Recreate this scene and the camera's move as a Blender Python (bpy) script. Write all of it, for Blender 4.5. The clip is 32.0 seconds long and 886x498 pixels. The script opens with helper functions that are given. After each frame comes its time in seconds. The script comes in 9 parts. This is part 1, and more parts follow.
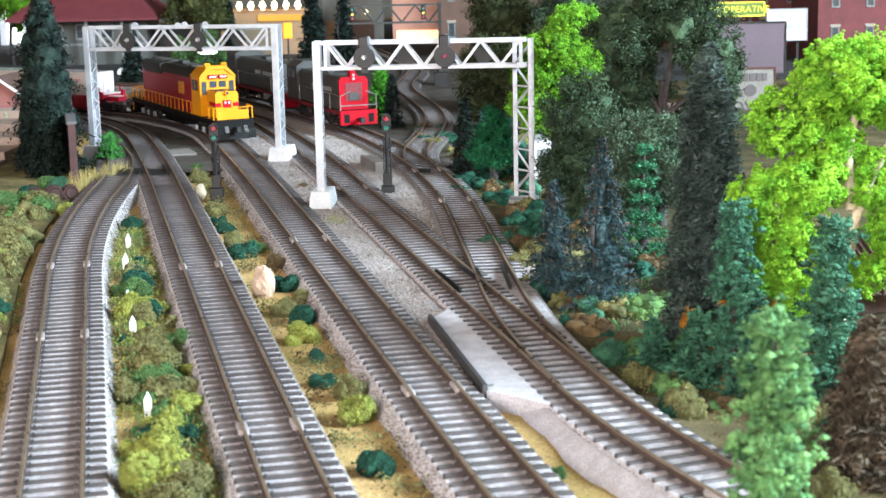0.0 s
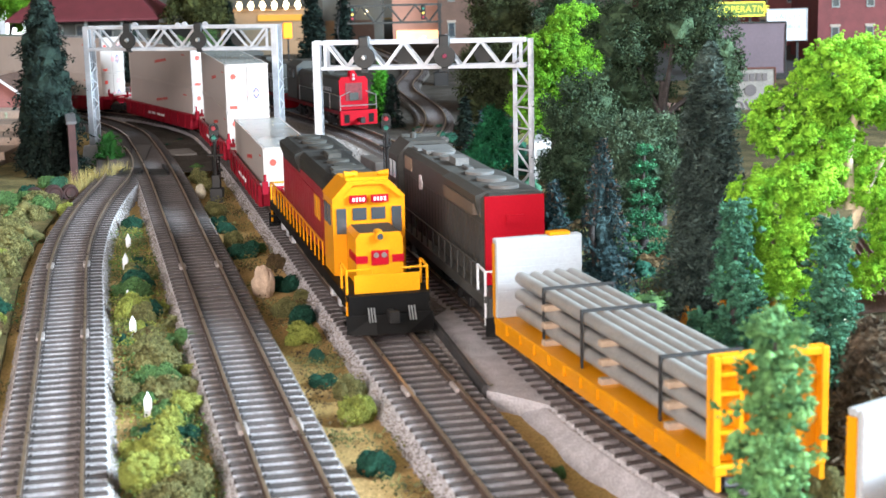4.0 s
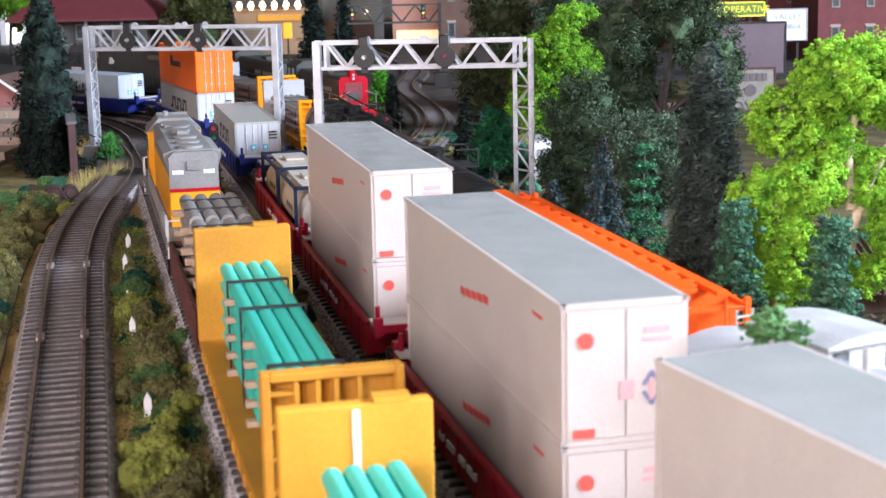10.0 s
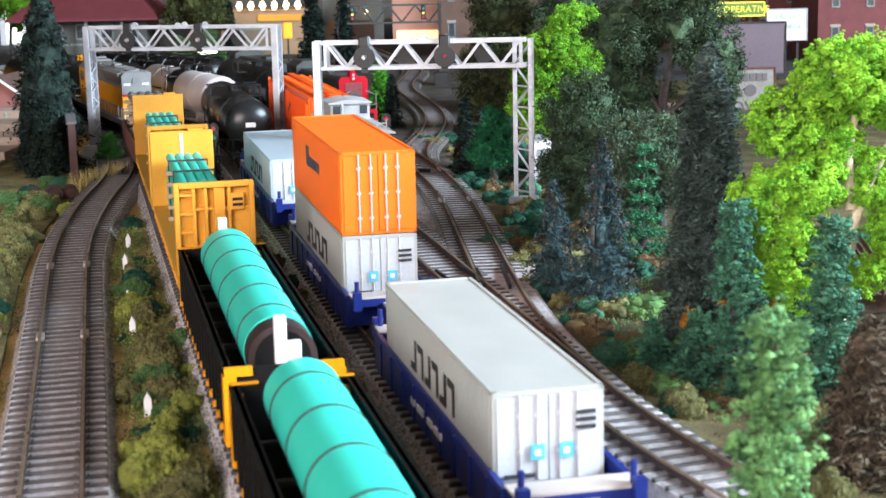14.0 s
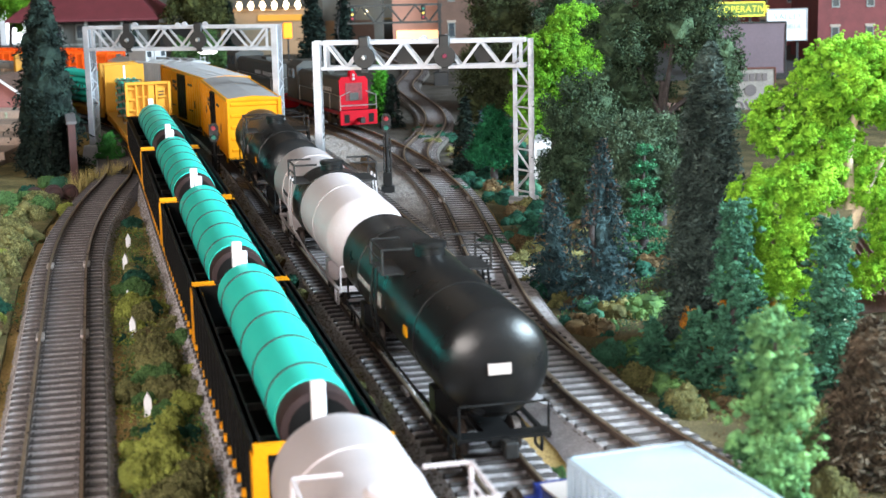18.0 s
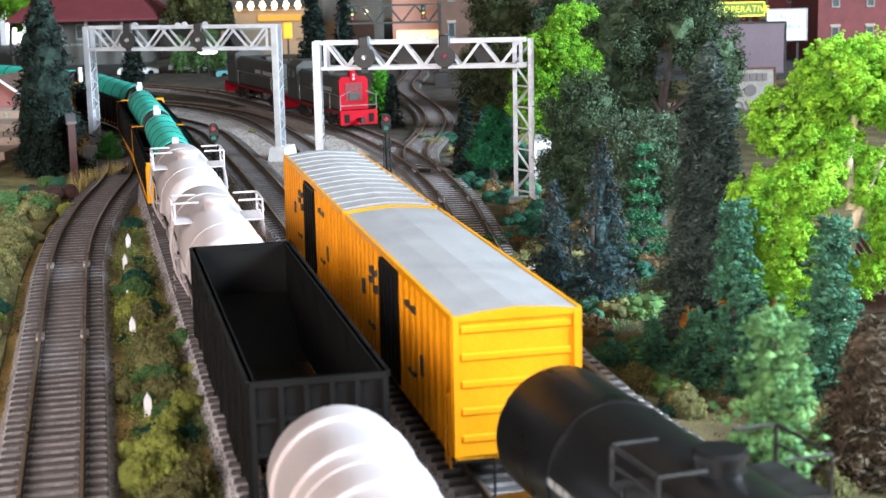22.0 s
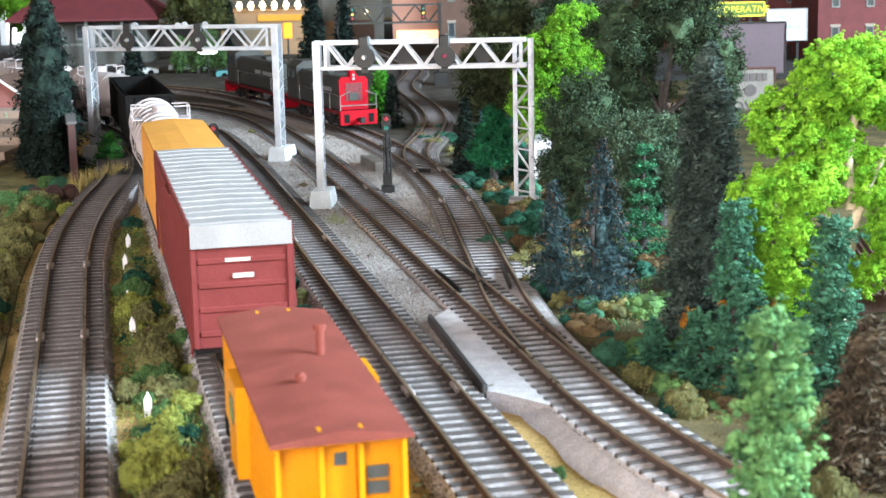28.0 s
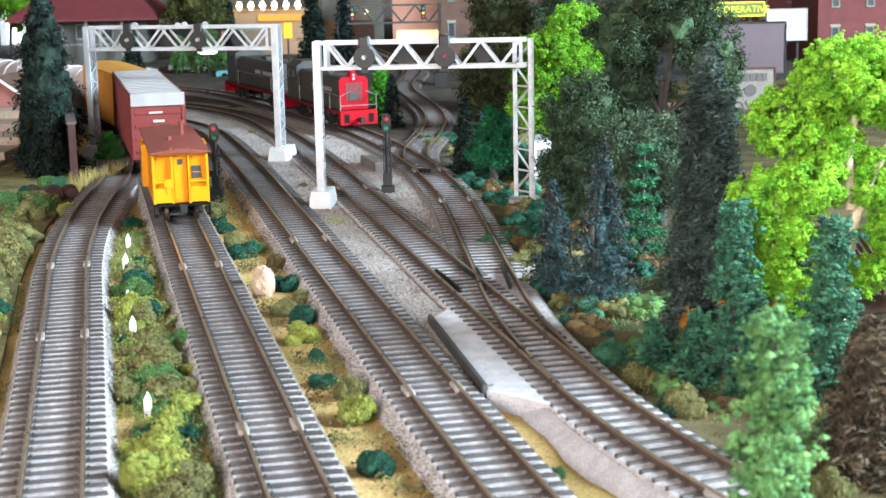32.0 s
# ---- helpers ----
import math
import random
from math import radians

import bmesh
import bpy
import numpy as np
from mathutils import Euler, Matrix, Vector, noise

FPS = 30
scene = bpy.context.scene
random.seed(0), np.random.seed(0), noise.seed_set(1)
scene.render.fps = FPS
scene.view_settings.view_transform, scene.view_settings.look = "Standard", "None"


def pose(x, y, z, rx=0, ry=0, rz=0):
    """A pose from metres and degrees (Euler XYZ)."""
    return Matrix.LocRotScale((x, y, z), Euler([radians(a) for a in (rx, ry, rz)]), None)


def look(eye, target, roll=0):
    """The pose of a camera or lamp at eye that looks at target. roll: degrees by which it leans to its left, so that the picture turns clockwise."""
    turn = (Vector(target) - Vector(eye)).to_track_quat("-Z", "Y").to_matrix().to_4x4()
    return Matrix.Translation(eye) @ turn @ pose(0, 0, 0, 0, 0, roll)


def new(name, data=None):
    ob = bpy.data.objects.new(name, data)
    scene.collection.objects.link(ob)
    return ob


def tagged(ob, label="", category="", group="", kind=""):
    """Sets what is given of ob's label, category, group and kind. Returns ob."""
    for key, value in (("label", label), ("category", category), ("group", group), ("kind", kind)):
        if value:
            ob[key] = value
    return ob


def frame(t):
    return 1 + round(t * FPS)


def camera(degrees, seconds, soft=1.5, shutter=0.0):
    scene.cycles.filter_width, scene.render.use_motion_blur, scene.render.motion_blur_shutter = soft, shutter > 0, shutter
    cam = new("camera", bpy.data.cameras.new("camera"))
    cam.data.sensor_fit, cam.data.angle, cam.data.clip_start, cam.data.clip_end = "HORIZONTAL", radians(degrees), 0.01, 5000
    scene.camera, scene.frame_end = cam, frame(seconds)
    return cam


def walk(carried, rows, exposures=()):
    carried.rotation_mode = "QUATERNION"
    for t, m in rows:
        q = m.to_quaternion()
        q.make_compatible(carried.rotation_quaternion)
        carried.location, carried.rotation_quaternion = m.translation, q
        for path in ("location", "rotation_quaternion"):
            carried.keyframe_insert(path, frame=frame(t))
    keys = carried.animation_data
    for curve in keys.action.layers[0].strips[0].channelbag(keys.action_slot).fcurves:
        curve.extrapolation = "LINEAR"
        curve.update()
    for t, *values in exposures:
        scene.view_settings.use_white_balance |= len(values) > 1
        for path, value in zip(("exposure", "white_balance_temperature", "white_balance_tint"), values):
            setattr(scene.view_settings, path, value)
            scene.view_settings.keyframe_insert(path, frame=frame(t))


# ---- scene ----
# ---- camera ----
import itertools

SECONDS = 32.0
cam = camera(31.503, SECONDS)
EYE = (0.0, 0.0, 0.149)
VIEW = look(EYE, (0.0, 0.98168, 0.149 - 0.19055), -1.2576)
walk(cam, [(0.0, VIEW), (SECONDS, VIEW)], exposures=[(0.0, 0.0, 6500, 6), (3.5, 0.0, 6500, 6), (6.0, -0.1, 6500, 13), (7.0, -0.12, 6500, 16), (9.0, -0.34, 6500, 18), (10.0, -0.42, 6500, 18), (12.0, -0.42, 6500, 15), (14.0, -0.22, 6500, 10), (17.0, -0.2, 6500, 5), (20.0, -0.15, 6500, 6), (22.0, -0.15, 6500, 8), (24.0, -0.27, 6500, 12), (27.0, -0.05, 6500, 5), (SECONDS, 0.0, 6500, 4)])
cam.data.dof.use_dof = True
cam.data.dof.focus_distance = 0.86
cam.data.dof.aperture_fstop = 46

# ---- light ----
world = bpy.data.worlds.new("sky")
scene.world = world
world.use_nodes = True
wn = world.node_tree.nodes
sky = wn.new("ShaderNodeTexSky")
sky.sky_type, sky.sun_disc = "NISHITA", False
sky.sun_elevation, sky.sun_rotation = radians(38), radians(150)
world.node_tree.links.new(sky.outputs[0], wn["Background"].inputs[0])
wn["Background"].inputs[1].default_value = 0.12


def window_light(name, eye, target, w, h, watts, colour):
    lamp = bpy.data.lights.new(name, "AREA")
    lamp.shape, lamp.size, lamp.size_y, lamp.energy, lamp.color = "RECTANGLE", w, h, watts, colour
    ob = new(name, lamp)
    ob.matrix_world = look(eye, target)
    return ob


window_light("daylight_rear_window", (-0.60, -0.86, 0.50), (0.0, 0.4, 0.0), 0.9, 0.5, 46, (1.0, 0.89, 0.86))
window_light("daylight_side_window", (1.66, 0.15, 0.85), (0.0, 0.45, 0.0), 1.0, 0.6, 225, (0.69, 0.86, 1.0))
# weak warm fill added over the town; no fitting belongs to it
window_light("added_warm_fill", (-0.9, 2.6, 1.62), (-0.9, 2.6, 0.0), 1.2, 1.2, 2, (1.0, 0.78, 0.6))


# ---- materials ----
def mat(name, colour, rough=0.6, metal=0.0, vary=0.12, scale=60.0, bump=0.0, fine=900.0, spec=0.5, second=None, mix=0.5, per=0.0, coat=0.0, island=0.0):
    """Colour broken up by a coarse and a fine noise, with relief; per: variation from piece to piece."""
    m = bpy.data.materials.new(name)
    m.use_nodes = True
    nt = m.node_tree
    n, k = nt.nodes, nt.links
    b = n["Principled BSDF"]
    b.inputs["Roughness"].default_value, b.inputs["Metallic"].default_value = rough, metal
    b.inputs["Specular IOR Level"].default_value = spec
    b.inputs["Coat Weight"].default_value = coat
    tc = n.new("ShaderNodeTexCoord")
    a = n.new("ShaderNodeTexNoise")
    a.inputs["Scale"].default_value, a.inputs["Detail"].default_value = scale, 5.0
    f = n.new("ShaderNodeTexNoise")
    f.inputs["Scale"].default_value, f.inputs["Detail"].default_value = fine, 3.0
    for t in (a, f):
        k.new(tc.outputs["Object"], t.inputs["Vector"])
    second = second or tuple(c * (1 - 2.2 * vary) for c in colour)
    ramp = n.new("ShaderNodeValToRGB")
    ramp.color_ramp.elements[0].position, ramp.color_ramp.elements[1].position = 0.5 - 0.22 * mix - 0.05, 0.5 + 0.22
    ramp.color_ramp.elements[0].color = (*second, 1)
    ramp.color_ramp.elements[1].color = (*colour, 1)
    k.new(a.outputs["Fac"], ramp.inputs["Fac"])
    hsv = n.new("ShaderNodeHueSaturation")
    k.new(ramp.outputs["Color"], hsv.inputs["Color"])
    mr = n.new("ShaderNodeMapRange")
    mr.inputs["From Min"].default_value, mr.inputs["From Max"].default_value = 0.3, 0.7
    mr.inputs["To Min"].default_value, mr.inputs["To Max"].default_value = 1 - vary, 1 + vary
    k.new(f.outputs["Fac"], mr.inputs["Value"])
    val = mr.outputs["Result"]
    if per:
        oi = n.new("ShaderNodeObjectInfo")
        pr = n.new("ShaderNodeMapRange")
        pr.inputs["To Min"].default_value, pr.inputs["To Max"].default_value = 1 - per, 1 + per
        k.new(oi.outputs["Random"], pr.inputs["Value"])
        mu = n.new("ShaderNodeMath")
        mu.operation = "MULTIPLY"
        k.new(val, mu.inputs[0])
        k.new(pr.outputs["Result"], mu.inputs[1])
        val = mu.outputs[0]
    if island:
        ge = n.new("ShaderNodeNewGeometry")
        ir = n.new("ShaderNodeMapRange")
        ir.inputs["To Min"].default_value, ir.inputs["To Max"].default_value = 1 - island, 1 + island
        k.new(ge.outputs["Random Per Island"], ir.inputs["Value"])
        mi = n.new("ShaderNodeMath")
        mi.operation = "MULTIPLY"
        k.new(val, mi.inputs[0])
        k.new(ir.outputs["Result"], mi.inputs[1])
        val = mi.outputs[0]
    k.new(val, hsv.inputs["Value"])
    k.new(hsv.outputs["Color"], b.inputs["Base Color"])
    rr = n.new("ShaderNodeMapRange")
    rr.inputs["To Min"].default_value, rr.inputs["To Max"].default_value = max(rough - 0.1, 0.02), min(rough + 0.1, 1)
    k.new(a.outputs["Fac"], rr.inputs["Value"])
    k.new(rr.outputs["Result"], b.inputs["Roughness"])
    if bump:
        bp = n.new("ShaderNodeBump")
        bp.inputs["Strength"].default_value, bp.inputs["Distance"].default_value = min(bump, 1.0), 0.0006
        k.new(f.outputs["Fac"], bp.inputs["Height"])
        k.new(bp.outputs["Normal"], b.inputs["Normal"])
    return m


def glow(name, colour, strength):
    m = bpy.data.materials.new(name)
    m.use_nodes = True
    b = m.node_tree.nodes["Principled BSDF"]
    b.inputs["Base Color"].default_value = (*colour, 1)
    b.inputs["Emission Color"].default_value = (*colour, 1)
    b.inputs["Emission Strength"].default_value = strength
    return m


def glass(name, colour=(0.05, 0.06, 0.07)):
    m = mat(name, colour, 0.08, 0.0, 0.05, 80, 0, 400, 0.8)
    return m


# ---- mesh building ----
class Shape:
    """Collects verts and faces of one part."""

    def __init__(self):
        self.v, self.f, self.cuts = [], [], []

    def add(self, verts, faces):
        o = len(self.v)
        self.cuts.append((o, len(self.f)))
        self.v += [tuple(p) for p in verts]
        self.f += [tuple(i + o for i in q) for q in faces]
        return self

    def box(self, x0, x1, y0, y1, z0, z1, c=0.0):
        """A box, with chamfered edges where c is given."""
        if c <= 0:
            v = [(x, y, z) for z in (z0, z1) for y in (y0, y1) for x in (x0, x1)]
            return self.add(v, [(0, 2, 3, 1), (4, 5, 7, 6), (0, 1, 5, 4), (2, 6, 7, 3), (0, 4, 6, 2), (1, 3, 7, 5)])
        v, idx = [], {}
        for sx, sy, sz in itertools.product((0, 1), repeat=3):
            X, Y, Z = (x0, x1)[sx], (y0, y1)[sy], (z0, z1)[sz]
            dx, dy, dz = (c, -c)[sx], (c, -c)[sy], (c, -c)[sz]
            for ax, p in enumerate(((X, Y + dy, Z + dz), (X + dx, Y, Z + dz), (X + dx, Y + dy, Z))):
                idx[sx, sy, sz, ax] = len(v)
                v.append(p)
        f = []
        for s in (0, 1):
            q = [idx[s, 0, 0, 0], idx[s, 1, 0, 0], idx[s, 1, 1, 0], idx[s, 0, 1, 0]]
            f.append(q if s else q[::-1])
            q = [idx[0, s, 0, 1], idx[0, s, 1, 1], idx[1, s, 1, 1], idx[1, s, 0, 1]]
            f.append(q if s else q[::-1])
            q = [idx[0, 0, s, 2], idx[1, 0, s, 2], idx[1, 1, s, 2], idx[0, 1, s, 2]]
            f.append(q if s else q[::-1])
        for a, b in itertools.product((0, 1), repeat=2):
            f.append([idx[0, a, b, 1], idx[0, a, b, 2], idx[1, a, b, 2], idx[1, a, b, 1]])
            f.append([idx[a, 0, b, 0], idx[a, 0, b, 2], idx[a, 1, b, 2], idx[a, 1, b, 0]])
            f.append([idx[a, b, 0, 0], idx[a, b, 0, 1], idx[a, b, 1, 1], idx[a, b, 1, 0]])
        for s in itertools.product((0, 1), repeat=3):
            f.append([idx[(*s, 0)], idx[(*s, 1)], idx[(*s, 2)]])
        return self.add(v, f)

    def tube(self, p, q, r, r2=None, n=10, caps=True):
        p, q = Vector(p), Vector(q)
        r2 = r if r2 is None else r2
        d = (q - p).normalized()
        a = d.orthogonal().normalized()
        b = d.cross(a)
        v = []
        for c, rr in ((p, r), (q, r2)):
            for i in range(n):
                t = 2 * math.pi * i / n
                v.append(c + rr * (math.cos(t) * a + math.sin(t) * b))
        f = [(i, (i + 1) % n, n + (i + 1) % n, n + i) for i in range(n)]
        if caps:
            f += [tuple(range(n))[::-1], tuple(range(n, 2 * n))]
        return self.add(v, f)

    def pipe(self, pts, r, n=6):
        """A bent rod through pts."""
        for p, q in zip(pts, pts[1:]):
            self.tube(p, q, r, n=n)
        return self

    def lathe(self, profile, n=24, axis="y", at=(0, 0, 0)):
        """profile: (along, radius) pairs, turned about an axis through at."""
        v, f = [], []
        for s, r in profile:
            for i in range(n):
                t = 2 * math.pi * i / n
                c, d = r * math.cos(t), r * math.sin(t)
                p = {"y": (c, s, d), "x": (s, c, d), "z": (c, d, s)}[axis]
                v.append((p[0] + at[0], p[1] + at[1], p[2] + at[2]))
        for j in range(len(profile) - 1):
            for i in range(n):
                f.append((j * n + i, j * n + (i + 1) % n, (j + 1) * n + (i + 1) % n, (j + 1) * n + i))
        f += [tuple(range(n))[::-1], tuple(range((len(profile) - 1) * n, len(profile) * n))]
        return self.add(v, f)

    def prism(self, profile, y0, y1, axis="y"):
        """A closed outline in x, z (axis y) or y, z (axis x) or x, y (axis z), drawn out along the axis."""
        n = len(profile)
        v = []
        for s in (y0, y1):
            for a, b in profile:
                v.append({"y": (a, s, b), "x": (s, a, b), "z": (a, b, s)}[axis])
        f = [(i, (i + 1) % n, n + (i + 1) % n, n + i) for i in range(n)]
        f += [tuple(range(n))[::-1], tuple(range(n, 2 * n))]
        return self.add(v, f)

    def mesh(self, name, material, smooth=0):
        me = bpy.data.meshes.new(name)
        me.from_pydata(self.v, [], self.f)
        me.materials.append(material)
        bm = bmesh.new()
        bm.from_mesh(me)
        bmesh.ops.recalc_face_normals(bm, faces=bm.faces)
        bm.to_mesh(me)
        bm.free()
        if smooth:
            for p in me.polygons:
                p.use_smooth = True
            me.set_sharp_from_angle(angle=radians(smooth))
        me.update()
        return me


def part(name, shape, material, parent=None, label="", smooth=0, m=None):
    me = shape if isinstance(shape, bpy.types.Mesh) else shape.mesh(name, material, smooth)
    ob = new(name, me)
    if parent is not None:
        ob.parent = parent
    if m is not None:
        ob.matrix_basis = m
    return tagged(ob, label) if label else ob


def pieces(name, shape, material, parent, smooth=0, first=""):
    """Every solid of a shape as a part of its own; first: another name for the first one."""
    ends = shape.cuts[1:] + [(len(shape.v), len(shape.f))]
    for (v0, f0), (v1, f1) in zip(shape.cuts, ends):
        one = Shape().add(shape.v[v0:v1], [tuple(i - v0 for i in q) for q in shape.f[f0:f1]])
        part(first if first and v0 == 0 else name, one, material, parent, smooth=smooth)


def thing(name, label, category, m=None, group="", kind=""):
    ob = new(name)
    ob.empty_display_size = 0.01
    if m is not None:
        ob.matrix_basis = m
    return tagged(ob, label, category, group, kind)


def words(text, size, material, parent, m, name="lettering", align="CENTER"):
    """Flat raised lettering with the built-in font, as a mesh; the text stands in the x, y plane of m."""
    cu = bpy.data.curves.new("text", "FONT")
    cu.body, cu.size, cu.align_x, cu.align_y, cu.extrude, cu.resolution_u = text, size, align, "CENTER", 0.00006, 2
    tmp = bpy.data.objects.new("text", cu)
    me = bpy.data.meshes.new_from_object(tmp)
    bpy.data.objects.remove(tmp)
    me.materials.clear()
    me.materials.append(material)
    ob = new(name, me)
    ob.parent, ob.matrix_basis = parent, m
    return ob


# ---- track plan ----
class Path:
    """Centre line: through (x, 0.4) with heading a (radians, left of +y), then (length, radius) pieces ahead (s > 0) and behind (s < 0)."""

    def __init__(self, x, a, ahead, behind=(), y=0.4, shift=0.0):
        def run(pieces, sign):
            h, p, out = a, Vector((x, y)), []
            ds = 0.004
            for length, radius in pieces:
                for _ in range(max(1, round(length / ds))):
                    out.append((p.copy(), h))
                    k = ds / radius / 2 if radius else 0
                    h += k * sign
                    p += sign * ds * Vector((-math.sin(h), math.cos(h)))
                    h += k * sign
            out.append((p.copy(), h))
            return out

        back, front = run(behind or ((6, 0),), -1), run(ahead, 1)
        self.zero = len(back) - 1
        self.shift = shift
        self.pts = back[::-1] + front[1:]

    def at(self, s):
        i = (s - self.shift) / 0.004 + self.zero
        i = min(max(i, 0), len(self.pts) - 1.001)
        j = int(i)
        f = i - j
        (p, a), (q, b) = self.pts[j], self.pts[j + 1]
        return p.lerp(q, f), a + (b - a) * f


QUARTER = math.pi / 2


def bend(a, easy, r):
    """Straight, easement, and the curve to the left that ends square to the room."""
    (l0, _), (l1, r1) = easy
    rest = QUARTER - a - l1 / r1
    return [(l0, 0), (l1, r1), (rest * r, r), (6.5, 0)]


path_a = Path(-0.1075, 0.212, [(0.33, 0), (0.3, -1.95), (0.2, 0.75)])
path_b = Path(-0.0376, 0.2272, bend(0.2272, ((0.6, 0), (0.3, 8)), 0.58), ((0.50, 0), (1.90, -0.62), (2.1, 0)))
path_c = Path(0.0229, 0.2223, bend(0.2223, ((0.6, 0), (0.3, 8)), 0.46), ((0.30, -1.2), (0.20, 0), (1.58, -0.56), (2.1, 0)))
path_d = Path(0.0474, 0.2186, bend(0.2186, ((0.577, 0), (0.3, 4)), 0.46), ((0.42, -0.62), (0.20, 0), (0.85, -0.42), (2.0, 0)), y=0.52, shift=0.123)
path_e = Path(0.0240, 0.065, [(0.18, 0), (0.5, 1.63), (0.25, 6), (0.56, 0.5), (6, 0)], ((0.02, 0), (0.16, -1.05)), y=0.70)
path_f = Path(-0.016, 0.10, [(0.12, -0.5), (0.28, 1.0), (0.12, 0), (0.15, -0.75), (0.1, 0), (0.15, 0.6), (0.6, 0)], ((0.02, 0),), y=1.10)
TRACK_TOP = 0.0
GROUND = -0.008


# ---- materials of the setting ----
M_BALLAST = mat("ballast", (0.56, 0.535, 0.56), 0.9, 0, 0.4, 420, 1.0, 1500, 0.3, (0.36, 0.335, 0.345))
M_OLDBALLAST = mat("old_ballast", (0.17, 0.15, 0.135), 0.95, 0, 0.4, 120, 1.0, 2000, 0.2, (0.09, 0.078, 0.07))
M_GRAVEL = mat("gravel", (0.30, 0.27, 0.26), 0.9, 0, 0.5, 90, 1.0, 1300, 0.2, (0.18, 0.155, 0.145))
M_DULLBALLAST = mat("dull_ballast", (0.30, 0.28, 0.28), 0.9, 0, 0.4, 300, 1.0, 1500, 0.2, (0.18, 0.165, 0.16))
M_GRAIN = mat("gravel_grain", (0.33, 0.295, 0.285), 0.9, 0, 0.2, 30, 0.5, 1500, 0.2, (0.21, 0.18, 0.165), island=0.22)
M_GRAINDARK = mat("rust_brown_grain", (0.17, 0.095, 0.075), 0.9, 0, 0.25, 60, 0.5, 1500, 0.3, island=0.5)
M_INFILLBED = mat("ballast_between_ties", (0.47, 0.435, 0.455), 0.9, 0, 0.3, 260, 1.0, 1600, 0.3, (0.27, 0.24, 0.245))
M_RAILSIDE = mat("rail_side_rust", (0.10, 0.066, 0.052), 0.7, 0.1, 0.2, 150, 0.2, 1200)
M_TIE = mat("tie_plastic", (0.074, 0.061, 0.061), 0.5, 0, 0.2, 200, 0.3, 1500, 0.5, per=0.28)
M_RAIL = mat("rail_steel", (0.50, 0.37, 0.26), 0.30, 0.75, 0.15, 120, 0, 900)
M_GRASS = mat("ground_foam", (0.50, 0.32, 0.145), 1.0, 0, 0.4, 30, 1.0, 1100, 0.1, (0.30, 0.21, 0.075))
M_CONCRETE = mat("concrete", (0.235, 0.215, 0.205), 0.9, 0, 0.14, 70, 0.5, 1500, 0.3)
M_WHITE = mat("white_enamel", (0.70, 0.70, 0.73), 0.45, 0, 0.05, 90, 0, 700)
M_BLACK = mat("black_plastic", (0.009, 0.009, 0.010), 0.5, 0, 0.2, 120, 0, 900)
M_DARKMETAL = mat("weathered_dark_metal", (0.022, 0.02, 0.02), 0.6, 0.3, 0.2, 150, 0.2, 900)
M_STEEL = mat("bright_steel", (0.55, 0.55, 0.56), 0.35, 0.9, 0.1, 100, 0, 800)
M_SILVER = mat("silver_paint", (0.62, 0.62, 0.66), 0.4, 0.35, 0.08, 90, 0, 900)


def sweep(path, s0, s1, profile, step=0.012, closed=True):
    """A profile of (offset to the right, height) carried along a path."""
    sh = Shape()
    n = max(2, int((s1 - s0) / step) + 1)
    v, k = [], len(profile)
    for i in range(n):
        p, a = path.at(s0 + (s1 - s0) * i / (n - 1))
        for o, z in profile:
            v.append((p.x + o * math.cos(a), p.y + o * math.sin(a), z))
    f = []
    for i in range(n - 1):
        for j in range(k if closed else k - 1):
            f.append((i * k + j, i * k + (j + 1) % k, (i + 1) * k + (j + 1) % k, (i + 1) * k + j))
    if closed:
        f += [tuple(range(k))[::-1], tuple(range((n - 1) * k, n * k))]
    return sh.add(v, f)


# ---- ground and room ----
def ground():
    sh = Shape()
    xs = np.concatenate([np.linspace(-6, -0.5, 12), np.linspace(-0.45, 0.35, 90), np.linspace(0.4, 1.65, 8)])
    ys = np.concatenate([np.linspace(-0.89, 0.1, 8), np.linspace(0.12, 1.7, 160), np.linspace(1.75, 3.6, 12)])
    v = []
    for y in ys:
        for x in xs:
            z = GROUND - 0.0014 + 0.0016 * noise.noise((x * 40, y * 40, 0)) + 0.0008 * noise.noise((x * 160, y * 160, 3))
            v.append((x, y, z))
    w = len(xs)
    f = [(j * w + i, j * w + i + 1, (j + 1) * w + i + 1, (j + 1) * w + i) for j in range(len(ys) - 1) for i in range(w - 1)]
    sh.add(v, f)
    ob = part("ground", sh, M_GRASS, smooth=60)
    return tagged(ob, "ochre and green ground foam scenery base", "ground", kind="structure")


ground()
M_TABLE = mat("table_wood", (0.30, 0.22, 0.15), 0.6, 0, 0.15, 8, 0.2, 120)
# unseen room shell, its colours kept dark to cut light bounced onto the layout
M_WALL = mat("room_wall_paint", (0.26, 0.20, 0.16), 0.85, 0, 0.05, 3, 0.1, 60)
M_FLOOR = mat("room_floor_board", (0.20, 0.14, 0.10), 0.5, 0, 0.15, 4, 0.1, 50)
M_CEIL = mat("ceiling_paint", (0.30, 0.27, 0.25), 0.9, 0, 0.04, 3, 0.05, 60)
tagged(part("layout_table", Shape().box(-6, 1.65, -0.89, 3.6, -0.09, GROUND - 0.006).box(-5.9, -5.8, -0.85, -0.75, -0.95, -0.09).box(1.5, 1.6, -0.85, -0.75, -0.95, -0.09).box(-5.9, -5.8, 3.4, 3.5, -0.95, -0.09).box(1.5, 1.6, 3.4, 3.5, -0.95, -0.09), M_TABLE), "wooden layout table carrying the scenery", "table", kind="structure")
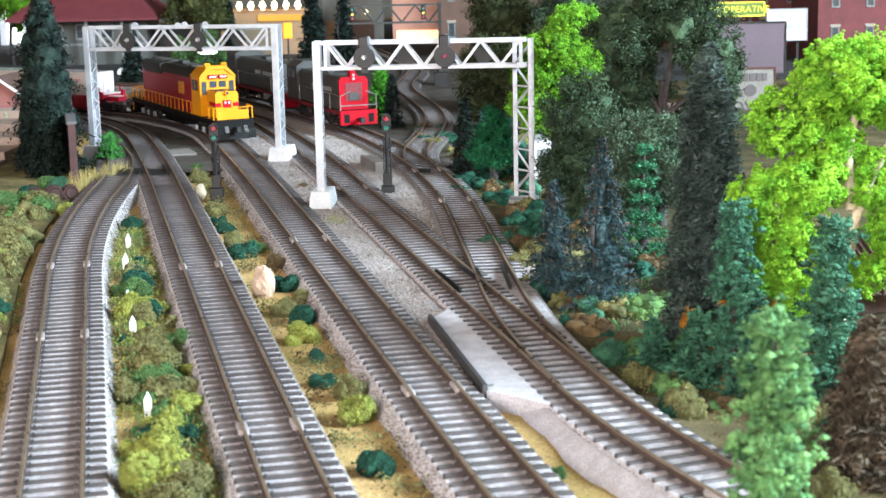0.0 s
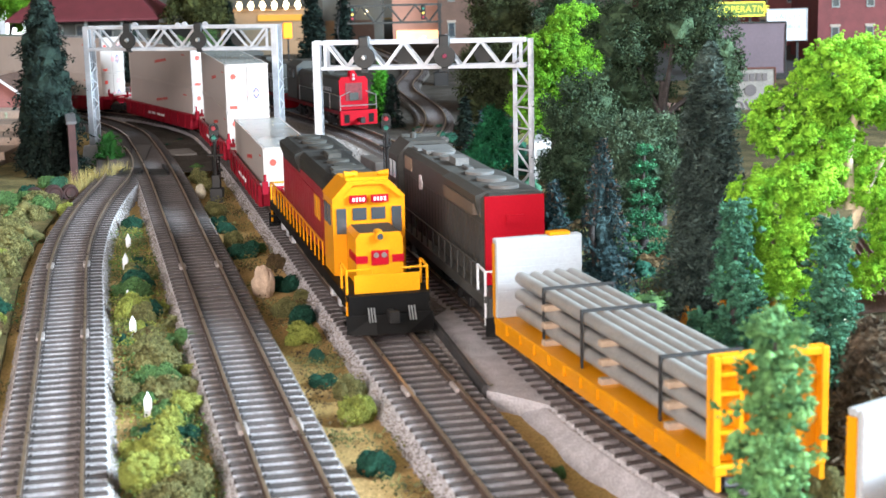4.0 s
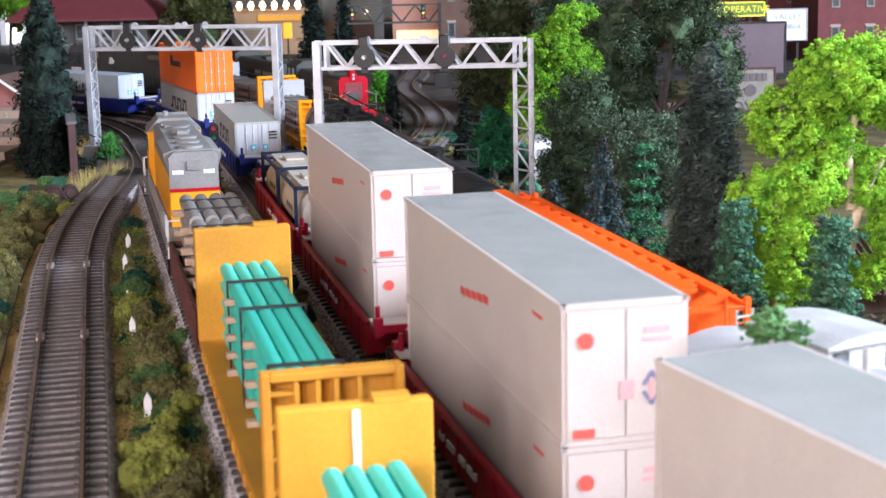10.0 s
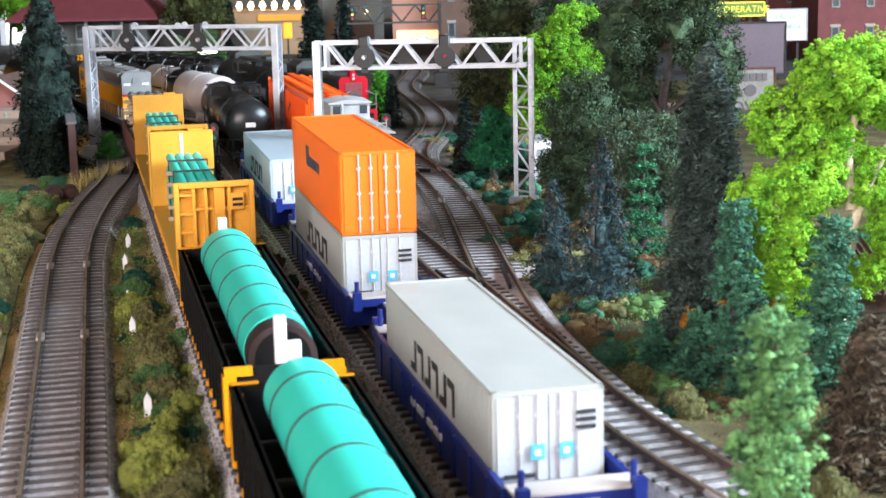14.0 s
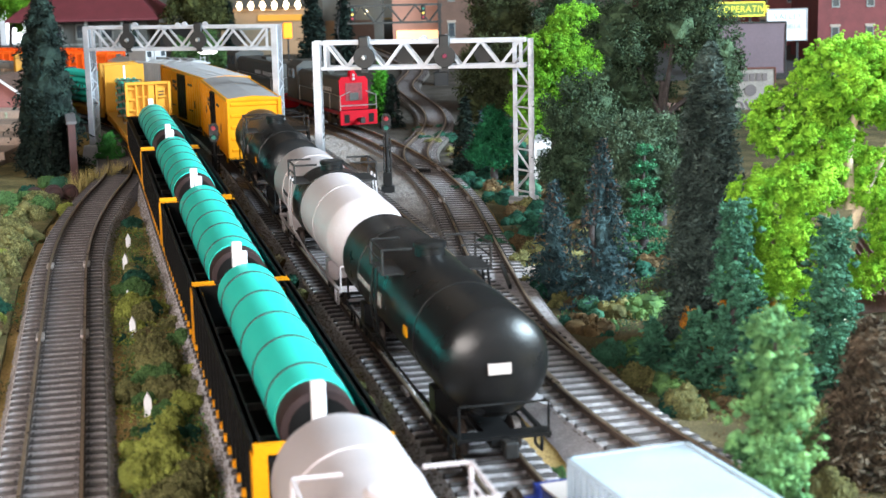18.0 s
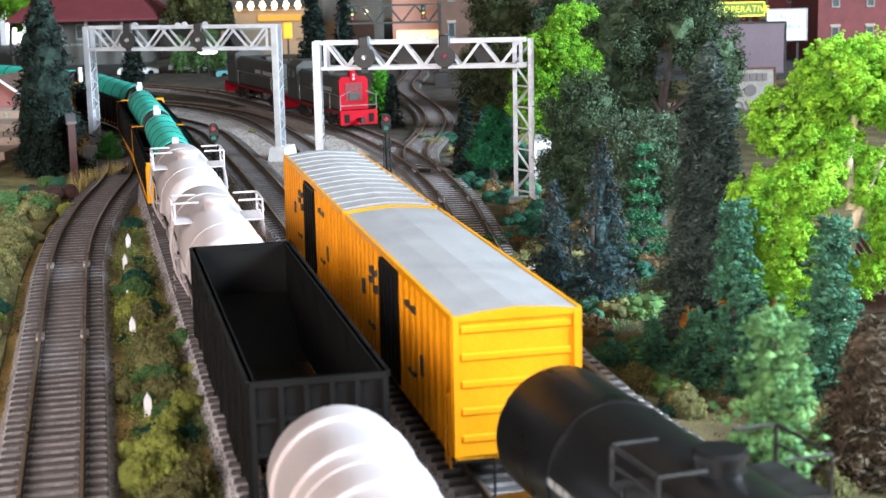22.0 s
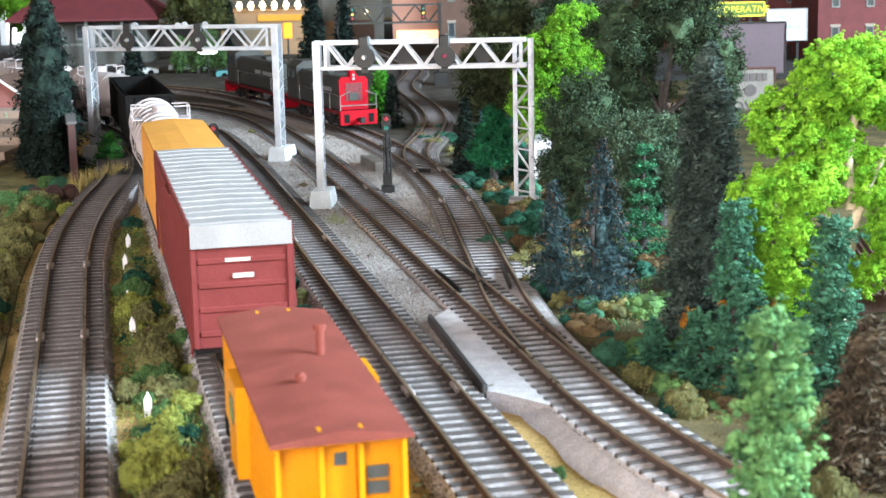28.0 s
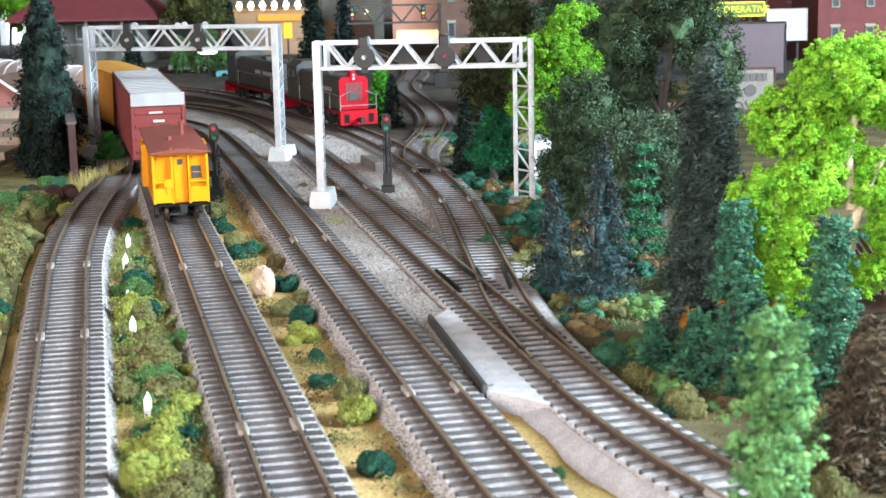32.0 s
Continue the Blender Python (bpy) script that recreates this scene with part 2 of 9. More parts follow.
tagged(part("floor", Shape().box(-7, 1.8, -1.0, 7.1, -1.0, -0.95), M_FLOOR), "brown wooden floor of the room", "floor", kind="structure")
tagged(part("ceiling", Shape().box(-7, 1.8, -1.0, 7.1, 1.66, 1.72), M_CEIL), "added unseen ceiling in dull grey", "ceiling", kind="structure")
tagged(part("wall_north", Shape().box(-7, 1.8, 7.0, 7.1, -0.95, 1.66), M_WALL), "added unseen room wall in dull brown", "wall", kind="structure")
tagged(part("wall_west", Shape().box(-7, -6.9, -0.9, 7, -0.95, 1.66), M_WALL), "added unseen room wall in dull brown", "wall", kind="structure")
tagged(part("wall_south", Shape().box(-6.9, -1.1, -1.0, -0.9, -0.95, 1.66).box(-0.10, 1.7, -1.0, -0.9, -0.95, 1.66).box(-1.1, -0.10, -1.0, -0.9, -0.95, 0.22).box(-1.1, -0.10, -1.0, -0.9, 0.78, 1.66), M_WALL), "added unseen dull brown wall around a wide window", "wall", kind="structure")
tagged(part("wall_east", Shape().box(1.7, 1.8, -1.0, -0.4, -0.95, 1.66).box(1.7, 1.8, 0.7, 7.0, -0.95, 1.66).box(1.7, 1.8, -0.4, 0.7, -0.95, 0.50).box(1.7, 1.8, -0.4, 0.7, 1.20, 1.66), M_WALL), "added unseen dull brown wall around a wide window", "wall", kind="structure")


# ---- railway track ----
TIE = Shape().box(-0.0161, 0.0161, -0.0012, 0.0012, -0.0046, -0.0021, 0.00045)
for spike_x in (-0.0104, -0.0069, 0.0069, 0.0104):
    TIE.box(spike_x - 0.0004, spike_x + 0.0004, -0.0007, 0.0007, -0.0022, -0.0015)
TIE_MESH = TIE.mesh("tie", M_TIE)
JOINER_MESH = Shape().box(-0.0017, 0.0017, -0.005, 0.005, -0.0021, -0.0004, 0.0003).mesh("rail_joiner", mat("joiner_metal", (0.50, 0.44, 0.43), 0.4, 0.3, 0.1, 90, 0, 700))


def track(name, label, path, s0, s1, ties, lift=0.0, joints=(), bed=(0.0, 0.0), ballast=None):
    t = thing(name, label, "track", kind="structure")
    top = -0.0032 + lift
    b0, b1 = s0 + bed[0], s1 - bed[1]
    part("roadbed", sweep(path, b0, b1, [(-0.0200, GROUND - 0.004), (-0.0168, top - 0.0012), (-0.0158, top), (0.0158, top), (0.0168, top - 0.0012), (0.0200, GROUND - 0.004)]), ballast or M_BALLAST, t, "grey granular ballast shoulder")
    part("tie_bed", sweep(path, b0, b1, [(-0.0150, top - 0.0006), (-0.0148, top + 0.00015), (0.0148, top + 0.00015), (0.0150, top - 0.0006)]), M_INFILLBED, t, "dusty grey ballast between the ties")
    for side in (-1, 1):
        o = side * 0.00865
        prof = [(-0.0009, -0.0022), (-0.0003, -0.0017), (-0.0003, -0.0008), (-0.00045, -0.0007), (-0.00045, 0), (0.00045, 0), (0.00045, -0.0007), (0.0003, -0.0008), (0.0003, -0.0017), (0.0009, -0.0022)]
        part("rail", sweep(path, s0, s1, [(o + q, z) for q, z in prof]), M_RAILSIDE, t, "brown weathered rail")
        part("rail_head", sweep(path, s0, s1, [(o - 0.0005, -0.0006), (o - 0.0005, 0.00005), (o + 0.0005, 0.00005), (o + 0.0005, -0.0006)]), M_RAIL, t, "worn bright nickel rail head")
        for s in joints:
            p, a = path.at(s)
            part("rail_joiner", JOINER_MESH, None, t, m=Matrix.Translation((p.x + o * math.cos(a), p.y + o * math.sin(a), 0)) @ Matrix.Rotation(a, 4, "Z"))
    s = ties[0]
    while s < ties[1]:
        p, a = path.at(s)
        part("tie", TIE_MESH, None, t, m=Matrix.Translation((p.x, p.y, 0)) @ Matrix.Rotation(a + random.uniform(-0.012, 0.012), 4, "Z"))
        s += 0.00775
    return t


track("siding_track", "brown model railway siding on grey ballast", path_a, -1.2, 0.83, (-0.1, 0.80), 0.0002, (0.062 + 0.3, 0.215), (0, 0.0))
track("inner_main_track", "brown model railway track curving through a turnout", path_b, -4.2, 5.6, (-0.1, 1.9), 0.0, (0.085, 0.355))
track("middle_main_track", "brown model railway main track on grey ballast", path_c, -4.2, 5.6, (-0.1, 1.9), 0.0001, (0.125, 0.42))
track("outer_main_track", "brown model railway track with a turnout", path_d, -4.2, 5.6, (-0.2, 1.6), 0.0003, (0.01, 0.6))
track("branch_track", "brown model railway branch track on grey ballast", path_e, -0.18, 4.5, (0.02, 1.1), 0.0004, (0.23, 0.36), ballast=M_DULLBALLAST)
track("industry_track", "winding model railway spur in the distance", path_f, 0.0, 1.4, (0.0, 1.3), 0.0005, ballast=M_OLDBALLAST)
part_yard = tagged(part("gravel_strip", sweep(path_d, 0.14, 1.9, [(-0.052, GROUND - 0.002), (-0.047, -0.0045), (0.010, -0.0045), (0.018, GROUND - 0.002)], 0.02), M_GRAVEL), "grey gravel ground between the tracks", "ground", kind="structure")


tagged(part("gravel_strip", sweep(path_d, 0.30, 1.5, [(0.014, GROUND - 0.002), (0.016, -0.0047), (0.046, -0.0047), (0.050, GROUND - 0.002)], 0.02), M_GRAVEL), "grey gravel ground beside the branch turnout", "ground", kind="structure")
M_BANK = mat("green_brown_bank_foam", (0.22, 0.17, 0.075), 1.0, 0, 0.4, 45, 1.0, 1000, 0.1, (0.07, 0.065, 0.03))
tagged(part("bank_ground", sweep(path_a, -0.2, 0.83, [(-0.40, GROUND - 0.004), (-0.40, GROUND + 0.0008), (-0.0235, GROUND + 0.0008), (-0.0230, GROUND - 0.004)], 0.02), M_BANK), "green brown foam ground of the outer bank", "ground", kind="structure")


# ---- rolling stock ----
MOVERS = []


def paint(name, colour, rough=0.42, vary=0.06, second=None, scale=70.0, metal=0.0, spec=0.28):
    return mat(name, colour, rough, metal, vary, scale, 0.15, 1200, spec, second)


P_RED = paint("maroon_red_paint", (0.27, 0.010, 0.024), spec=0.12)
P_SCARLET = paint("scarlet_paint", (0.36, 0.004, 0.014), 0.55, spec=0.10)
P_YELLOW = paint("golden_yellow_paint", (0.68, 0.262, 0.004))
P_ARMOUR = paint("armour_yellow_paint", (0.74, 0.31, 0.012))
P_MUSTARD = paint("mustard_paint", (0.62, 0.29, 0.035))
P_WEATHERED = paint("weathered_mustard_paint", (0.50, 0.235, 0.022), 0.6, 0.08, (0.36, 0.16, 0.018), 40)
P_BROWN = paint("boxcar_brown_paint", (0.10, 0.035, 0.028), 0.6, 0.15)
P_BOXRED = paint("oxide_red_paint", (0.17, 0.030, 0.030), 0.5, 0.1)
P_TAN = paint("orange_tan_paint", (0.62, 0.29, 0.06), 0.55, 0.08)
P_CAR_BLACK = paint("car_black_paint", (0.009, 0.009, 0.0095), 0.3)
P_FLAT_BLACK = mat("flat_black_paint", (0.0065, 0.006, 0.006), 0.6, 0, 0.15, 70, 0.15, 1200, 0.12)
P_GREY = paint("dark_grey_paint", (0.066, 0.067, 0.064), 0.6, 0.14, (0.045, 0.043, 0.040), 45)
P_LIGHT_GREY = paint("light_grey_paint", (0.21, 0.205, 0.205), 0.5, 0.12)
P_ROOF = paint("galvanised_roof", (0.33, 0.32, 0.33), 0.45, 0.08, metal=0.1)
P_WHITE = paint("container_white_paint", (0.475, 0.415, 0.395), 0.45, 0.04)
P_TANKWHITE = paint("tank_white_paint", (0.47, 0.415, 0.425), 0.45, 0.04)
P_CREAM = paint("cream_tank_paint", (0.40, 0.36, 0.315), 0.45, 0.08)
P_CGREY = paint("container_grey_paint", (0.36, 0.36, 0.345), 0.45, 0.05)
P_CBLUE = paint("container_pale_blue_paint", (0.38, 0.46, 0.53), 0.45, 0.05)
P_ORANGE = paint("container_orange_paint", (0.84, 0.155, 0.012), 0.45, 0.05)
P_HOPPER = paint("hopper_orange_paint", (0.82, 0.10, 0.008), 0.45, 0.05)
P_BLUE = paint("car_blue_paint", (0.012, 0.025, 0.17), 0.4, 0.08)
P_TEAL = paint("teal_pipe_paint", (0.035, 0.52, 0.42), 0.45, 0.05)
P_PIPE = paint("grey_pipe", (0.36, 0.35, 0.34), 0.4, 0.1, metal=0.3)
P_PLATE = paint("pale_plate", (0.36, 0.365, 0.385), 0.5, 0.05)
P_PINK = paint("door_red_mark", (0.8, 0.09, 0.07), 0.5, 0.05)
P_WOOD = mat("pale_wood", (0.50, 0.37, 0.27), 0.7, 0, 0.12, 120, 0.2, 900)
P_BAREPIPE = paint("bare_brown_pipe", (0.035, 0.020, 0.020), 0.6)
P_STRAP = paint("dark_strap", (0.03, 0.03, 0.032), 0.6)
P_CABOOSE = paint("caboose_white_paint", (0.44, 0.435, 0.45), 0.45, 0.10, (0.36, 0.36, 0.37), 90)
G_DARK = glass("dark_window_glass")

M_WHEEL = mat("wheel_metal", (0.10, 0.075, 0.065), 0.5, 0.6, 0.15, 200, 0.1, 900)
WHEEL = Shape().lathe([(-0.0014, 0.0012), (-0.0014, 0.0053), (-0.0010, 0.0056), (-0.0007, 0.0051), (0.0011, 0.0049), (0.0013, 0.0046), (0.0013, 0.0012)], 18, "x").mesh("wheel", M_WHEEL, 40)
AXLE = Shape().tube((-0.009, 0, 0), (0.009, 0, 0), 0.0011, n=8).mesh("axle", M_DARKMETAL)


def side_frame(wb):
    h = wb / 2
    sh = Shape()
    sh.prism([(-h - 0.004, 0.0052), (-h - 0.003, 0.0075), (-0.004, 0.0088), (0.004, 0.0088), (h + 0.003, 0.0075), (h + 0.004, 0.0052), (h + 0.001, 0.0042), (0.004, 0.0032), (-0.004, 0.0032), (-h - 0.001, 0.0042)], -0.0008, 0.0008, "x")
    for y in (-h, h):
        sh.box(-0.0015, 0.0015, y - 0.0016, y + 0.0016, 0.0036, 0.0068, 0.0004)
    sh.box(-0.0016, 0.0016, -0.003, 0.003, 0.0036, 0.008, 0.0004)
    return sh.mesh("side_frame", M_DARKMETAL)


SIDE = {}


def bogie(car, y, wb=0.0205, material=None, axles=2):
    key = (wb, axles)
    if key not in SIDE:
        SIDE[key] = side_frame(wb)
    b = part("truck", Shape().box(-0.0095, 0.0095, -0.003, 0.003, 0.0045, 0.0095, 0.0005), M_DARKMETAL, car, m=Matrix.Translation((0, y, 0)))
    for x in (-0.0108, 0.0108):
        part("side_frame", SIDE[key], None, b, m=Matrix.Translation((x, 0, 0)))
    for i in range(axles):
        yy = -wb / 2 + wb * i / (axles - 1)
        part("axle", AXLE, None, b, m=Matrix.Translation((0, yy, 0.0053)))
        for x in (-0.0083, 0.0083):
            part("wheel", WHEEL, None, b, m=Matrix.Translation((x, yy, 0.0053)) @ (Matrix.Rotation(math.pi, 4, "Z") if x < 0 else Matrix()))
    return b


COUPLER = Shape().box(-0.0014, 0.0014, -0.004, 0.003, 0.0075, 0.0105, 0.0004).box(-0.0022, 0.0020, 0.003, 0.0062, 0.0066, 0.0114, 0.0005).mesh("coupler", M_DARKMETAL)


def couplers(car, half):
    part("coupler", COUPLER, None, car, m=Matrix.Translation((0, half, 0)))
    part("coupler", COUPLER, None, car, m=Matrix.Rotation(math.pi, 4, "Z") @ Matrix.Translation((0, half, 0)))


def ladder(parent, x, y, z0, z1, axis, material, w=0.0045, n=6):
    """A ladder on a side (axis x) or an end (axis y)."""
    sh = Shape()
    r = 0.00028
    for i in range(n):
        z = z0 + (z1 - z0) * (i + 0.5) / n
        sh.tube(*(((x, y - w / 2, z), (x, y + w / 2, z)) if axis == "x" else ((x - w / 2, y, z), (x + w / 2, y, z))), r, n=5)
    for e in (-w / 2, w / 2):
        sh.tube(*(((x, y + e, z0), (x, y + e, z1)) if axis == "x" else ((x + e, y, z0), (x + e, y, z1))), r * 1.3, n=5)
    return part("ladder", sh, material, parent)


def car(name, label, category="freight car"):
    return thing(name, label, category)


def run(ob, path, s, half, v):
    MOVERS.append((ob, path, s, half, v))
    return ob


def bar(sh, x0, x1, y0, y1, z0, z1):
    return sh.box(min(x0, x1), max(x0, x1), min(y0, y1), max(y0, y1), min(z0, z1), max(z0, z1))


# --- bulkhead flat car ---
def flat_car(label, length, body, plate, top, load_mat, rows, ribs=True, stripe=False, frame_open=False, stakes=True):
    """-y is the end that faces the viewer: its bulkhead shows the ribbed outside; the far one its plain inside."""
    c = car("bulkhead_flat_car", label)
    h = length / 2
    part("deck", Shape().box(-0.0165, 0.0165, -h, h, 0.0105, 0.0135, 0.0004).box(-0.016, -0.0145, -h, h, 0.0065, 0.0105).box(0.0145, 0.016, -h, h, 0.0065, 0.0105).box(-0.004, 0.004, -h + 0.01, h - 0.01, 0.005, 0.0105), body, c)
    far = part("bulkhead", Shape().box(-0.0168, 0.0168, h - 0.0045, h - 0.0028, 0.0135, top, 0.0004).box(-0.0168, 0.0168, h - 0.0028, h, top - 0.002, top, 0.0004), plate, c)
    part("bulkhead_frame", Shape().box(-0.0168, -0.0150, h - 0.0028, h, 0.0135, top - 0.002).box(0.0150, 0.0168, h - 0.0028, h, 0.0135, top - 0.002).box(-0.001, 0.001, h - 0.0028, h, 0.0135, top - 0.002).box(0.004, 0.012, h - 0.0045, h, top, top + 0.0012), body, far)
    if plate is P_PLATE:
        lines = Shape()
        for k in range(9):
            z = 0.0165 + (top - 0.0195) * k / 8
            lines.box(-0.0164, 0.0164, h - 0.0047, h - 0.0044, z - 0.0011, z + 0.0011)
        pieces("bulkhead_plank", lines, plate, far)
    if stripe:
        part("stripe", Shape().box(-0.0008, 0.0008, h - 0.0048, h - 0.0045, 0.0138, top - 0.001), M_WHITE, far)
    near = part("bulkhead", Shape().box(-0.0168, 0.0168, -h + 0.003, -h + 0.0045, 0.0135, top, 0.0004), body, c)
    sh = Shape().box(-0.0168, -0.0146, -h, -h + 0.003, 0.0135, top, 0.0003).box(0.0146, 0.0168, -h, -h + 0.003, 0.0135, top, 0.0003).box(-0.0146, 0.0146, -h, -h + 0.003, top - 0.0022, top, 0.0003)
    for x in (-0.0085, -0.0035, 0.0008, 0.0062):
        sh.box(x - 0.0006, x + 0.0006, -h + 0.0004, -h + 0.003, 0.0135, top - 0.002)
    if not frame_open:
        sh.box(-0.0002, 0.0044, -h + 0.0008, -h + 0.003, 0.0135, top - 0.002)
    for i in range(5):
        z = 0.017 + (top - 0.022) * i / 4
        sh.box(-0.0146, -0.0085, -h + 0.0006, -h + 0.003, z - 0.0005, z + 0.0005)
    for z in (0.0135 + (top - 0.0135) * 0.33, 0.0135 + (top - 0.0135) * 0.72):
        sh.box(-0.0085, 0.0146, -h + 0.0012, -h + 0.003, z - 0.0006, z + 0.0006)
    part("rib_frame", sh, body, near)
    if stripe:
        data = part("data_plate", Shape().box(0.0068, 0.0125, -h + 0.0002, -h + 0.0012, top - 0.012, top - 0.005, 0.0002), body, near)
        bars = Shape()
        for z in (top - 0.0075, top - 0.0098):
            bars.box(0.0076, 0.0118, -h + 0.00005, -h + 0.0002, z - 0.0006, z + 0.0006)
        pieces("number_bar", bars, M_BLACK, data)
    sh = Shape()
    for i in range(int(length / 0.0145)):
        y = -h + 0.008 + i * 0.0145
        for x in (-0.0166, 0.0166):
            sh.box(x - 0.0005, x + 0.0005, y - 0.0007, y + 0.0007, 0.0095, 0.0132)
    pieces("stake_pocket", sh, body, c)
    bogie(c, h - 0.028)
    bogie(c, -h + 0.028)
    couplers(c, h + 0.006)
    # load
    w = 0.0185 if rows[0] == 4 else 0.0245
    r = w / rows[0] / 2
    load = thing("pipe_load", "strapped stack of " + rows[2] + " pipes on wooden bearers", "pipes")
    yl = h - 0.012
    z = 0.0150 + r
    pipe = Shape().lathe([(-yl, r * 0.72), (-yl, r * 0.98), (yl, r * 0.98), (yl, r * 0.72)], 12).mesh("pipe", load_mat, 50)
    bear = Shape().box(-w / 2 - 0.0024, w / 2 + 0.0018, -0.0016, 0.0016, -0.0010, 0.0010, 0.0002).mesh("bearer", P_WOOD)
    for j in range(rows[1]):
        for y in (-yl * 0.72, -yl * 0.1, yl * 0.55):
            part("bearer", bear, None, load, m=Matrix.Translation((0, y, z - r - 0.0006)))
        for i in range(rows[0]):
            part("pipe", pipe, None, load, m=Matrix.Translation((-w / 2 + r + i * 2 * r, random.uniform(-0.001, 0.001), z)))
        z += 2 * r + 0.0012
    for y in (-yl * 0.62, yl * 0.15, yl * 0.6):
        zt = z - r - 0.0008
        part("strap", Shape().box(-w / 2 - 0.0008, w / 2 + 0.0008, y - 0.0006, y + 0.0006, zt - 0.0004, zt + 0.0004).box(-w / 2 - 0.0009, -w / 2 - 0.0003, y - 0.0006, y + 0.0006, 0.0135, zt).box(w / 2 + 0.0003, w / 2 + 0.0009, y - 0.0006, y + 0.0006, 0.0135, zt), P_STRAP, load)
    return c, load


# --- container and well car ---
def container(label, length, height, body, roof=None, end=None, marks=(), corrugated=True, doors=True):
    c = thing("container", label, "container")
    h, w = length / 2, 0.0150
    sh = Shape().box(-w + 0.0004, w - 0.0004, -h + 0.0004, h - 0.0004, 0.0003, height - 0.0004, 0.0002)
    for x in (-w + 0.0006, w - 0.0006):
        for y in (-h + 0.0006, h - 0.0006):
            sh.box(x - 0.0006, x + 0.0006, y - 0.0006, y + 0.0006, 0, height)
        sh.box(x - 0.0005, x + 0.0005, -h, h, 0, 0.0012)
        sh.box(x - 0.0005, x + 0.0005, -h, h, height - 0.0012, height)
    for y in (-h + 0.0006, h - 0.0006):
        sh.box(-w, w, y - 0.0005, y + 0.0005, 0, 0.0014)
        sh.box(-w, w, y - 0.0005, y + 0.0005, height - 0.0014, height)
    pieces("corner_post", sh, body, c, first="shell")
    if roof:
        part("roof", Shape().box(-w + 0.0008, w - 0.0008, -h + 0.0008, h - 0.0008, height - 0.0006, height + 0.0001), roof, c)
    if corrugated:
        sh = Shape()
        n = int(length / 0.0032)
        for i in range(n):
            y = -h + 0.002 + (length - 0.004) * (i + 0.5) / n
            for x in (-w, w):
                sh.box(x - 0.00035, x + 0.00035, y - 0.0008, y + 0.0008, 0.0013, height - 0.0013)
        pieces("side_rib", sh, body, c)
    if doors:
        e = part("door", Shape().box(-w + 0.0012, -0.0002, -h - 0.0003, -h + 0.0006, 0.0016, height - 0.0016), end or body, c)
        part("door", Shape().box(0.0002, w - 0.0012, -h - 0.0003, -h + 0.0006, 0.0016, height - 0.0016), end or body, c)
        rods = Shape()
        for x in (-0.0078, -0.003, 0.003, 0.0078):
            rods.tube((x, -h - 0.0006, 0.001), (x, -h - 0.0006, height - 0.001), 0.00032, n=6)
            for z in (height * 0.2, height * 0.5, height * 0.8):
                rods.box(x - 0.0009, x + 0.0009, -h - 0.0007, -h - 0.0002, z - 0.0005, z + 0.0005)
        part("lock_rod", rods, M_SILVER if body is not P_ORANGE else P_WHITE, e)
    return c


def well_unit(body, length=0.2125, inner=0.160, ends=(True, True), trim=True):
    c = car("well_car", "%s articulated container well car unit" % ("maroon red" if body is P_RED else "dark blue"))
    h, i = length / 2, inner / 2
    prof = [(0.0158, 0.0028), (0.0180, 0.0035), (0.0180, 0.0150), (0.0174, 0.0158), (0.0158, 0.0158)]
    for sgn in (1, -1):
        part("side_sill", Shape().prism([(sgn * x, z) for x, z in prof], -i - 0.004, i + 0.004), body, c)
        sh = Shape()
        for k in range(9):
            y = -i + inner * (k + 0.5) / 9
            bar(sh, sgn * 0.0180, sgn * 0.0186, y - 0.0007, y + 0.0007, 0.0035, 0.015)
        pieces("sill_rib", sh, body, c)
        txt = Shape()
        for k in range(4):
            y = -0.02 + k * 0.012
            bar(txt, sgn * 0.0180, sgn * 0.01865, y, y + (0.009, 0.006, 0.008, 0.005)[k], 0.0085, 0.0105)
        pieces("marking", txt, M_WHITE, c)
    part("floor", Shape().box(-0.0158, 0.0158, -i, i, 0.0026, 0.0036), body, c)
    for sgn in (-1, 1):
        sh = Shape()
        y0, y1 = sgn * i, sgn * h
        bar(sh, -0.0158, 0.0158, y0, y0 + sgn * 0.0025, 0.0036, 0.0158)
        bar(sh, -0.0165, 0.0165, y0, y0 + sgn * 0.012, 0.0128, 0.0158)
        bar(sh, -0.0055, 0.0055, y0, y1, 0.0098, 0.0140)
        pieces("platform_beam", sh, body, c, first="end_platform")
        if trim:
            sh = Shape()
            bar(sh, -0.0166, 0.0166, y0 + sgn * 0.0026, y0 + sgn * 0.0118, 0.0158, 0.0166)
            bar(sh, -0.0048, 0.0048, y0 + sgn * 0.013, y1 - sgn * 0.003, 0.0140, 0.0146)
            pieces("walkway", sh, P_WHITE, c)
            sh = Shape()
            for x in (-0.0150, 0.0150):
                bar(sh, x - 0.0016, x + 0.0016, y0 + sgn * 0.0122, y0 + sgn * 0.0150, 0.0120, 0.0190)
            pieces("corner_bracket", sh, body, c)
        sh = Shape()
        for x in (-0.0145, 0.0145):
            sh.tube((x, y0 + sgn * 0.0105, 0.0135), (x, y0 + sgn * 0.0105, 0.0225), 0.0009, n=8)
        pieces("end_post", sh, body, c)
        b = bogie(c, sgn * (h - 0.004), 0.0200)
    return c


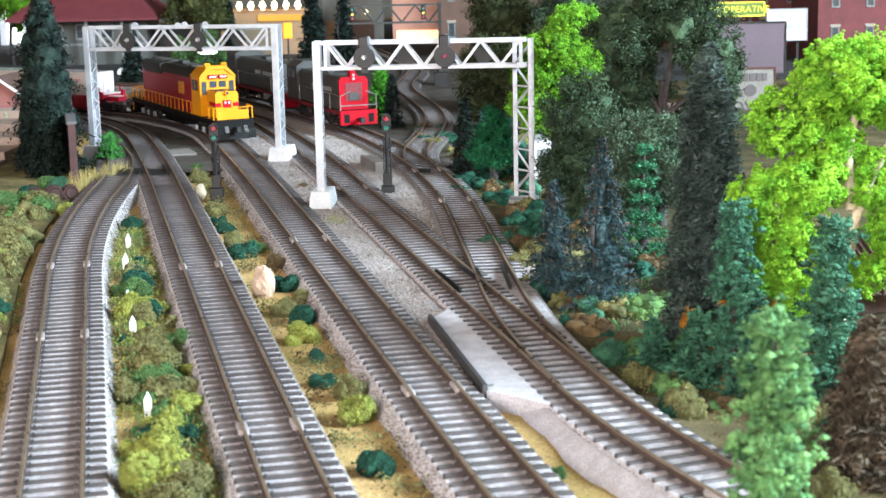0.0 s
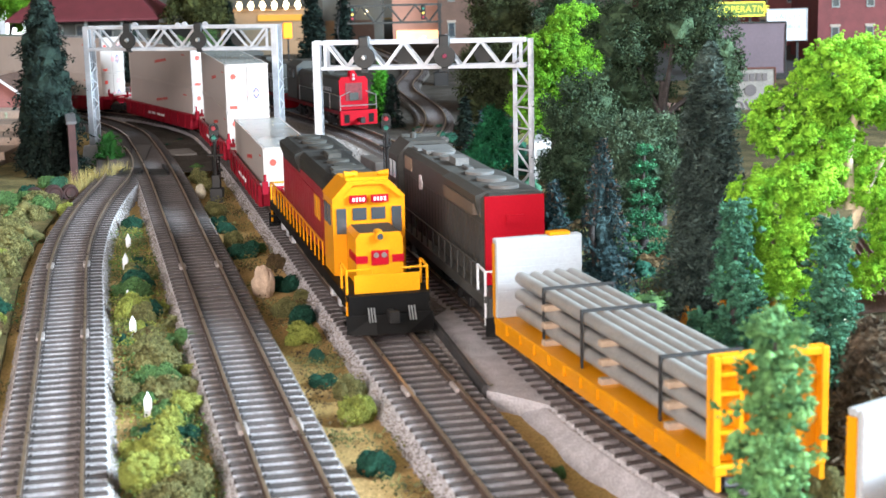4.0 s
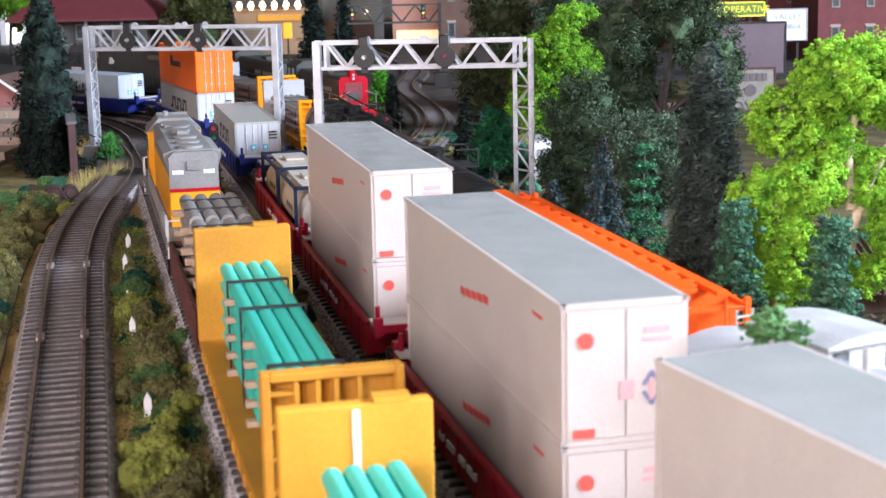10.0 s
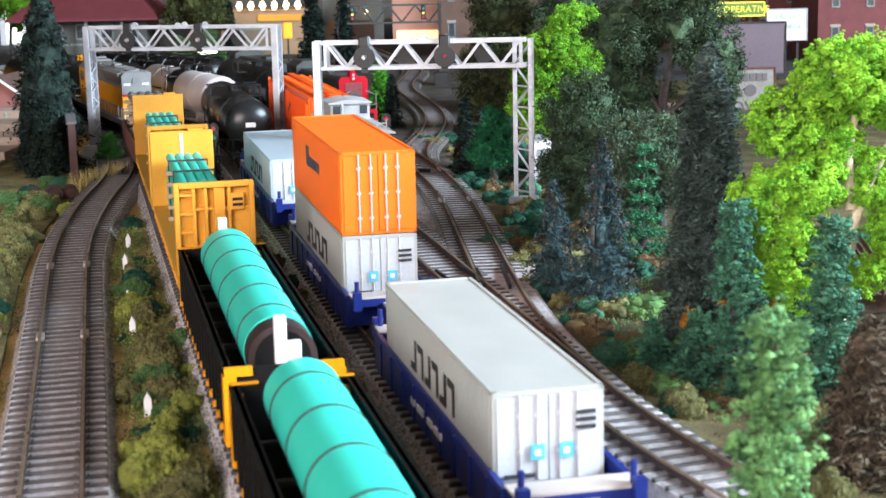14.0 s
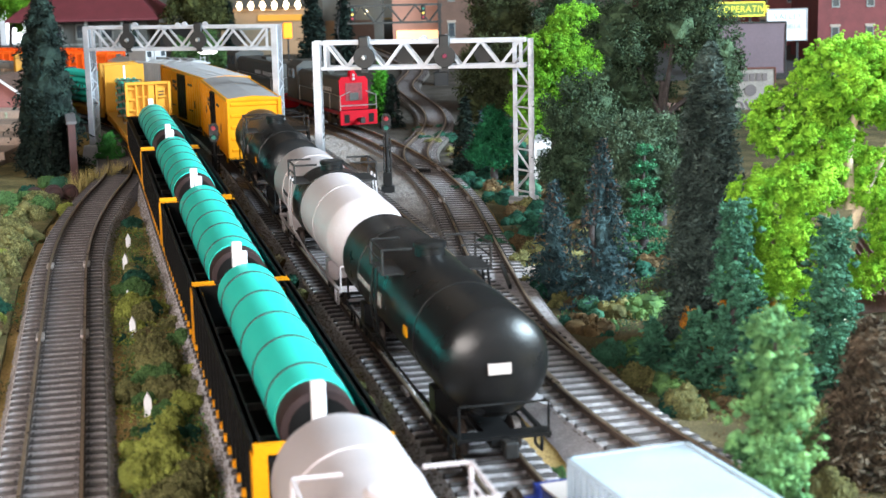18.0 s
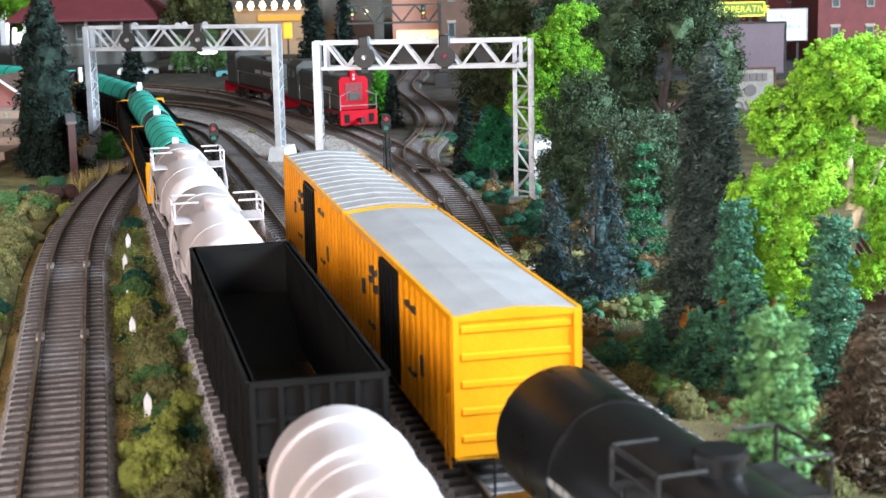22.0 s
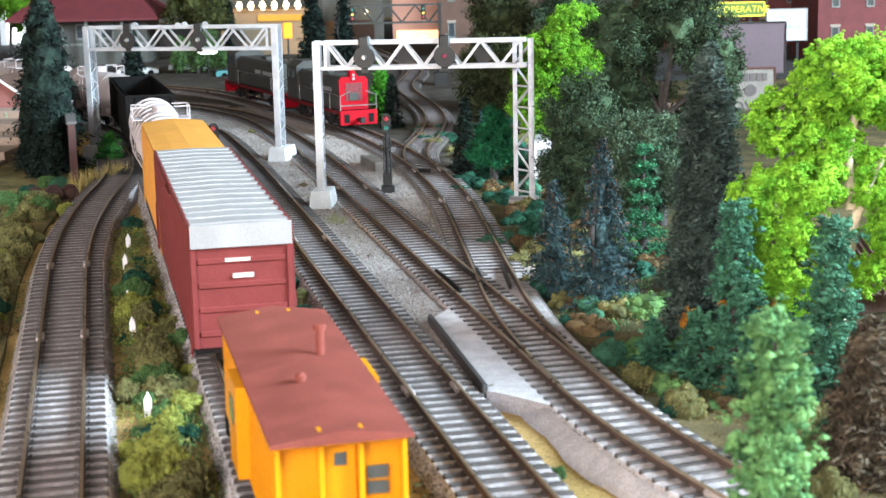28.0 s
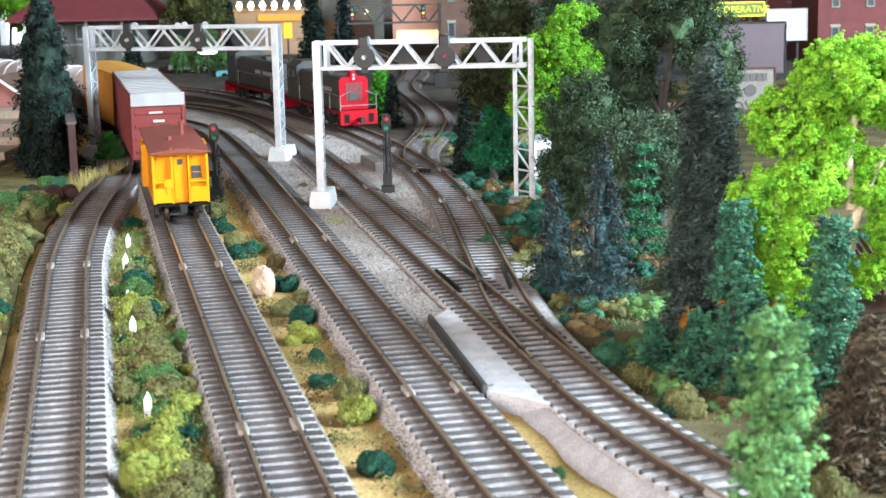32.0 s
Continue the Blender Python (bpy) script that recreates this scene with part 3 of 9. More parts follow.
def tank_container(label):
    c = thing("tank_container", label, "container")
    h, w, H = 0.0349, 0.014, 0.0298
    fr = Shape()
    for y in (-h, h):
        s = 1 if y < 0 else -1
        for x in (-w, w):
            bar(fr, x, x - math.copysign(0.0016, x), y, y + s * 0.0016, 0, H)
        bar(fr, -w, w, y, y + s * 0.0016, H - 0.0016, H)
        bar(fr, -w, w, y, y + s * 0.0016, 0, 0.0016)
    for x in (-w, w):
        bar(fr, x, x - math.copysign(0.0014, x), -h, h, 0, 0.0014)
        bar(fr, x, x - math.copysign(0.0014, x), -h, h, H - 0.0014, H)
    part("frame", fr, paint("dark_blue_frame", (0.009, 0.017, 0.040), 0.5, spec=0.15), c)
    part("tank", Shape().lathe([(-h + 0.002, 0.004), (-h + 0.003, 0.0095), (-h + 0.006, 0.0122), (h - 0.006, 0.0122), (h - 0.003, 0.0095), (h - 0.002, 0.004)], 28, "y", (0, 0, 0.0150)), P_CREAM, c, smooth=35)
    part("walkway", Shape().box(-0.009, 0.009, -0.028, 0.028, H - 0.0012, H - 0.0004).box(-0.005, 0.005, -0.008, 0.008, H - 0.0004, H + 0.001, 0.0003), P_CREAM, c)
    ladder(c, 0.004, -h - 0.0003, 0.002, H, "y", paint("dark_blue_ladder", (0.009, 0.017, 0.040), 0.5, spec=0.15))
    bars = Shape()
    for sgn in (-1, 1):
        for k in range(3):
            bar(bars, sgn * 0.0121, sgn * 0.01235, -0.012 + k * 0.008, -0.007 + k * 0.008, 0.0145, 0.0170)
    pieces("marking", bars, P_STRAP, c)
    return c


# --- tank car ---
def tank_car(label, length, radius, zc, body, band=None, ribs=0, dome=True, platform=True, frame_mat=None, walk_top=False):
    c = car("tank_car", label)
    h = length / 2
    e = radius * 0.42
    prof = [(-h, radius * 0.2), (-h + e * 0.12, radius * 0.5), (-h + e * 0.42, radius * 0.8), (-h + e * 0.75, radius * 0.95), (-h + e, radius), (h - e, radius), (h - e * 0.75, radius * 0.95), (h - e * 0.42, radius * 0.8), (h - e * 0.12, radius * 0.5), (h, radius * 0.2)]
    tank = part("tank", Shape().lathe(prof, 40, "y", (0, 0, zc)), body, c, smooth=30)
    fm = frame_mat or body
    sh = Shape()
    for y in (-h * 0.55, h * 0.55):
        sh.lathe([(y - 0.0006, radius), (y - 0.0005, radius + 0.0003), (y + 0.0005, radius + 0.0003), (y + 0.0006, radius)], 40, "y", (0, 0, zc))
    for i in range(ribs):
        y = -h + e + (length - 2 * e) * (i + 0.5) / ribs
        sh.lathe([(y - 0.0011, radius), (y - 0.0008, radius + 0.0009), (y + 0.0008, radius + 0.0009), (y + 0.0011, radius)], 40, "y", (0, 0, zc))
    pieces("tank_band", sh, body, tank, smooth=30)
    if band:
        part("colour_band", Shape().lathe([(-0.0125, radius + 0.0001), (-0.0124, radius + 0.0004), (0.0124, radius + 0.0004), (0.0125, radius + 0.0001)], 40, "y", (0, 0, zc)), band, tank, "black painted centre band", smooth=30)
    dm = band or body
    if dome:
        part("dome", Shape().lathe([(zc + radius - 0.001, 0.0052), (zc + radius + 0.0022, 0.0052), (zc + radius + 0.0024, 0.0058), (zc + radius + 0.0036, 0.0058), (zc + radius + 0.0042, 0.005)], 20, "z"), dm, c, smooth=35)
    if platform:
        sh = Shape()
        z = zc + radius * 0.72
        for sgn in (-1, 1):
            bar(sh, sgn * radius * 0.62, sgn * (radius + 0.0022), -0.011, 0.011, z, z + 0.0006)
            x = sgn * (radius + 0.0018)
            for y in (-0.0105, 0.0105):
                sh.tube((x, y, z), (x, y, z + 0.0085), 0.00045, n=6)
            sh.tube((x, -0.0105, z + 0.0085), (x, 0.0105, z + 0.0085), 0.00045, n=6)
            sh.tube((x, -0.0105, z + 0.0045), (x, 0.0105, z + 0.0045), 0.00035, n=6)
            for y in (-0.0105, 0.0105):
                sh.tube((x, y, z + 0.0085), (sgn * radius * 0.5, y, z + 0.0085), 0.00045, n=6)
        pieces("railing_bar", sh, M_DARKMETAL if band or (fm is body and body is P_CAR_BLACK) else fm, c)
        for sgn in (-1, 1):
            sh = Shape()
            for y in (-0.004, 0.004):
                pts = [(sgn * (radius + 0.0020), y, z + 0.002), (sgn * (radius + 0.0035), y, zc), (sgn * (radius + 0.002), y, zc - radius * 0.6), (sgn * 0.0135, y, 0.009)]
                sh.pipe(pts, 0.00045, 6)
            for k in range(7):
                zz = 0.012 + k * (z - 0.012) / 7
                sh.tube((sgn * (radius + 0.0027), -0.004, zz), (sgn * (radius + 0.0027), 0.004, zz), 0.0003, n=5)
            pieces("ladder_bar", sh, fm, c)
    if walk_top:
        sh = Shape()
        for x in (-0.0072, 0.0072):
            sh.box(x - 0.0012, x + 0.0012, -h + 0.002, h - 0.002, zc + radius - 0.0006, zc + radius + 0.0002)
            sh.tube((x * 1.5, -h + 0.002, zc + radius + 0.003), (x * 1.5, h - 0.002, zc + radius + 0.003), 0.0005, n=6)
            for k in range(9):
                y = -h + 0.003 + (length - 0.006) * k / 8
                sh.tube((x * 1.5, y, zc + radius * 0.7), (x * 1.5, y, zc + radius + 0.003), 0.0004, n=5)
        part("walkway", sh, M_DARKMETAL, c)
    if body is P_CAR_BLACK:
        part("placard", Shape().box(-0.0034, 0.0034, -h - 0.0005, -h + 0.0003, zc - 0.0018, zc + 0.0014), P_WHITE, c, "white placard on the tank end")
        for sgn in (-1, 1):
            sh = Shape()
            for k in range(6):
                bar(sh, sgn * (radius - 0.0004), sgn * (radius + 0.0002), h * 0.25 + k * 0.0046, h * 0.25 + k * 0.0046 + 0.0034, zc - 0.0006, zc + 0.0012)
            pieces("marking", sh, P_CGREY, c)
            if not ribs:
                sh = Shape()
                bar(sh, sgn * (radius - 0.0006), sgn * (radius + 0.0002), h * 0.05, h * 0.05 + 0.0045, zc - 0.0022, zc + 0.0028)
                part("data_panel", sh, P_WHITE, c)
                sh = Shape()
                bar(sh, sgn * (radius - 0.0006), sgn * (radius + 0.0003), -h * 0.45, -h * 0.45 + 0.0050, zc - 0.0018, zc + 0.0014)
                part("data_panel", sh, P_YELLOW, c)
    elif body is P_TANKWHITE:
        for sgn in (-1, 1):
            sh = Shape()
            for k in range(7):
                bar(sh, sgn * (radius - 0.0004), sgn * (radius + 0.00025), h * 0.22 + k * 0.0040, h * 0.22 + k * 0.0040 + 0.0026, zc - 0.0002, zc + 0.0016)
            pieces("marking", sh, P_STRAP, c)
    for sgn in (-1, 1):
        y0 = sgn * (h - 0.03)
        sh = Shape()
        bar(sh, -0.0135, 0.0135, y0 - 0.004, y0 + 0.004, 0.0085, zc - radius * 0.75)
        bar(sh, -0.004, 0.004, sgn * (h - 0.045), sgn * (h + 0.005), 0.0080, 0.0105)
        bar(sh, -0.0140, 0.0140, sgn * (h - 0.0015), sgn * (h + 0.0045), 0.0100, 0.0112)
        for x in (-0.0132, 0.0132):
            bar(sh, x - 0.0006, x + 0.0006, sgn * (h - 0.05), sgn * (h + 0.004), 0.0092, 0.0102)
            sh.pipe([(x, sgn * (h + 0.004), 0.0105), (x, sgn * (h + 0.004), 0.0205), (0, sgn * (h + 0.004), 0.0205)], 0.0004, 5)
            sh.pipe([(x, sgn * (h - 0.010), 0.0095), (x, sgn * (h - 0.010), 0.0035), (x, sgn * (h - 0.003), 0.0035), (x, sgn * (h - 0.003), 0.0095)], 0.0005, 5)
        part("end_frame", sh, fm, c)
        bogie(c, sgn * (h - 0.026))
    part("tie_rod", Shape().tube((-0.0125, -h + 0.05, 0.0085), (-0.0125, h - 0.05, 0.0085), 0.0005, n=6).tube((0.0125, -h + 0.05, 0.0085), (0.0125, h - 0.05, 0.0085), 0.0005, n=6), fm, c)
    couplers(c, h + 0.006)
    return c


# --- box car ---
def box_car(label, length, top, body, roof, ribs=True, door=None, roof_ribs=10, round_roof=False, width=0.0187, marks=None):
    c = car("box_car", label)
    h, w = length / 2, width
    part("body", Shape().box(-w, w, -h, h, 0.0080, top, 0.0003), body, c)
    flat = body is P_BOXRED
    rise = 0.0009 if flat else 0.0022
    prof = [(-w - 0.0004, top - 0.001), (-w - 0.0004, top + 0.0004), (-w * 0.5, top + rise * 0.72), (0, top + rise), (w * 0.5, top + rise * 0.72), (w + 0.0004, top + 0.0004), (w + 0.0004, top - 0.001)]
    part("roof", Shape().prism(prof, -h - 0.0003, h + 0.0003), roof, c)
    part("roof_end", Shape().prism([(x * 0.995, z) for x, z in prof], -h - 0.0008, -h - 0.0003), body, c)
    if flat:
        part("end_panel", Shape().box(-w - 0.0002, w + 0.0002, -h - 0.0016, -h - 0.0008, top - 0.0072, top + 0.0012), roof, c, "white painted top of the end wall")
    if roof_ribs:
        sh = Shape()
        n = roof_ribs
        for i in range(n):
            y = -h + length * (i + 0.5) / n
            d = length / n * 0.2
            q = [(x * 0.97, z + 0.00045) for x, z in prof[1:-1]] + [(w * 0.9, top), (-w * 0.9, top)]
            sh.prism(q, y - d, y + d)
        pieces("roof_panel", sh, roof, c)
    if ribs:
        sh = Shape()
        n = int(length / 0.0085)
        for i in range(n + 1):
            y = -h + 0.0006 + (length - 0.0012) * i / n
            if door and abs(y) < 0.017:
                continue
            for x in (-w, w):
                sh.box(x - 0.0009, x + 0.0009, y - 0.0007, y + 0.0007, 0.0095, top - 0.0012)
        pieces("side_rib", sh, body, c)
    sh = Shape()
    for y in (-h, h):
        for i in range(5):
            z = 0.0145 + (top - 0.018) * i / 4
            sh.box(-w + 0.002, w - 0.002, y - 0.0006, y + 0.0006, z - 0.0011, z + 0.0011, 0.0004)
        for x in (-w + 0.0007, w - 0.0007):
            sh.box(x - 0.0009, x + 0.0009, y - 0.0009, y + 0.0009, 0.0095, top)
    pieces("end_rib", sh, body, c)
    if door:
        for sgn in (-1, 1):
            sh = Shape()
            bar(sh, sgn * w, sgn * (w + 0.0012), -0.0150, 0.0150, 0.0105, top - 0.002)
            d = part("door", sh, door, c, "dark sliding door")
            sh = Shape()
            for i in range(5):
                y = -0.0135 + i * 0.00675
                bar(sh, sgn * (w + 0.0012), sgn * (w + 0.0017), y - 0.0004, y + 0.0004, 0.011, top - 0.003)
            pieces("door_rib", sh, door, d)
    sh = Shape().box(-w, w, -h, -h + 0.03, 0.0075, 0.0095).box(-w, w, h - 0.03, h, 0.0075, 0.0095).box(-0.003, 0.003, -h, h, 0.0055, 0.0095)
    sh.box(-w + 0.0005, -w + 0.002, -h * 0.5, h * 0.5, 0.0055, 0.0095).box(w - 0.002, w - 0.0005, -h * 0.5, h * 0.5, 0.0055, 0.0095)
    part("under_frame", sh, P_FLAT_BLACK, c)
    for sx in (-1, 1):
        for sy in (-1, 1):
            ladder(c, sx * (w + 0.001), sy * (h - 0.004), 0.006, 0.028, "x", body, 0.005, 5)
    if body is P_BOXRED:
        sh = Shape().box(-0.0060, 0.0030, -h - 0.0009, -h - 0.0006, top - 0.0125, top - 0.0112).box(-0.0035, 0.0040, -h - 0.0009, -h - 0.0006, top - 0.0185, top - 0.0168)
        pieces("number_bar", sh, P_WHITE, c)
    if roof is not body:
        for sgn in (-1, 1):
            sh = Shape()
            bar(sh, sgn * (w - 0.0004), sgn * (w + 0.0007), -h - 0.0006, h + 0.0006, top - 0.0012, top + 0.0008)
            part("eave", sh, body, c)
    if marks:
        for sgn in (-1, 1):
            sh = Shape()
            for y, z, a, b in ((0.030, top - 0.010, 0.010, 0.0024), (0.034, top - 0.0135, 0.005, 0.0022), (0.026, top - 0.0155, 0.004, 0.0030), (-0.034, top - 0.0085, 0.016, 0.0016), (-0.050, 0.026, 0.004, 0.0060), (0.048, 0.030, 0.0045, 0.0050), (-0.034, 0.020, 0.010, 0.0010), (0.034, 0.019, 0.012, 0.0010)):
                bar(sh, sgn * w, sgn * (w + 0.00115), y - a / 2, y + a / 2, z - b / 2, z + b / 2)
            pieces("marking", sh, marks, c)
    bogie(c, h - 0.028)
    bogie(c, -h + 0.028)
    couplers(c, h + 0.005)
    return c


# ---- the trains ----
def gondola(label, length):
    c = car("gondola_car", label)
    h, w, top = length / 2, 0.0168, 0.0310
    part("floor", Shape().box(-w, w, -h, h, 0.0095, 0.0125), P_FLAT_BLACK, c)
    for sgn in (-1, 1):
        sh = Shape()
        bar(sh, sgn * (w - 0.0012), sgn * w, -h, h, 0.0070, top)
        bar(sh, sgn * (w - 0.0018), sgn * (w + 0.0009), -h, h, top - 0.0014, top)
        for i in range(15):
            y = -h + 0.004 + (length - 0.008) * i / 14
            bar(sh, sgn * w, sgn * (w + 0.0009), y - 0.0007, y + 0.0007, 0.0075, top)
        s = c
        pieces("side_rib", sh, P_FLAT_BLACK, c, first="side")
        sh = Shape()
        for i in range(16):
            y = -h + 0.004 + (length - 0.008) * i / 15
            bar(sh, sgn * (w + 0.0001), sgn * (w + 0.0012), y - 0.0010, y + 0.0010, 0.0085, 0.0105)
        pieces("yellow_mark", sh, P_YELLOW, s)
        sh = Shape()
        bar(sh, -w, w, sgn * (h - 0.0016), sgn * h, 0.0095, top)
        for i in range(3):
            bar(sh, -w, w, sgn * h, sgn * (h + 0.001), 0.014 + i * 0.006, 0.016 + i * 0.006)
        pieces("end_rib", sh, P_FLAT_BLACK, c, first="end")
        sh = Shape()
        for x in (-1, 1):
            bar(sh, x * (w + 0.0006), x * (w - 0.0075), sgn * (h - 0.0010), sgn * (h + 0.0012), top - 0.0022, top + 0.0003)
            bar(sh, x * (w + 0.0010), x * (w - 0.0028), sgn * (h - 0.0040), sgn * (h + 0.0012), 0.008, top - 0.0022)
        pieces("end_corner", sh, P_YELLOW, c)
    bogie(c, h - 0.028)
    bogie(c, -h + 0.028)
    couplers(c, h + 0.005)
    load = thing("large_pipe", "fat teal pipe with dark bands in a gondola", "pipe")
    for i in range(6):
        y = -h + 0.014 + (length - 0.028) * i / 5
        part("cross_brace", Shape().box(-w + 0.0012, w - 0.0012, y - 0.0008, y + 0.0008, 0.0165, 0.0185, 0.0002), P_LIGHT_GREY, c, "grey cross brace")
    r, yl = 0.0108, h - 0.012
    part("pipe_shell", Shape().lathe([(-yl + 0.0105, r * 0.9), (-yl + 0.0105, r), (yl, r), (yl, r * 0.9)], 32, "y", (0.0012, 0, 0.0188 + r)), P_TEAL, load, smooth=40)
    part("pipe_end", Shape().lathe([(-yl, r * 0.78), (-yl, r * 0.96), (-yl + 0.0106, r * 0.96)], 32, "y", (0.0012, 0, 0.0188 + r)), P_BAREPIPE, load, "bare dark brown pipe end", smooth=40)
    # black disc paints the shade of the hollow on a closed end
    part("mouth_shade", Shape().lathe([(-yl - 0.0002, r * 0.2), (-yl - 0.0001, r * 0.78), (-yl + 0.001, r * 0.78)], 24, "y", (0.0012, 0, 0.0188 + r)), P_FLAT_BLACK, load, "black disc for the shade inside the pipe")
    for i in range(5):
        y = -yl + 0.0105 + (2 * yl - 0.0105) * (i + 0.5) / 5
        part("pipe_band", Shape().lathe([(y - 0.0005, r), (y - 0.0004, r + 0.0003), (y + 0.0004, r + 0.0003), (y + 0.0005, r)], 32, "y", (0.0012, 0, 0.0188 + r)), P_STRAP, load)
    for y in (-yl - 0.005, yl + 0.005):
        part("stake", Shape().box(-0.0018, 0.0018, y - 0.0012, y + 0.0012, 0.0125, 0.0440, 0.0003), M_WHITE, load, "tall white square stake")
    return c, load


def short_pipe_car(length):
    c = car("pipe_gondola_car", "low brown gondola loaded with grey pipes")
    h, w, top = length / 2, 0.0168, 0.0225
    part("floor", Shape().box(-w, w, -h, h, 0.0095, 0.0125), P_BROWN, c)
    for sgn in (-1, 1):
        sh = Shape()
        bar(sh, sgn * (w - 0.001), sgn * w, -h, h, 0.0070, top)
        for i in range(11):
            y = -h + 0.003 + (length - 0.006) * i / 10
            bar(sh, sgn * w, sgn * (w + 0.0008), y - 0.0007, y + 0.0007, 0.0075, top)
        pieces("side_rib", sh, P_BROWN, c, first="side")
        sh = Shape()
        bar(sh, -w, w, sgn * (h - 0.0014), sgn * h, 0.0095, top)
        part("end", sh, P_BROWN, c)
    bogie(c, h - 0.025)
    bogie(c, -h + 0.025)
    couplers(c, h + 0.005)
    load = thing("pipe_load", "strapped stack of grey pipes on wooden bearers", "pipes")
    r = 0.0031
    pipe = Shape().lathe([(-0.0295, r * 0.7), (-0.0295, r), (0.0295, r), (0.0295, r * 0.7)], 12).mesh("pipe", P_PIPE, 50)
    bear = Shape().box(-0.0160, 0.0160, -0.0018, 0.0018, -0.0014, 0.0014, 0.0003).mesh("bearer", P_WOOD)
    for y0 in (-0.033, 0.033):
        z = 0.0160
        for j in range(4):
            for y in (-0.022, 0.022):
                part("bearer", bear, None, load, m=Matrix.Translation((0, y0 + y, z - r - 0.001)))
            for i in range(4):
                part("pipe", pipe, None, load, m=Matrix.Translation((-0.0096 + i * 0.0064, y0, z)))
            z += 2 * r + 0.0022
        for y in (-0.012, 0.012):
            part("strap", Shape().box(-0.0132, 0.0132, y0 + y - 0.0007, y0 + y + 0.0007, z - r - 0.0028, z - r - 0.0020), P_STRAP, load)
    return c, load


def open_hopper(length):
    c = car("hopper_car", "matt black empty open hopper car")
    h, w, top = length / 2, 0.0170, 0.0455
    for sgn in (-1, 1):
        sh = Shape()
        bar(sh, sgn * (w - 0.001), sgn * w, -h, h, 0.014, top)
        bar(sh, sgn * (w - 0.0014), sgn * (w + 0.0010), -h, h, top - 0.0016, top)
        for i in range(10):
            y = -h + 0.003 + (length - 0.006) * i / 9
            bar(sh, sgn * w, sgn * (w + 0.0010), y - 0.0007, y + 0.0007, 0.014, top)
        pieces("side_rib", sh, P_FLAT_BLACK, c, first="side")
        sh = Shape()
        bar(sh, -w, w, sgn * (h - 0.001), sgn * h, 0.026, top)
        bar(sh, -w, w, sgn * (h - 0.0012), sgn * (h + 0.0010), top - 0.0016, top)
        for x in (-0.0165, -0.0095, -0.0032, 0.0032, 0.0095, 0.0165):
            bar(sh, x - 0.0007, x + 0.0007, sgn * h, sgn * (h + 0.0012), 0.012, top - 0.0016)
        bar(sh, -w, w, sgn * h, sgn * (h + 0.0009), 0.0350, 0.0362)
        bar(sh, -w, w, sgn * h, sgn * (h + 0.0009), 0.0262, 0.0274)
        pieces("end_rib", sh, P_FLAT_BLACK, c, first="end")
    v = [(-w, -h, 0.028), (w, -h, 0.028), (-w, -h * 0.55, 0.0115), (w, -h * 0.55, 0.0115), (-w, -h * 0.3, 0.0115), (w, -h * 0.3, 0.0115), (-w, 0, 0.018), (w, 0, 0.018), (-w, h * 0.3, 0.0115), (w, h * 0.3, 0.0115), (-w, h * 0.55, 0.0115), (w, h * 0.55, 0.0115), (-w, h, 0.028), (w, h, 0.028)]
    v += [(x * 0.96, y, z - 0.0012) for x, y, z in v]
    f = [(2 * i, 2 * i + 1, 2 * i + 3, 2 * i + 2) for i in range(6)] + [(14 + 2 * i, 16 + 2 * i, 17 + 2 * i, 15 + 2 * i) for i in range(6)]
    part("slope_sheet", Shape().add(v, f), P_FLAT_BLACK, c)
    part("under_frame", Shape().box(-0.003, 0.003, -h, h, 0.0065, 0.0105).box(-0.016, 0.016, -h, -h + 0.003, 0.009, 0.0125).box(-0.016, 0.016, h - 0.003, h, 0.009, 0.0125), P_FLAT_BLACK, c)
    bogie(c, h - 0.024)
    bogie(c, -h + 0.024)
    couplers(c, h + 0.005)
    return c


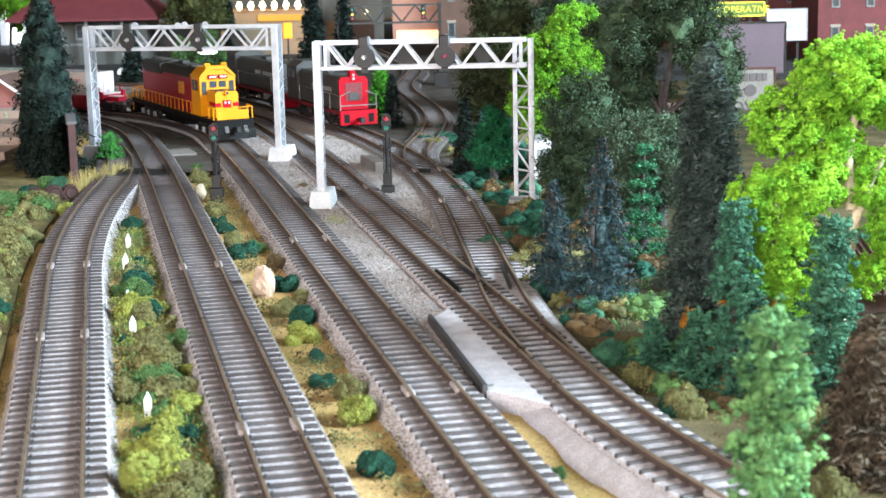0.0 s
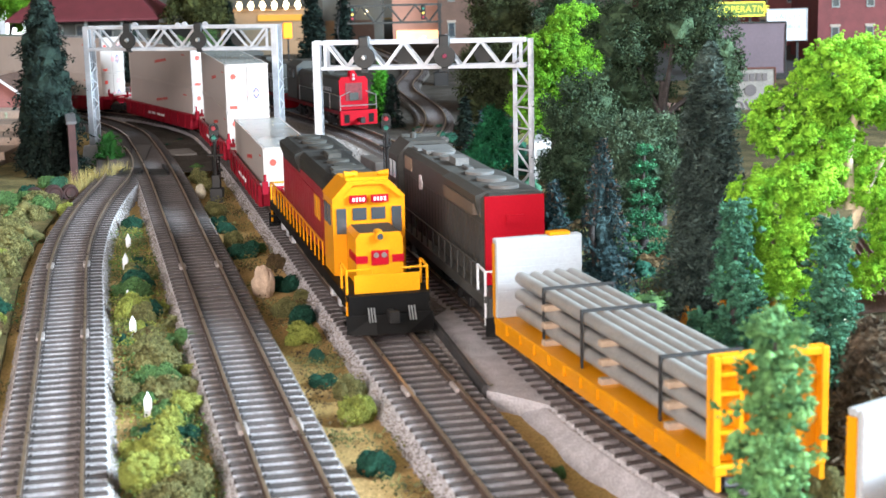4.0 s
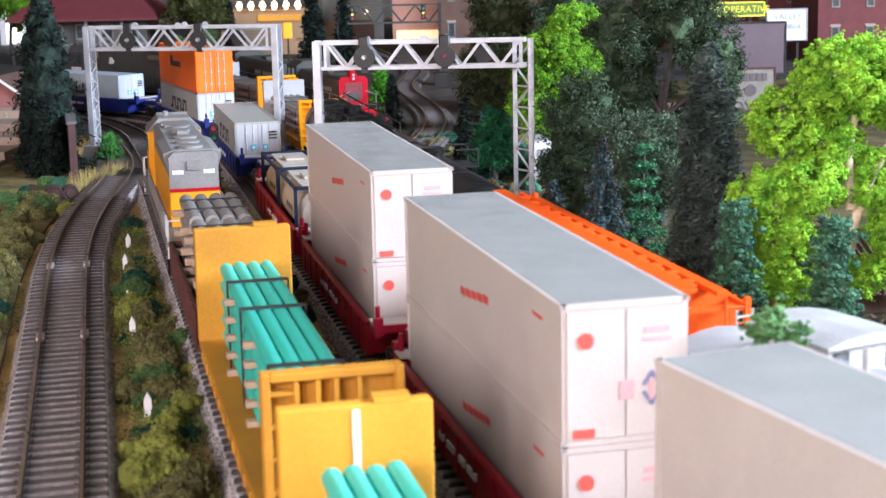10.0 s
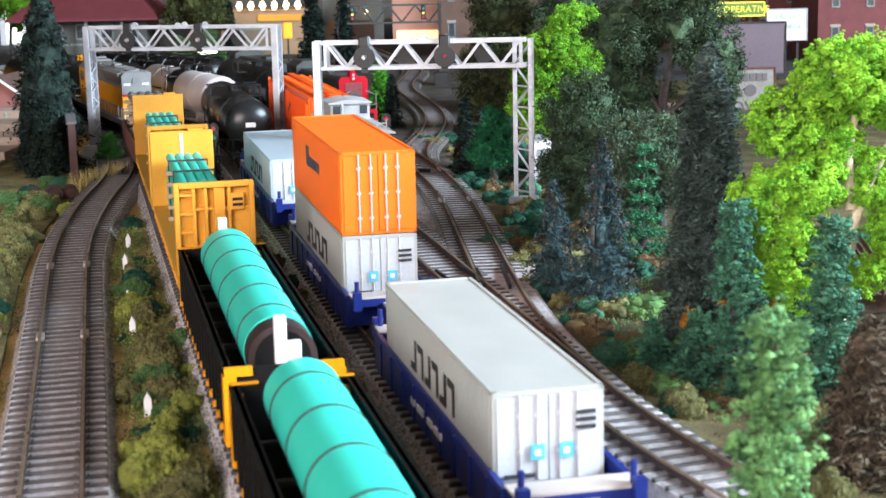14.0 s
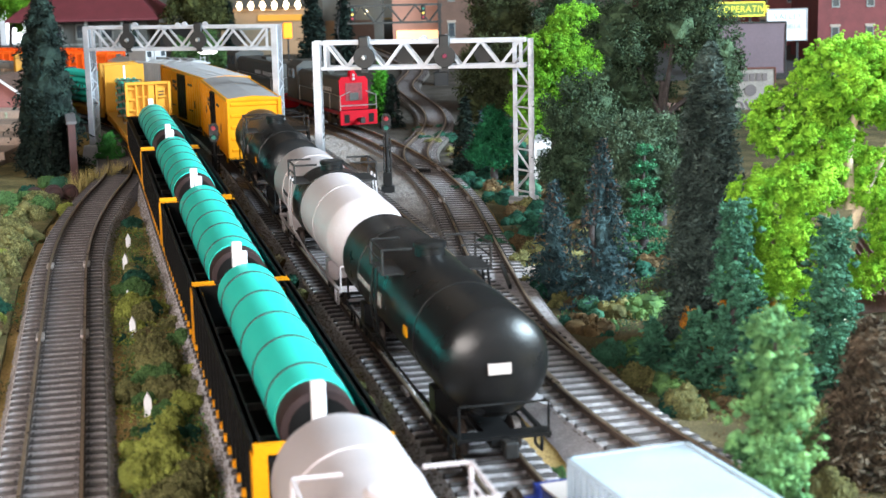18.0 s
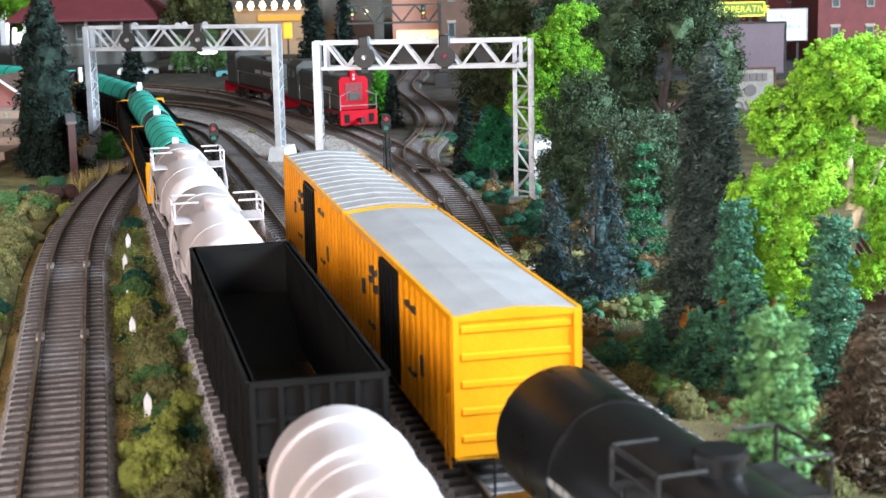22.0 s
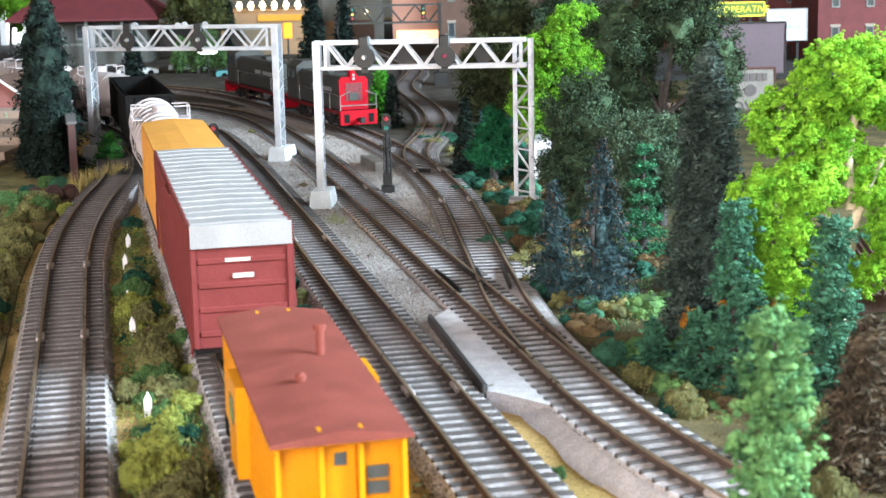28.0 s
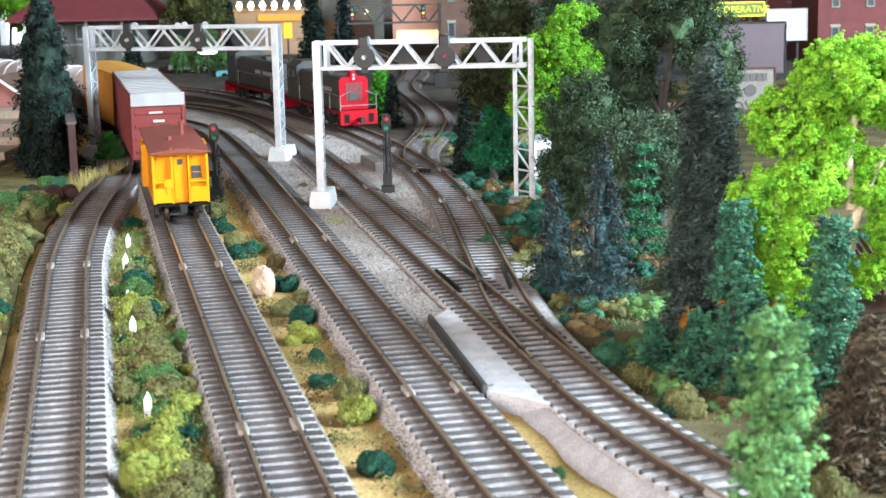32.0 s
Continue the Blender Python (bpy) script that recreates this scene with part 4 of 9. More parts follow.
def covered_hopper(length):
    c = car("covered_hopper_car", "bright orange ribbed covered hopper car")
    h, w, top = length / 2, 0.0172, 0.0485
    part("body", Shape().prism([(-w * 0.8, 0.011), (-w, 0.019), (-w, top - 0.002), (-w * 0.86, top), (w * 0.86, top), (w, top - 0.002), (w, 0.019), (w * 0.8, 0.011)], -h + 0.012, h - 0.012), P_HOPPER, c)
    sh = Shape()
    n = 22
    for i in range(n + 1):
        y = -h + 0.0125 + (length - 0.025) * i / n
        for x in (-w, w):
            sh.box(x - 0.0010, x + 0.0010, y - 0.0006, y + 0.0006, 0.0115, top - 0.002)
    pieces("side_rib", sh, P_HOPPER, c)
    part("roof_walk", Shape().box(-0.0026, 0.0026, -h + 0.004, h - 0.004, top + 0.0022, top + 0.0028).box(-0.0100, -0.0085, -h + 0.004, h - 0.004, top, top + 0.0014).box(0.0085, 0.0100, -h + 0.004, h - 0.004, top, top + 0.0014), P_HOPPER, c)
    sh = Shape()
    for i in range(14):
        y = -h + 0.02 + (length - 0.04) * i / 13
        sh.box(-0.0075, 0.0075, y - 0.0045, y + 0.0045, top, top + 0.0012, 0.0003)
        sh.box(-0.0082, 0.0082, y - 0.0007, y + 0.0007, top + 0.0010, top + 0.0021)
    pieces("hatch", sh, P_HOPPER, c)
    for sgn in (-1, 1):
        sh = Shape()
        bar(sh, -0.0165, 0.0165, sgn * (h - 0.002), sgn * h, 0.0095, 0.0125)
        for x in (-0.0165, 0.0165):
            bar(sh, x - 0.0008, x + 0.0008, sgn * (h - 0.002), sgn * h, 0.0105, top)
            bar(sh, x - 0.0007, x + 0.0007, sgn * (h - 0.013), sgn * (h - 0.001), top - 0.0035, top - 0.002)
        bar(sh, -0.0165, 0.0165, sgn * (h - 0.002), sgn * h, top - 0.0035, top - 0.002)
        bar(sh, -0.003, 0.003, sgn * (h - 0.04), sgn * (h + 0.003), 0.007, 0.0105)
        v = [(-0.015, sgn * (h - 0.011), 0.036), (0.015, sgn * (h - 0.011), 0.036), (0.010, sgn * (h - 0.036), 0.011), (-0.010, sgn * (h - 0.036), 0.011)]
        sh.add(v + [(a, b - sgn * 0.0012, c_) for a, b, c_ in v], [(0, 1, 2, 3), (7, 6, 5, 4), (0, 4, 5, 1), (2, 6, 7, 3), (0, 3, 7, 4), (1, 5, 6, 2)])
        part("end_frame", sh, P_HOPPER, c)
        for sx in (-1, 1):
            ladder(c, sx * 0.0125, sgn * (h + 0.0003), 0.010, top, "y", P_HOPPER, 0.006, 8)
        bogie(c, sgn * (h - 0.022))
    marks = Shape()
    for sgn in (-1, 1):
        for y, z, a, b in ((-0.02, 0.038, 0.0045, 0.0028), (-0.012, 0.034, 0.003, 0.002), (0.02, 0.038, 0.006, 0.0018), (0.03, 0.026, 0.010, 0.0012), (-0.03, 0.026, 0.006, 0.0012)):
            bar(marks, sgn * (w + 0.0005), sgn * (w + 0.00115), y - a / 2, y + a / 2, z - b / 2, z + b / 2)
    pieces("marking", marks, P_STRAP, c)
    couplers(c, h + 0.005)
    return c


def caboose(label, body, roof, length, cupola, eave=0.0395):
    """A caboose; the cupola, where there is one, sits towards +y."""
    c = car("caboose", label, "caboose")
    h, w = length / 2, 0.0153
    part("body", Shape().box(-w, w, -h, h, 0.0110, eave, 0.0003), body, c)
    grooves = Shape()
    for sgn in (-1, 1):
        for i in range(int(length / 0.004)):
            y = -h + 0.002 + i * 0.004
            bar(grooves, sgn * w, sgn * (w + 0.00025), y, y + 0.003, 0.0115, eave - 0.001)
    pieces("side_board", grooves, body, c)
    r = 0.0040 if cupola else 0.0028
    prof = [(-w - 0.0012, eave - 0.0003), (-w - 0.0012, eave + 0.0006), (-w * 0.7, eave + r * 0.55), (-w * 0.35, eave + r * 0.88), (0, eave + r), (w * 0.35, eave + r * 0.88), (w * 0.7, eave + r * 0.55), (w + 0.0012, eave + 0.0006), (w + 0.0012, eave - 0.0003)]
    if not cupola:
        prof = [(-w - 0.0012, eave - 0.0003), (-w - 0.0012, eave + 0.0005), (0, eave + r), (w + 0.0012, eave + 0.0005), (w + 0.0012, eave - 0.0003)]
    over = 0.012 if cupola else 0.006
    part("roof", Shape().prism(prof, -h - over, h + over), roof, c, smooth=30)
    sh = Shape()
    for i in range(7 if cupola else 0):
        y = -h + length * (i + 0.5) / 7
        sh.prism([(x, z + 0.0004) for x, z in prof[1:-1]], y - 0.0005, y + 0.0005)
    pieces("roof_seam", sh, roof, c)
    if cupola:
        y0, y1, zt = h * 0.05, h * 0.62, eave + 0.0125
        cu = part("cupola", Shape().box(-0.0125, 0.0125, y0, y1, eave + 0.001, zt, 0.0003), body, c, "raised lookout cupola")
        part("cupola_roof", Shape().prism([(-0.0138, zt - 0.0004), (-0.0138, zt + 0.0004), (-0.007, zt + 0.0018), (0, zt + 0.0024), (0.007, zt + 0.0018), (0.0138, zt + 0.0004), (0.0138, zt - 0.0004)], y0 - 0.0015, y1 + 0.0015), body, cu)
        for x in (-0.0085, 0.0085):
            part("window", Shape().box(x - 0.0024, x + 0.0024, y0 - 0.0004, y0 + 0.0002, zt - 0.0068, zt - 0.0015, 0.0001), G_DARK, cu)
        part("running_board", Shape().box(-0.0035, 0.0035, -h - 0.009, y0, eave + r + 0.0008, eave + r + 0.0014), P_ROOF, c)
        part("smoke_stack", Shape().tube((-0.006, y0 - 0.006, eave + 0.003), (-0.006, y0 - 0.006, eave + 0.013), 0.0009, n=10), body, c)
    else:
        for sgn in (-1, 1):
            sh = Shape()
            bar(sh, sgn * w, sgn * (w + 0.0035), -0.010, 0.010, 0.014, eave - 0.001)
            bay = part("side_bay", sh, body, c)
            part("window", Shape().box(min(sgn * (w + 0.0034), sgn * (w + 0.0038)), max(sgn * (w + 0.0034), sgn * (w + 0.0038)), -0.004, 0.004, 0.027, 0.034), G_DARK, bay)
        part("smoke_jack", Shape().tube((0.006, 0.006, eave + 0.002), (0.006, 0.006, eave + 0.009), 0.0012, n=10).tube((0.006, 0.006, eave + 0.009), (0.006, 0.006, eave + 0.0105), 0.0019, n=10), roof, c)
        part("roof_vent", Shape().lathe([(eave + r - 0.001, 0.0014), (eave + r + 0.0012, 0.0014), (eave + r + 0.0018, 0.0006)], 12, "z", (-0.003, -0.02, 0)), roof, c)
    if cupola:
        for sgn in (-1, 1):
            for y in (-h * 0.55, h * 0.35, h * 0.70):
                sh = Shape()
                bar(sh, sgn * w, sgn * (w + 0.0005), y - 0.0036, y + 0.0036, 0.0255, 0.0345)
                fr = part("window_frame", sh, P_LIGHT_GREY, c)
                sh = Shape()
                bar(sh, sgn * w, sgn * (w + 0.0008), y - 0.0026, y + 0.0026, 0.0266, 0.0335)
                part("window", sh, G_DARK, fr)
            sh = Shape()
            for y in (-0.018, -0.010, -0.002, 0.006):
                bar(sh, sgn * w, sgn * (w + 0.0006), y, y + 0.005, 0.0195, 0.0218)
            pieces("marking", sh, P_STRAP, c)
    for sgn in (-1, 1):
        e = sgn * h
        if cupola:
            part("door", Shape().box(-0.001, 0.005, min(e - sgn * 0.0001, e + sgn * 0.0005), max(e - sgn * 0.0001, e + sgn * 0.0005), 0.0125, 0.0345), body, c)
            part("window", Shape().box(0.0003, 0.0040, min(e, e + sgn * 0.0008), max(e, e + sgn * 0.0008), 0.0255, 0.0335), G_DARK, c)
        else:
            o1, o2 = e + sgn * 0.0008, e + sgn * 0.0032
            part("door", Shape().box(-0.0036, 0.0036, min(e, o1), max(e, o1), 0.0125, 0.0370), body, c)
            part("window", Shape().box(-0.0014, 0.0014, min(e, o1 + sgn * 0.0004), max(e, o1 + sgn * 0.0004), 0.0325, 0.0355), G_DARK, c)
            for z in (0.0262, 0.0300):
                part("window", Shape().box(0.0062, 0.0112, min(e, o1), max(e, o1), z - 0.0015, z + 0.0015), G_DARK, c)
            for x in (-w + 0.0006, -0.0046, 0.0046, w - 0.0006):
                part("end_post", Shape().box(x - 0.0006, x + 0.0006, min(e, o2), max(e, o2), 0.0112, eave + 0.0006 + (0.0016 if abs(x) < 0.01 else 0)), body, c)
            part("end_beam", Shape().prism([(-w, eave - 0.0016), (w, eave - 0.0016), (w, eave + 0.0002), (0, eave + r - 0.0004), (-w, eave + 0.0002)], min(o1, o2), max(o1, o2)), body, c)
            for x0, x1 in ((-w + 0.001, -0.0046), (0.0046, w - 0.001)):
                part("end_gate", Shape().box(x0, x1, min(o2 - sgn * 0.0006, o2), max(o2 - sgn * 0.0006, o2), 0.0118, 0.0200), body, c)
                part("end_railing", Shape().tube((x0, o2, 0.0232), (x1, o2, 0.0232), 0.0005, n=6), body, c)
            part("brake_wheel", Shape().lathe([(min(o2, o2 + sgn * 0.0008), 0.0026), (max(o2, o2 + sgn * 0.0008), 0.0026)], 16, "y", (-0.0068, 0, 0.0225)).box(-0.0080, -0.0056, min(o2, o2 + sgn * 0.0006), max(o2, o2 + sgn * 0.0006), 0.0170, 0.0225), body, c)
        sh = Shape()
        out = e + sgn * (0.011 if cupola else 0.004)
        bar(sh, -w, w, e, out, 0.0098, 0.0112)
        for x in (-w, w):
            bar(sh, x - 0.002 if x > 0 else x, x if x > 0 else x + 0.002, out - sgn * 0.004, out, 0.004, 0.005)
            bar(sh, x - 0.0003, x + 0.0003, out - sgn * 0.004, out, 0.0045, 0.0100)
        part("end_step", sh, P_FLAT_BLACK if not cupola else P_FLAT_BLACK, c)
        if cupola:
            rail = Shape()
            for x in (-w + 0.0008, w - 0.0008):
                rail.tube((x, out - sgn * 0.001, 0.011), (x, out - sgn * 0.001, 0.0205), 0.0004, n=5)
            rail.tube((-w + 0.0008, out - sgn * 0.001, 0.0205), (w - 0.0008, out - sgn * 0.001, 0.0205), 0.0004, n=5)
            rail.tube((-w + 0.0008, out - sgn * 0.001, 0.0165), (w - 0.0008, out - sgn * 0.001, 0.0165), 0.0003, n=5)
            part("end_railing", rail, P_FLAT_BLACK, c)
            part("brake_wheel", Shape().lathe([(-0.0004, 0.0012), (-0.0004, 0.0031), (0.0004, 0.0031), (0.0004, 0.0012)], 18, "y", (-0.0035, out, 0.0235)).tube((-0.0035, out - sgn * 0.001, 0.010), (-0.0035, out - sgn * 0.001, 0.0235), 0.0008, n=6), P_FLAT_BLACK, c)
            ladder(c, 0.0085, out - sgn * 0.0006, 0.012, eave + 0.008, "y", body, 0.0055, 9)
        bogie(c, sgn * (h - 0.018))
    part("under_frame", Shape().box(-0.004, 0.004, -h, h, 0.0065, 0.011).box(-0.012, 0.012, -0.012, 0.012, 0.0055, 0.0105), P_FLAT_BLACK, c)
    couplers(c, h + (0.013 if cupola else 0.006))
    return c


def diesel(label, length, hood, roof, cab, nose_front, frame, rails, sill, tail=None, marks=None, fan_mat=None, band=0.0075, face=-1, six=True, low_nose=True, porch=0.020):
    """A hood-unit diesel locomotive; face -1: its cab end points to -y."""
    c = car("diesel_locomotive", label, "locomotive")
    h = length / 2
    f = face
    Y = lambda a: f * (h - a)  # distance back from the cab end
    top, hw = 0.0525, 0.0118
    # frame and walkways
    sh = Shape()
    bar(sh, -0.0165, 0.0165, Y(0.003), Y(length - 0.003), 0.0135, 0.0162)
    bar(sh, -0.0050, 0.0050, Y(0.004), Y(length - 0.004), 0.0095, 0.0135)
    part("frame", sh, sill, c)
    for e, s in ((0.0, 1), (length, -1)):
        sh = Shape()
        bar(sh, -0.0158, 0.0158, Y(e), Y(e + s * 0.0035), 0.0045, 0.0160)
        pl = part("pilot", sh, P_FLAT_BLACK if tail is None or s == 1 else frame, c)
        sh = Shape()
        ya, yb, yc = Y(e - s * 0.0012), Y(e - s * 0.0046), Y(e)
        rim = [(-0.0172, ya), (-0.0060, yb), (0.0060, yb), (0.0172, ya), (0.0172, yc), (-0.0172, yc)]
        v = [(x, y, 0.0012) for x, y in rim] + [(x, (y + 2 * yc) / 3, 0.0085) for x, y in rim]
        sh.add(v, [(0, 1, 7, 6), (1, 2, 8, 7), (2, 3, 9, 8), (3, 4, 10, 9), (4, 5, 11, 10), (5, 0, 6, 11), (6, 7, 8, 9, 10, 11), (5, 4, 3, 2, 1, 0)])
        part("snow_plough", sh, P_FLAT_BLACK, pl)
        hoses = Shape()
        for x in (-0.0085, 0.0075):
            for k in range(3):
                hoses.tube((x + k * 0.0011, Y(e - s * 0.0004), 0.0112), (x + k * 0.0011, Y(e - s * 0.0036), 0.0062), 0.00035, n=5)
        part("air_hose", hoses, M_STEEL if marks else P_FLAT_BLACK, pl)
        sh = Shape()
        for x in (-0.0152, 0.0152):
            for k in range(3):
                bar(sh, x - 0.0018, x + 0.0018, Y(e + s * 0.004), Y(e + s * 0.010), 0.0035 + k * 0.004, 0.0042 + k * 0.004)
        pieces("step", sh, frame, pl)
    # long hood
    y0, y1 = 0.064, length - porch
    prof = [(-hw, 0.0160), (-hw, top - 0.0022), (-hw + 0.0022, top), (hw - 0.0022, top), (hw, top - 0.0022), (hw, 0.0160)]
    part("long_hood", Shape().prism(prof, min(Y(y0), Y(y1)), max(Y(y0), Y(y1))), hood, c)
    rp = [(-hw - 0.0001, top - band), (-hw - 0.0001, top - 0.0022), (-hw + 0.0022, top + 0.0002), (hw - 0.0022, top + 0.0002), (hw + 0.0001, top - 0.0022), (hw + 0.0001, top - band)]
    if roof is not hood:
        part("hood_roof", Shape().prism(rp, min(Y(y0 - 0.0005), Y(y1 + 0.0002)), max(Y(y0 - 0.0005), Y(y1 + 0.0002))), roof, c, "dark roof panel")
    # flared radiator and roof gear
    sh = Shape()
    a, b = y1 - 0.065, y1 - 0.006
    sh.prism([(-hw, top - 0.010), (-hw - 0.0022, top - 0.0035), (-hw - 0.0022, top - 0.001), (-hw + 0.002, top + 0.0006), (hw - 0.002, top + 0.0006), (hw + 0.0022, top - 0.001), (hw + 0.0022, top - 0.0035), (hw, top - 0.010)], min(Y(a), Y(b)), max(Y(a), Y(b)))
    part("radiator_flare", sh, roof, c)
    gear = Shape()
    for d in (y1 - 0.055, y1 - 0.035, y1 - 0.015):
        gear.lathe([(top, 0.0062), (top + 0.0018, 0.0062), (top + 0.0020, 0.0052)], 20, "z", (0, Y(d), 0))
    for d in (0.100, 0.116):
        gear.lathe([(top, 0.0052), (top + 0.0016, 0.0052), (top + 0.0018, 0.0044)], 20, "z", (0, Y(d), 0))
    pieces("roof_fan", gear, fan_mat or roof, c, smooth=40)
    sh = Shape()
    bar(sh, -0.0070, 0.0070, Y(0.085), Y(0.095), top, top + 0.0016)
    bar(sh, -0.0030, 0.0030, Y(0.125), Y(0.138), top, top + 0.0032)
    bar(sh, -0.0085, 0.0085, Y(0.070), Y(0.082), top, top + 0.0012)
    bar(sh, -0.0012, 0.0012, Y(0.142), Y(y1 - 0.07), top, top + 0.0012)
    pieces("roof_gear", sh, fan_mat or roof, c)
    # hood doors
    sh = Shape()
    n = int((y1 - y0) / 0.0062)
    for i in range(n):
        d = y0 + 0.003 + i * 0.0062
        for sgn in (-1, 1):
            bar(sh, sgn * hw, sgn * (hw + 0.0003), Y(d), Y(d + 0.0054), 0.0175, top - 0.012)
    pieces("hood_door", sh, hood, c)
    # cab
    cw, ct = 0.0150, 0.0545
    c0, c1 = 0.040, 0.064
    cabp = [(-cw, 0.0160), (-cw, ct - 0.0065), (-0.0085, ct), (0.0085, ct), (cw, ct - 0.0065), (cw, 0.0160)]
    cb = part("cab", Shape().prism(cabp, min(Y(c0), Y(c1)), max(Y(c0), Y(c1))), cab, c)
    part("cab_roof", Shape().prism([(-cw - 0.0004, ct - 0.0066), (-0.0087, ct + 0.0005), (0.0087, ct + 0.0005), (cw + 0.0004, ct - 0.0066), (cw - 0.002, ct - 0.0066), (0.006, ct - 0.001), (-0.006, ct - 0.001), (-cw + 0.002, ct - 0.0066)], min(Y(c0 - 0.001), Y(c1 + 0.001)), max(Y(c0 - 0.001), Y(c1 + 0.001))), cab if roof is not P_GREY and roof is not P_LIGHT_GREY else roof, cb)
    for x0, x1, z0, z1 in ((-0.0068, -0.0010, 0.0390, 0.0440), (0.0010, 0.0068, 0.0390, 0.0440), (-0.0135, -0.0095, 0.0335, 0.0440), (0.0095, 0.0135, 0.0335, 0.0440)):
        sh = Shape()
        bar(sh, x0, x1, Y(c0 - 0.0004), Y(c0 + 0.001), z0, z1)
        part("window", sh, G_DARK, cb)
    for sgn in (-1, 1):
        for d in (0.0455, 0.0545):
            sh = Shape()
            bar(sh, sgn * (cw - 0.001), sgn * (cw + 0.0004), Y(d), Y(d + 0.0062), 0.0365, 0.0450)
            part("window", sh, G_DARK, cb)
    # number boards and beacon
    for sgn in (-1, 1):
        sh = Shape()
        bar(sh, sgn * 0.0010, sgn * 0.0080, Y(c0 - 0.0016), Y(c0), 0.0462, 0.0492)
        nb = part("number_board", sh, P_SCARLET if cab is P_YELLOW else P_FLAT_BLACK, cb)
        sh = Shape()
        for k in range(4):
            bar(sh, sgn * (0.0019 + k * 0.0014), sgn * (0.0027 + k * 0.0014), Y(c0 - 0.0018), Y(c0 - 0.0016), 0.0469, 0.0485)
        pieces("number_bar", sh, M_WHITE, nb)
    sh = Shape()
    bar(sh, -0.0088, 0.0088, Y(c0 + 0.002), Y(c0 + 0.006), ct, ct + 0.0018)
    sh.lathe([(ct, 0.0016), (ct + 0.003, 0.0016), (ct + 0.0034, 0.0008)], 12, "z", (-0.004, Y(c0 + 0.010), 0))
    part("horn", sh, roof if roof is P_GREY or roof is P_LIGHT_GREY else cab, cb)
    # short hood
    nt = 0.0372 if low_nose else top
    np_ = [(-0.0095, 0.0160), (-0.0095, nt - 0.002), (-0.0080, nt), (0.0080, nt), (0.0095, nt - 0.002), (0.0095, 0.0160)]
    ns = part("short_hood", Shape().prism(np_, min(Y(0.018), Y(c0)), max(Y(0.018), Y(c0))), nose_front, c)
    sh = Shape()
    bar(sh, -0.0078, 0.0078, Y(0.0195), Y(c0 - 0.001), nt, nt + 0.0003)
    part("nose_top", sh, roof if roof is not P_LIGHT_GREY else nose_front, ns)
    hz, hr = (0.0284, 0.0011) if marks else (nt - 0.0025, 0.0016)
    hl = Shape()
    for x in (-0.0016, 0.0016):
        hl.lathe([(min(Y(0.0168), Y(0.018)), hr), (max(Y(0.0168), Y(0.018)), hr)], 14, "y", (x, 0, hz))
    pieces("headlight", hl, M_STEEL, ns)
    if marks:
        part("nose_lamp", Shape().lathe([(min(Y(0.0160), Y(0.022)), 0.0019), (max(Y(0.0160), Y(0.022)), 0.0023)], 16, "y", (0, 0, nt - 0.0012)), nose_front, ns)
        part("nose_lens", Shape().lathe([(min(Y(0.0157), Y(0.0161)), 0.0012), (max(Y(0.0157), Y(0.0161)), 0.0012)], 14, "y", (0, 0, nt - 0.0012)), G_DARK, ns)
        for sgn in (-1, 1):
            part("roof_horn", Shape().tube((sgn * 0.0046, Y(c0 + 0.004), ct + 0.0028), (sgn * 0.0092, Y(c0 + 0.004), ct + 0.0028), 0.0008, 0.0016, 12), cab, cb)
    if marks:
        sh = Shape()
        bar(sh, -0.0098, -0.0050, Y(0.0174), Y(0.0180), 0.0252, 0.0282)
        bar(sh, 0.0050, 0.0098, Y(0.0174), Y(0.0180), 0.0252, 0.0282)
        bar(sh, -0.0034, 0.0034, Y(0.0172), Y(0.0180), 0.0244, 0.0302)
        for sgn in (-1, 1):
            bar(sh, sgn * 0.0094, sgn * 0.0099, Y(0.0180), Y(0.0330), 0.0256, 0.0286)
        part("nose_band", sh, P_SCARLET, ns)
        sh = Shape()
        bar(sh, -0.0130, 0.0130, Y(0.0035), Y(0.0040), 0.0160, 0.0235)
        part("anticlimber", sh, cab, c)
    if marks:
        for sgn in (-1, 1):
            sh = Shape()
            for d, z0, z1 in ((0.094, 0.030, 0.040), (0.104, 0.030, 0.040)):
                bar(sh, sgn * hw, sgn * (hw + 0.0006), Y(d), Y(d + 0.0072), z0, z1)
            part("side_emblem", sh, P_YELLOW, c, "yellow block emblem on the hood")
    if tail:
        for sgn in (-1, 1):
            sh = Shape()
            for k in range(4):
                bar(sh, sgn * cw, sgn * (cw + 0.0004), Y(0.0445 + k * 0.0040), Y(0.0475 + k * 0.0040), 0.0290, 0.0330)
            pieces("number_bar", sh, M_WHITE, cb)
            blob = Shape()
            for dy, dz, br in ((0.0, 0.0012, 0.0026), (0.0022, -0.0008, 0.0022), (-0.0014, -0.0016, 0.0018)):
                blob.lathe([(min(sgn * hw, sgn * (hw + 0.0006)), br), (max(sgn * hw, sgn * (hw + 0.0006)), br)], 14, "x", (0, Y(0.104 + dy), 0.0405 + dz))
            part("side_emblem", blob, M_WHITE, c, "pale round painted-out emblem")
            sh = Shape()
            bar(sh, sgn * hw, sgn * (hw + 0.0005), Y(0.0690), Y(0.0840), top - 0.0095, top - 0.0035)
            part("intake_screen", sh, P_SCREEN, c, "tan intake screen")
            sh = Shape()
            bar(sh, sgn * (hw + 0.0002), sgn * (hw + 0.0024), Y(y1 - 0.062), Y(y1 - 0.010), top - 0.0092, top - 0.0045)
            part("radiator_screen", sh, P_SCREENBROWN, c, "brown radiator screen")
        sh = Shape()
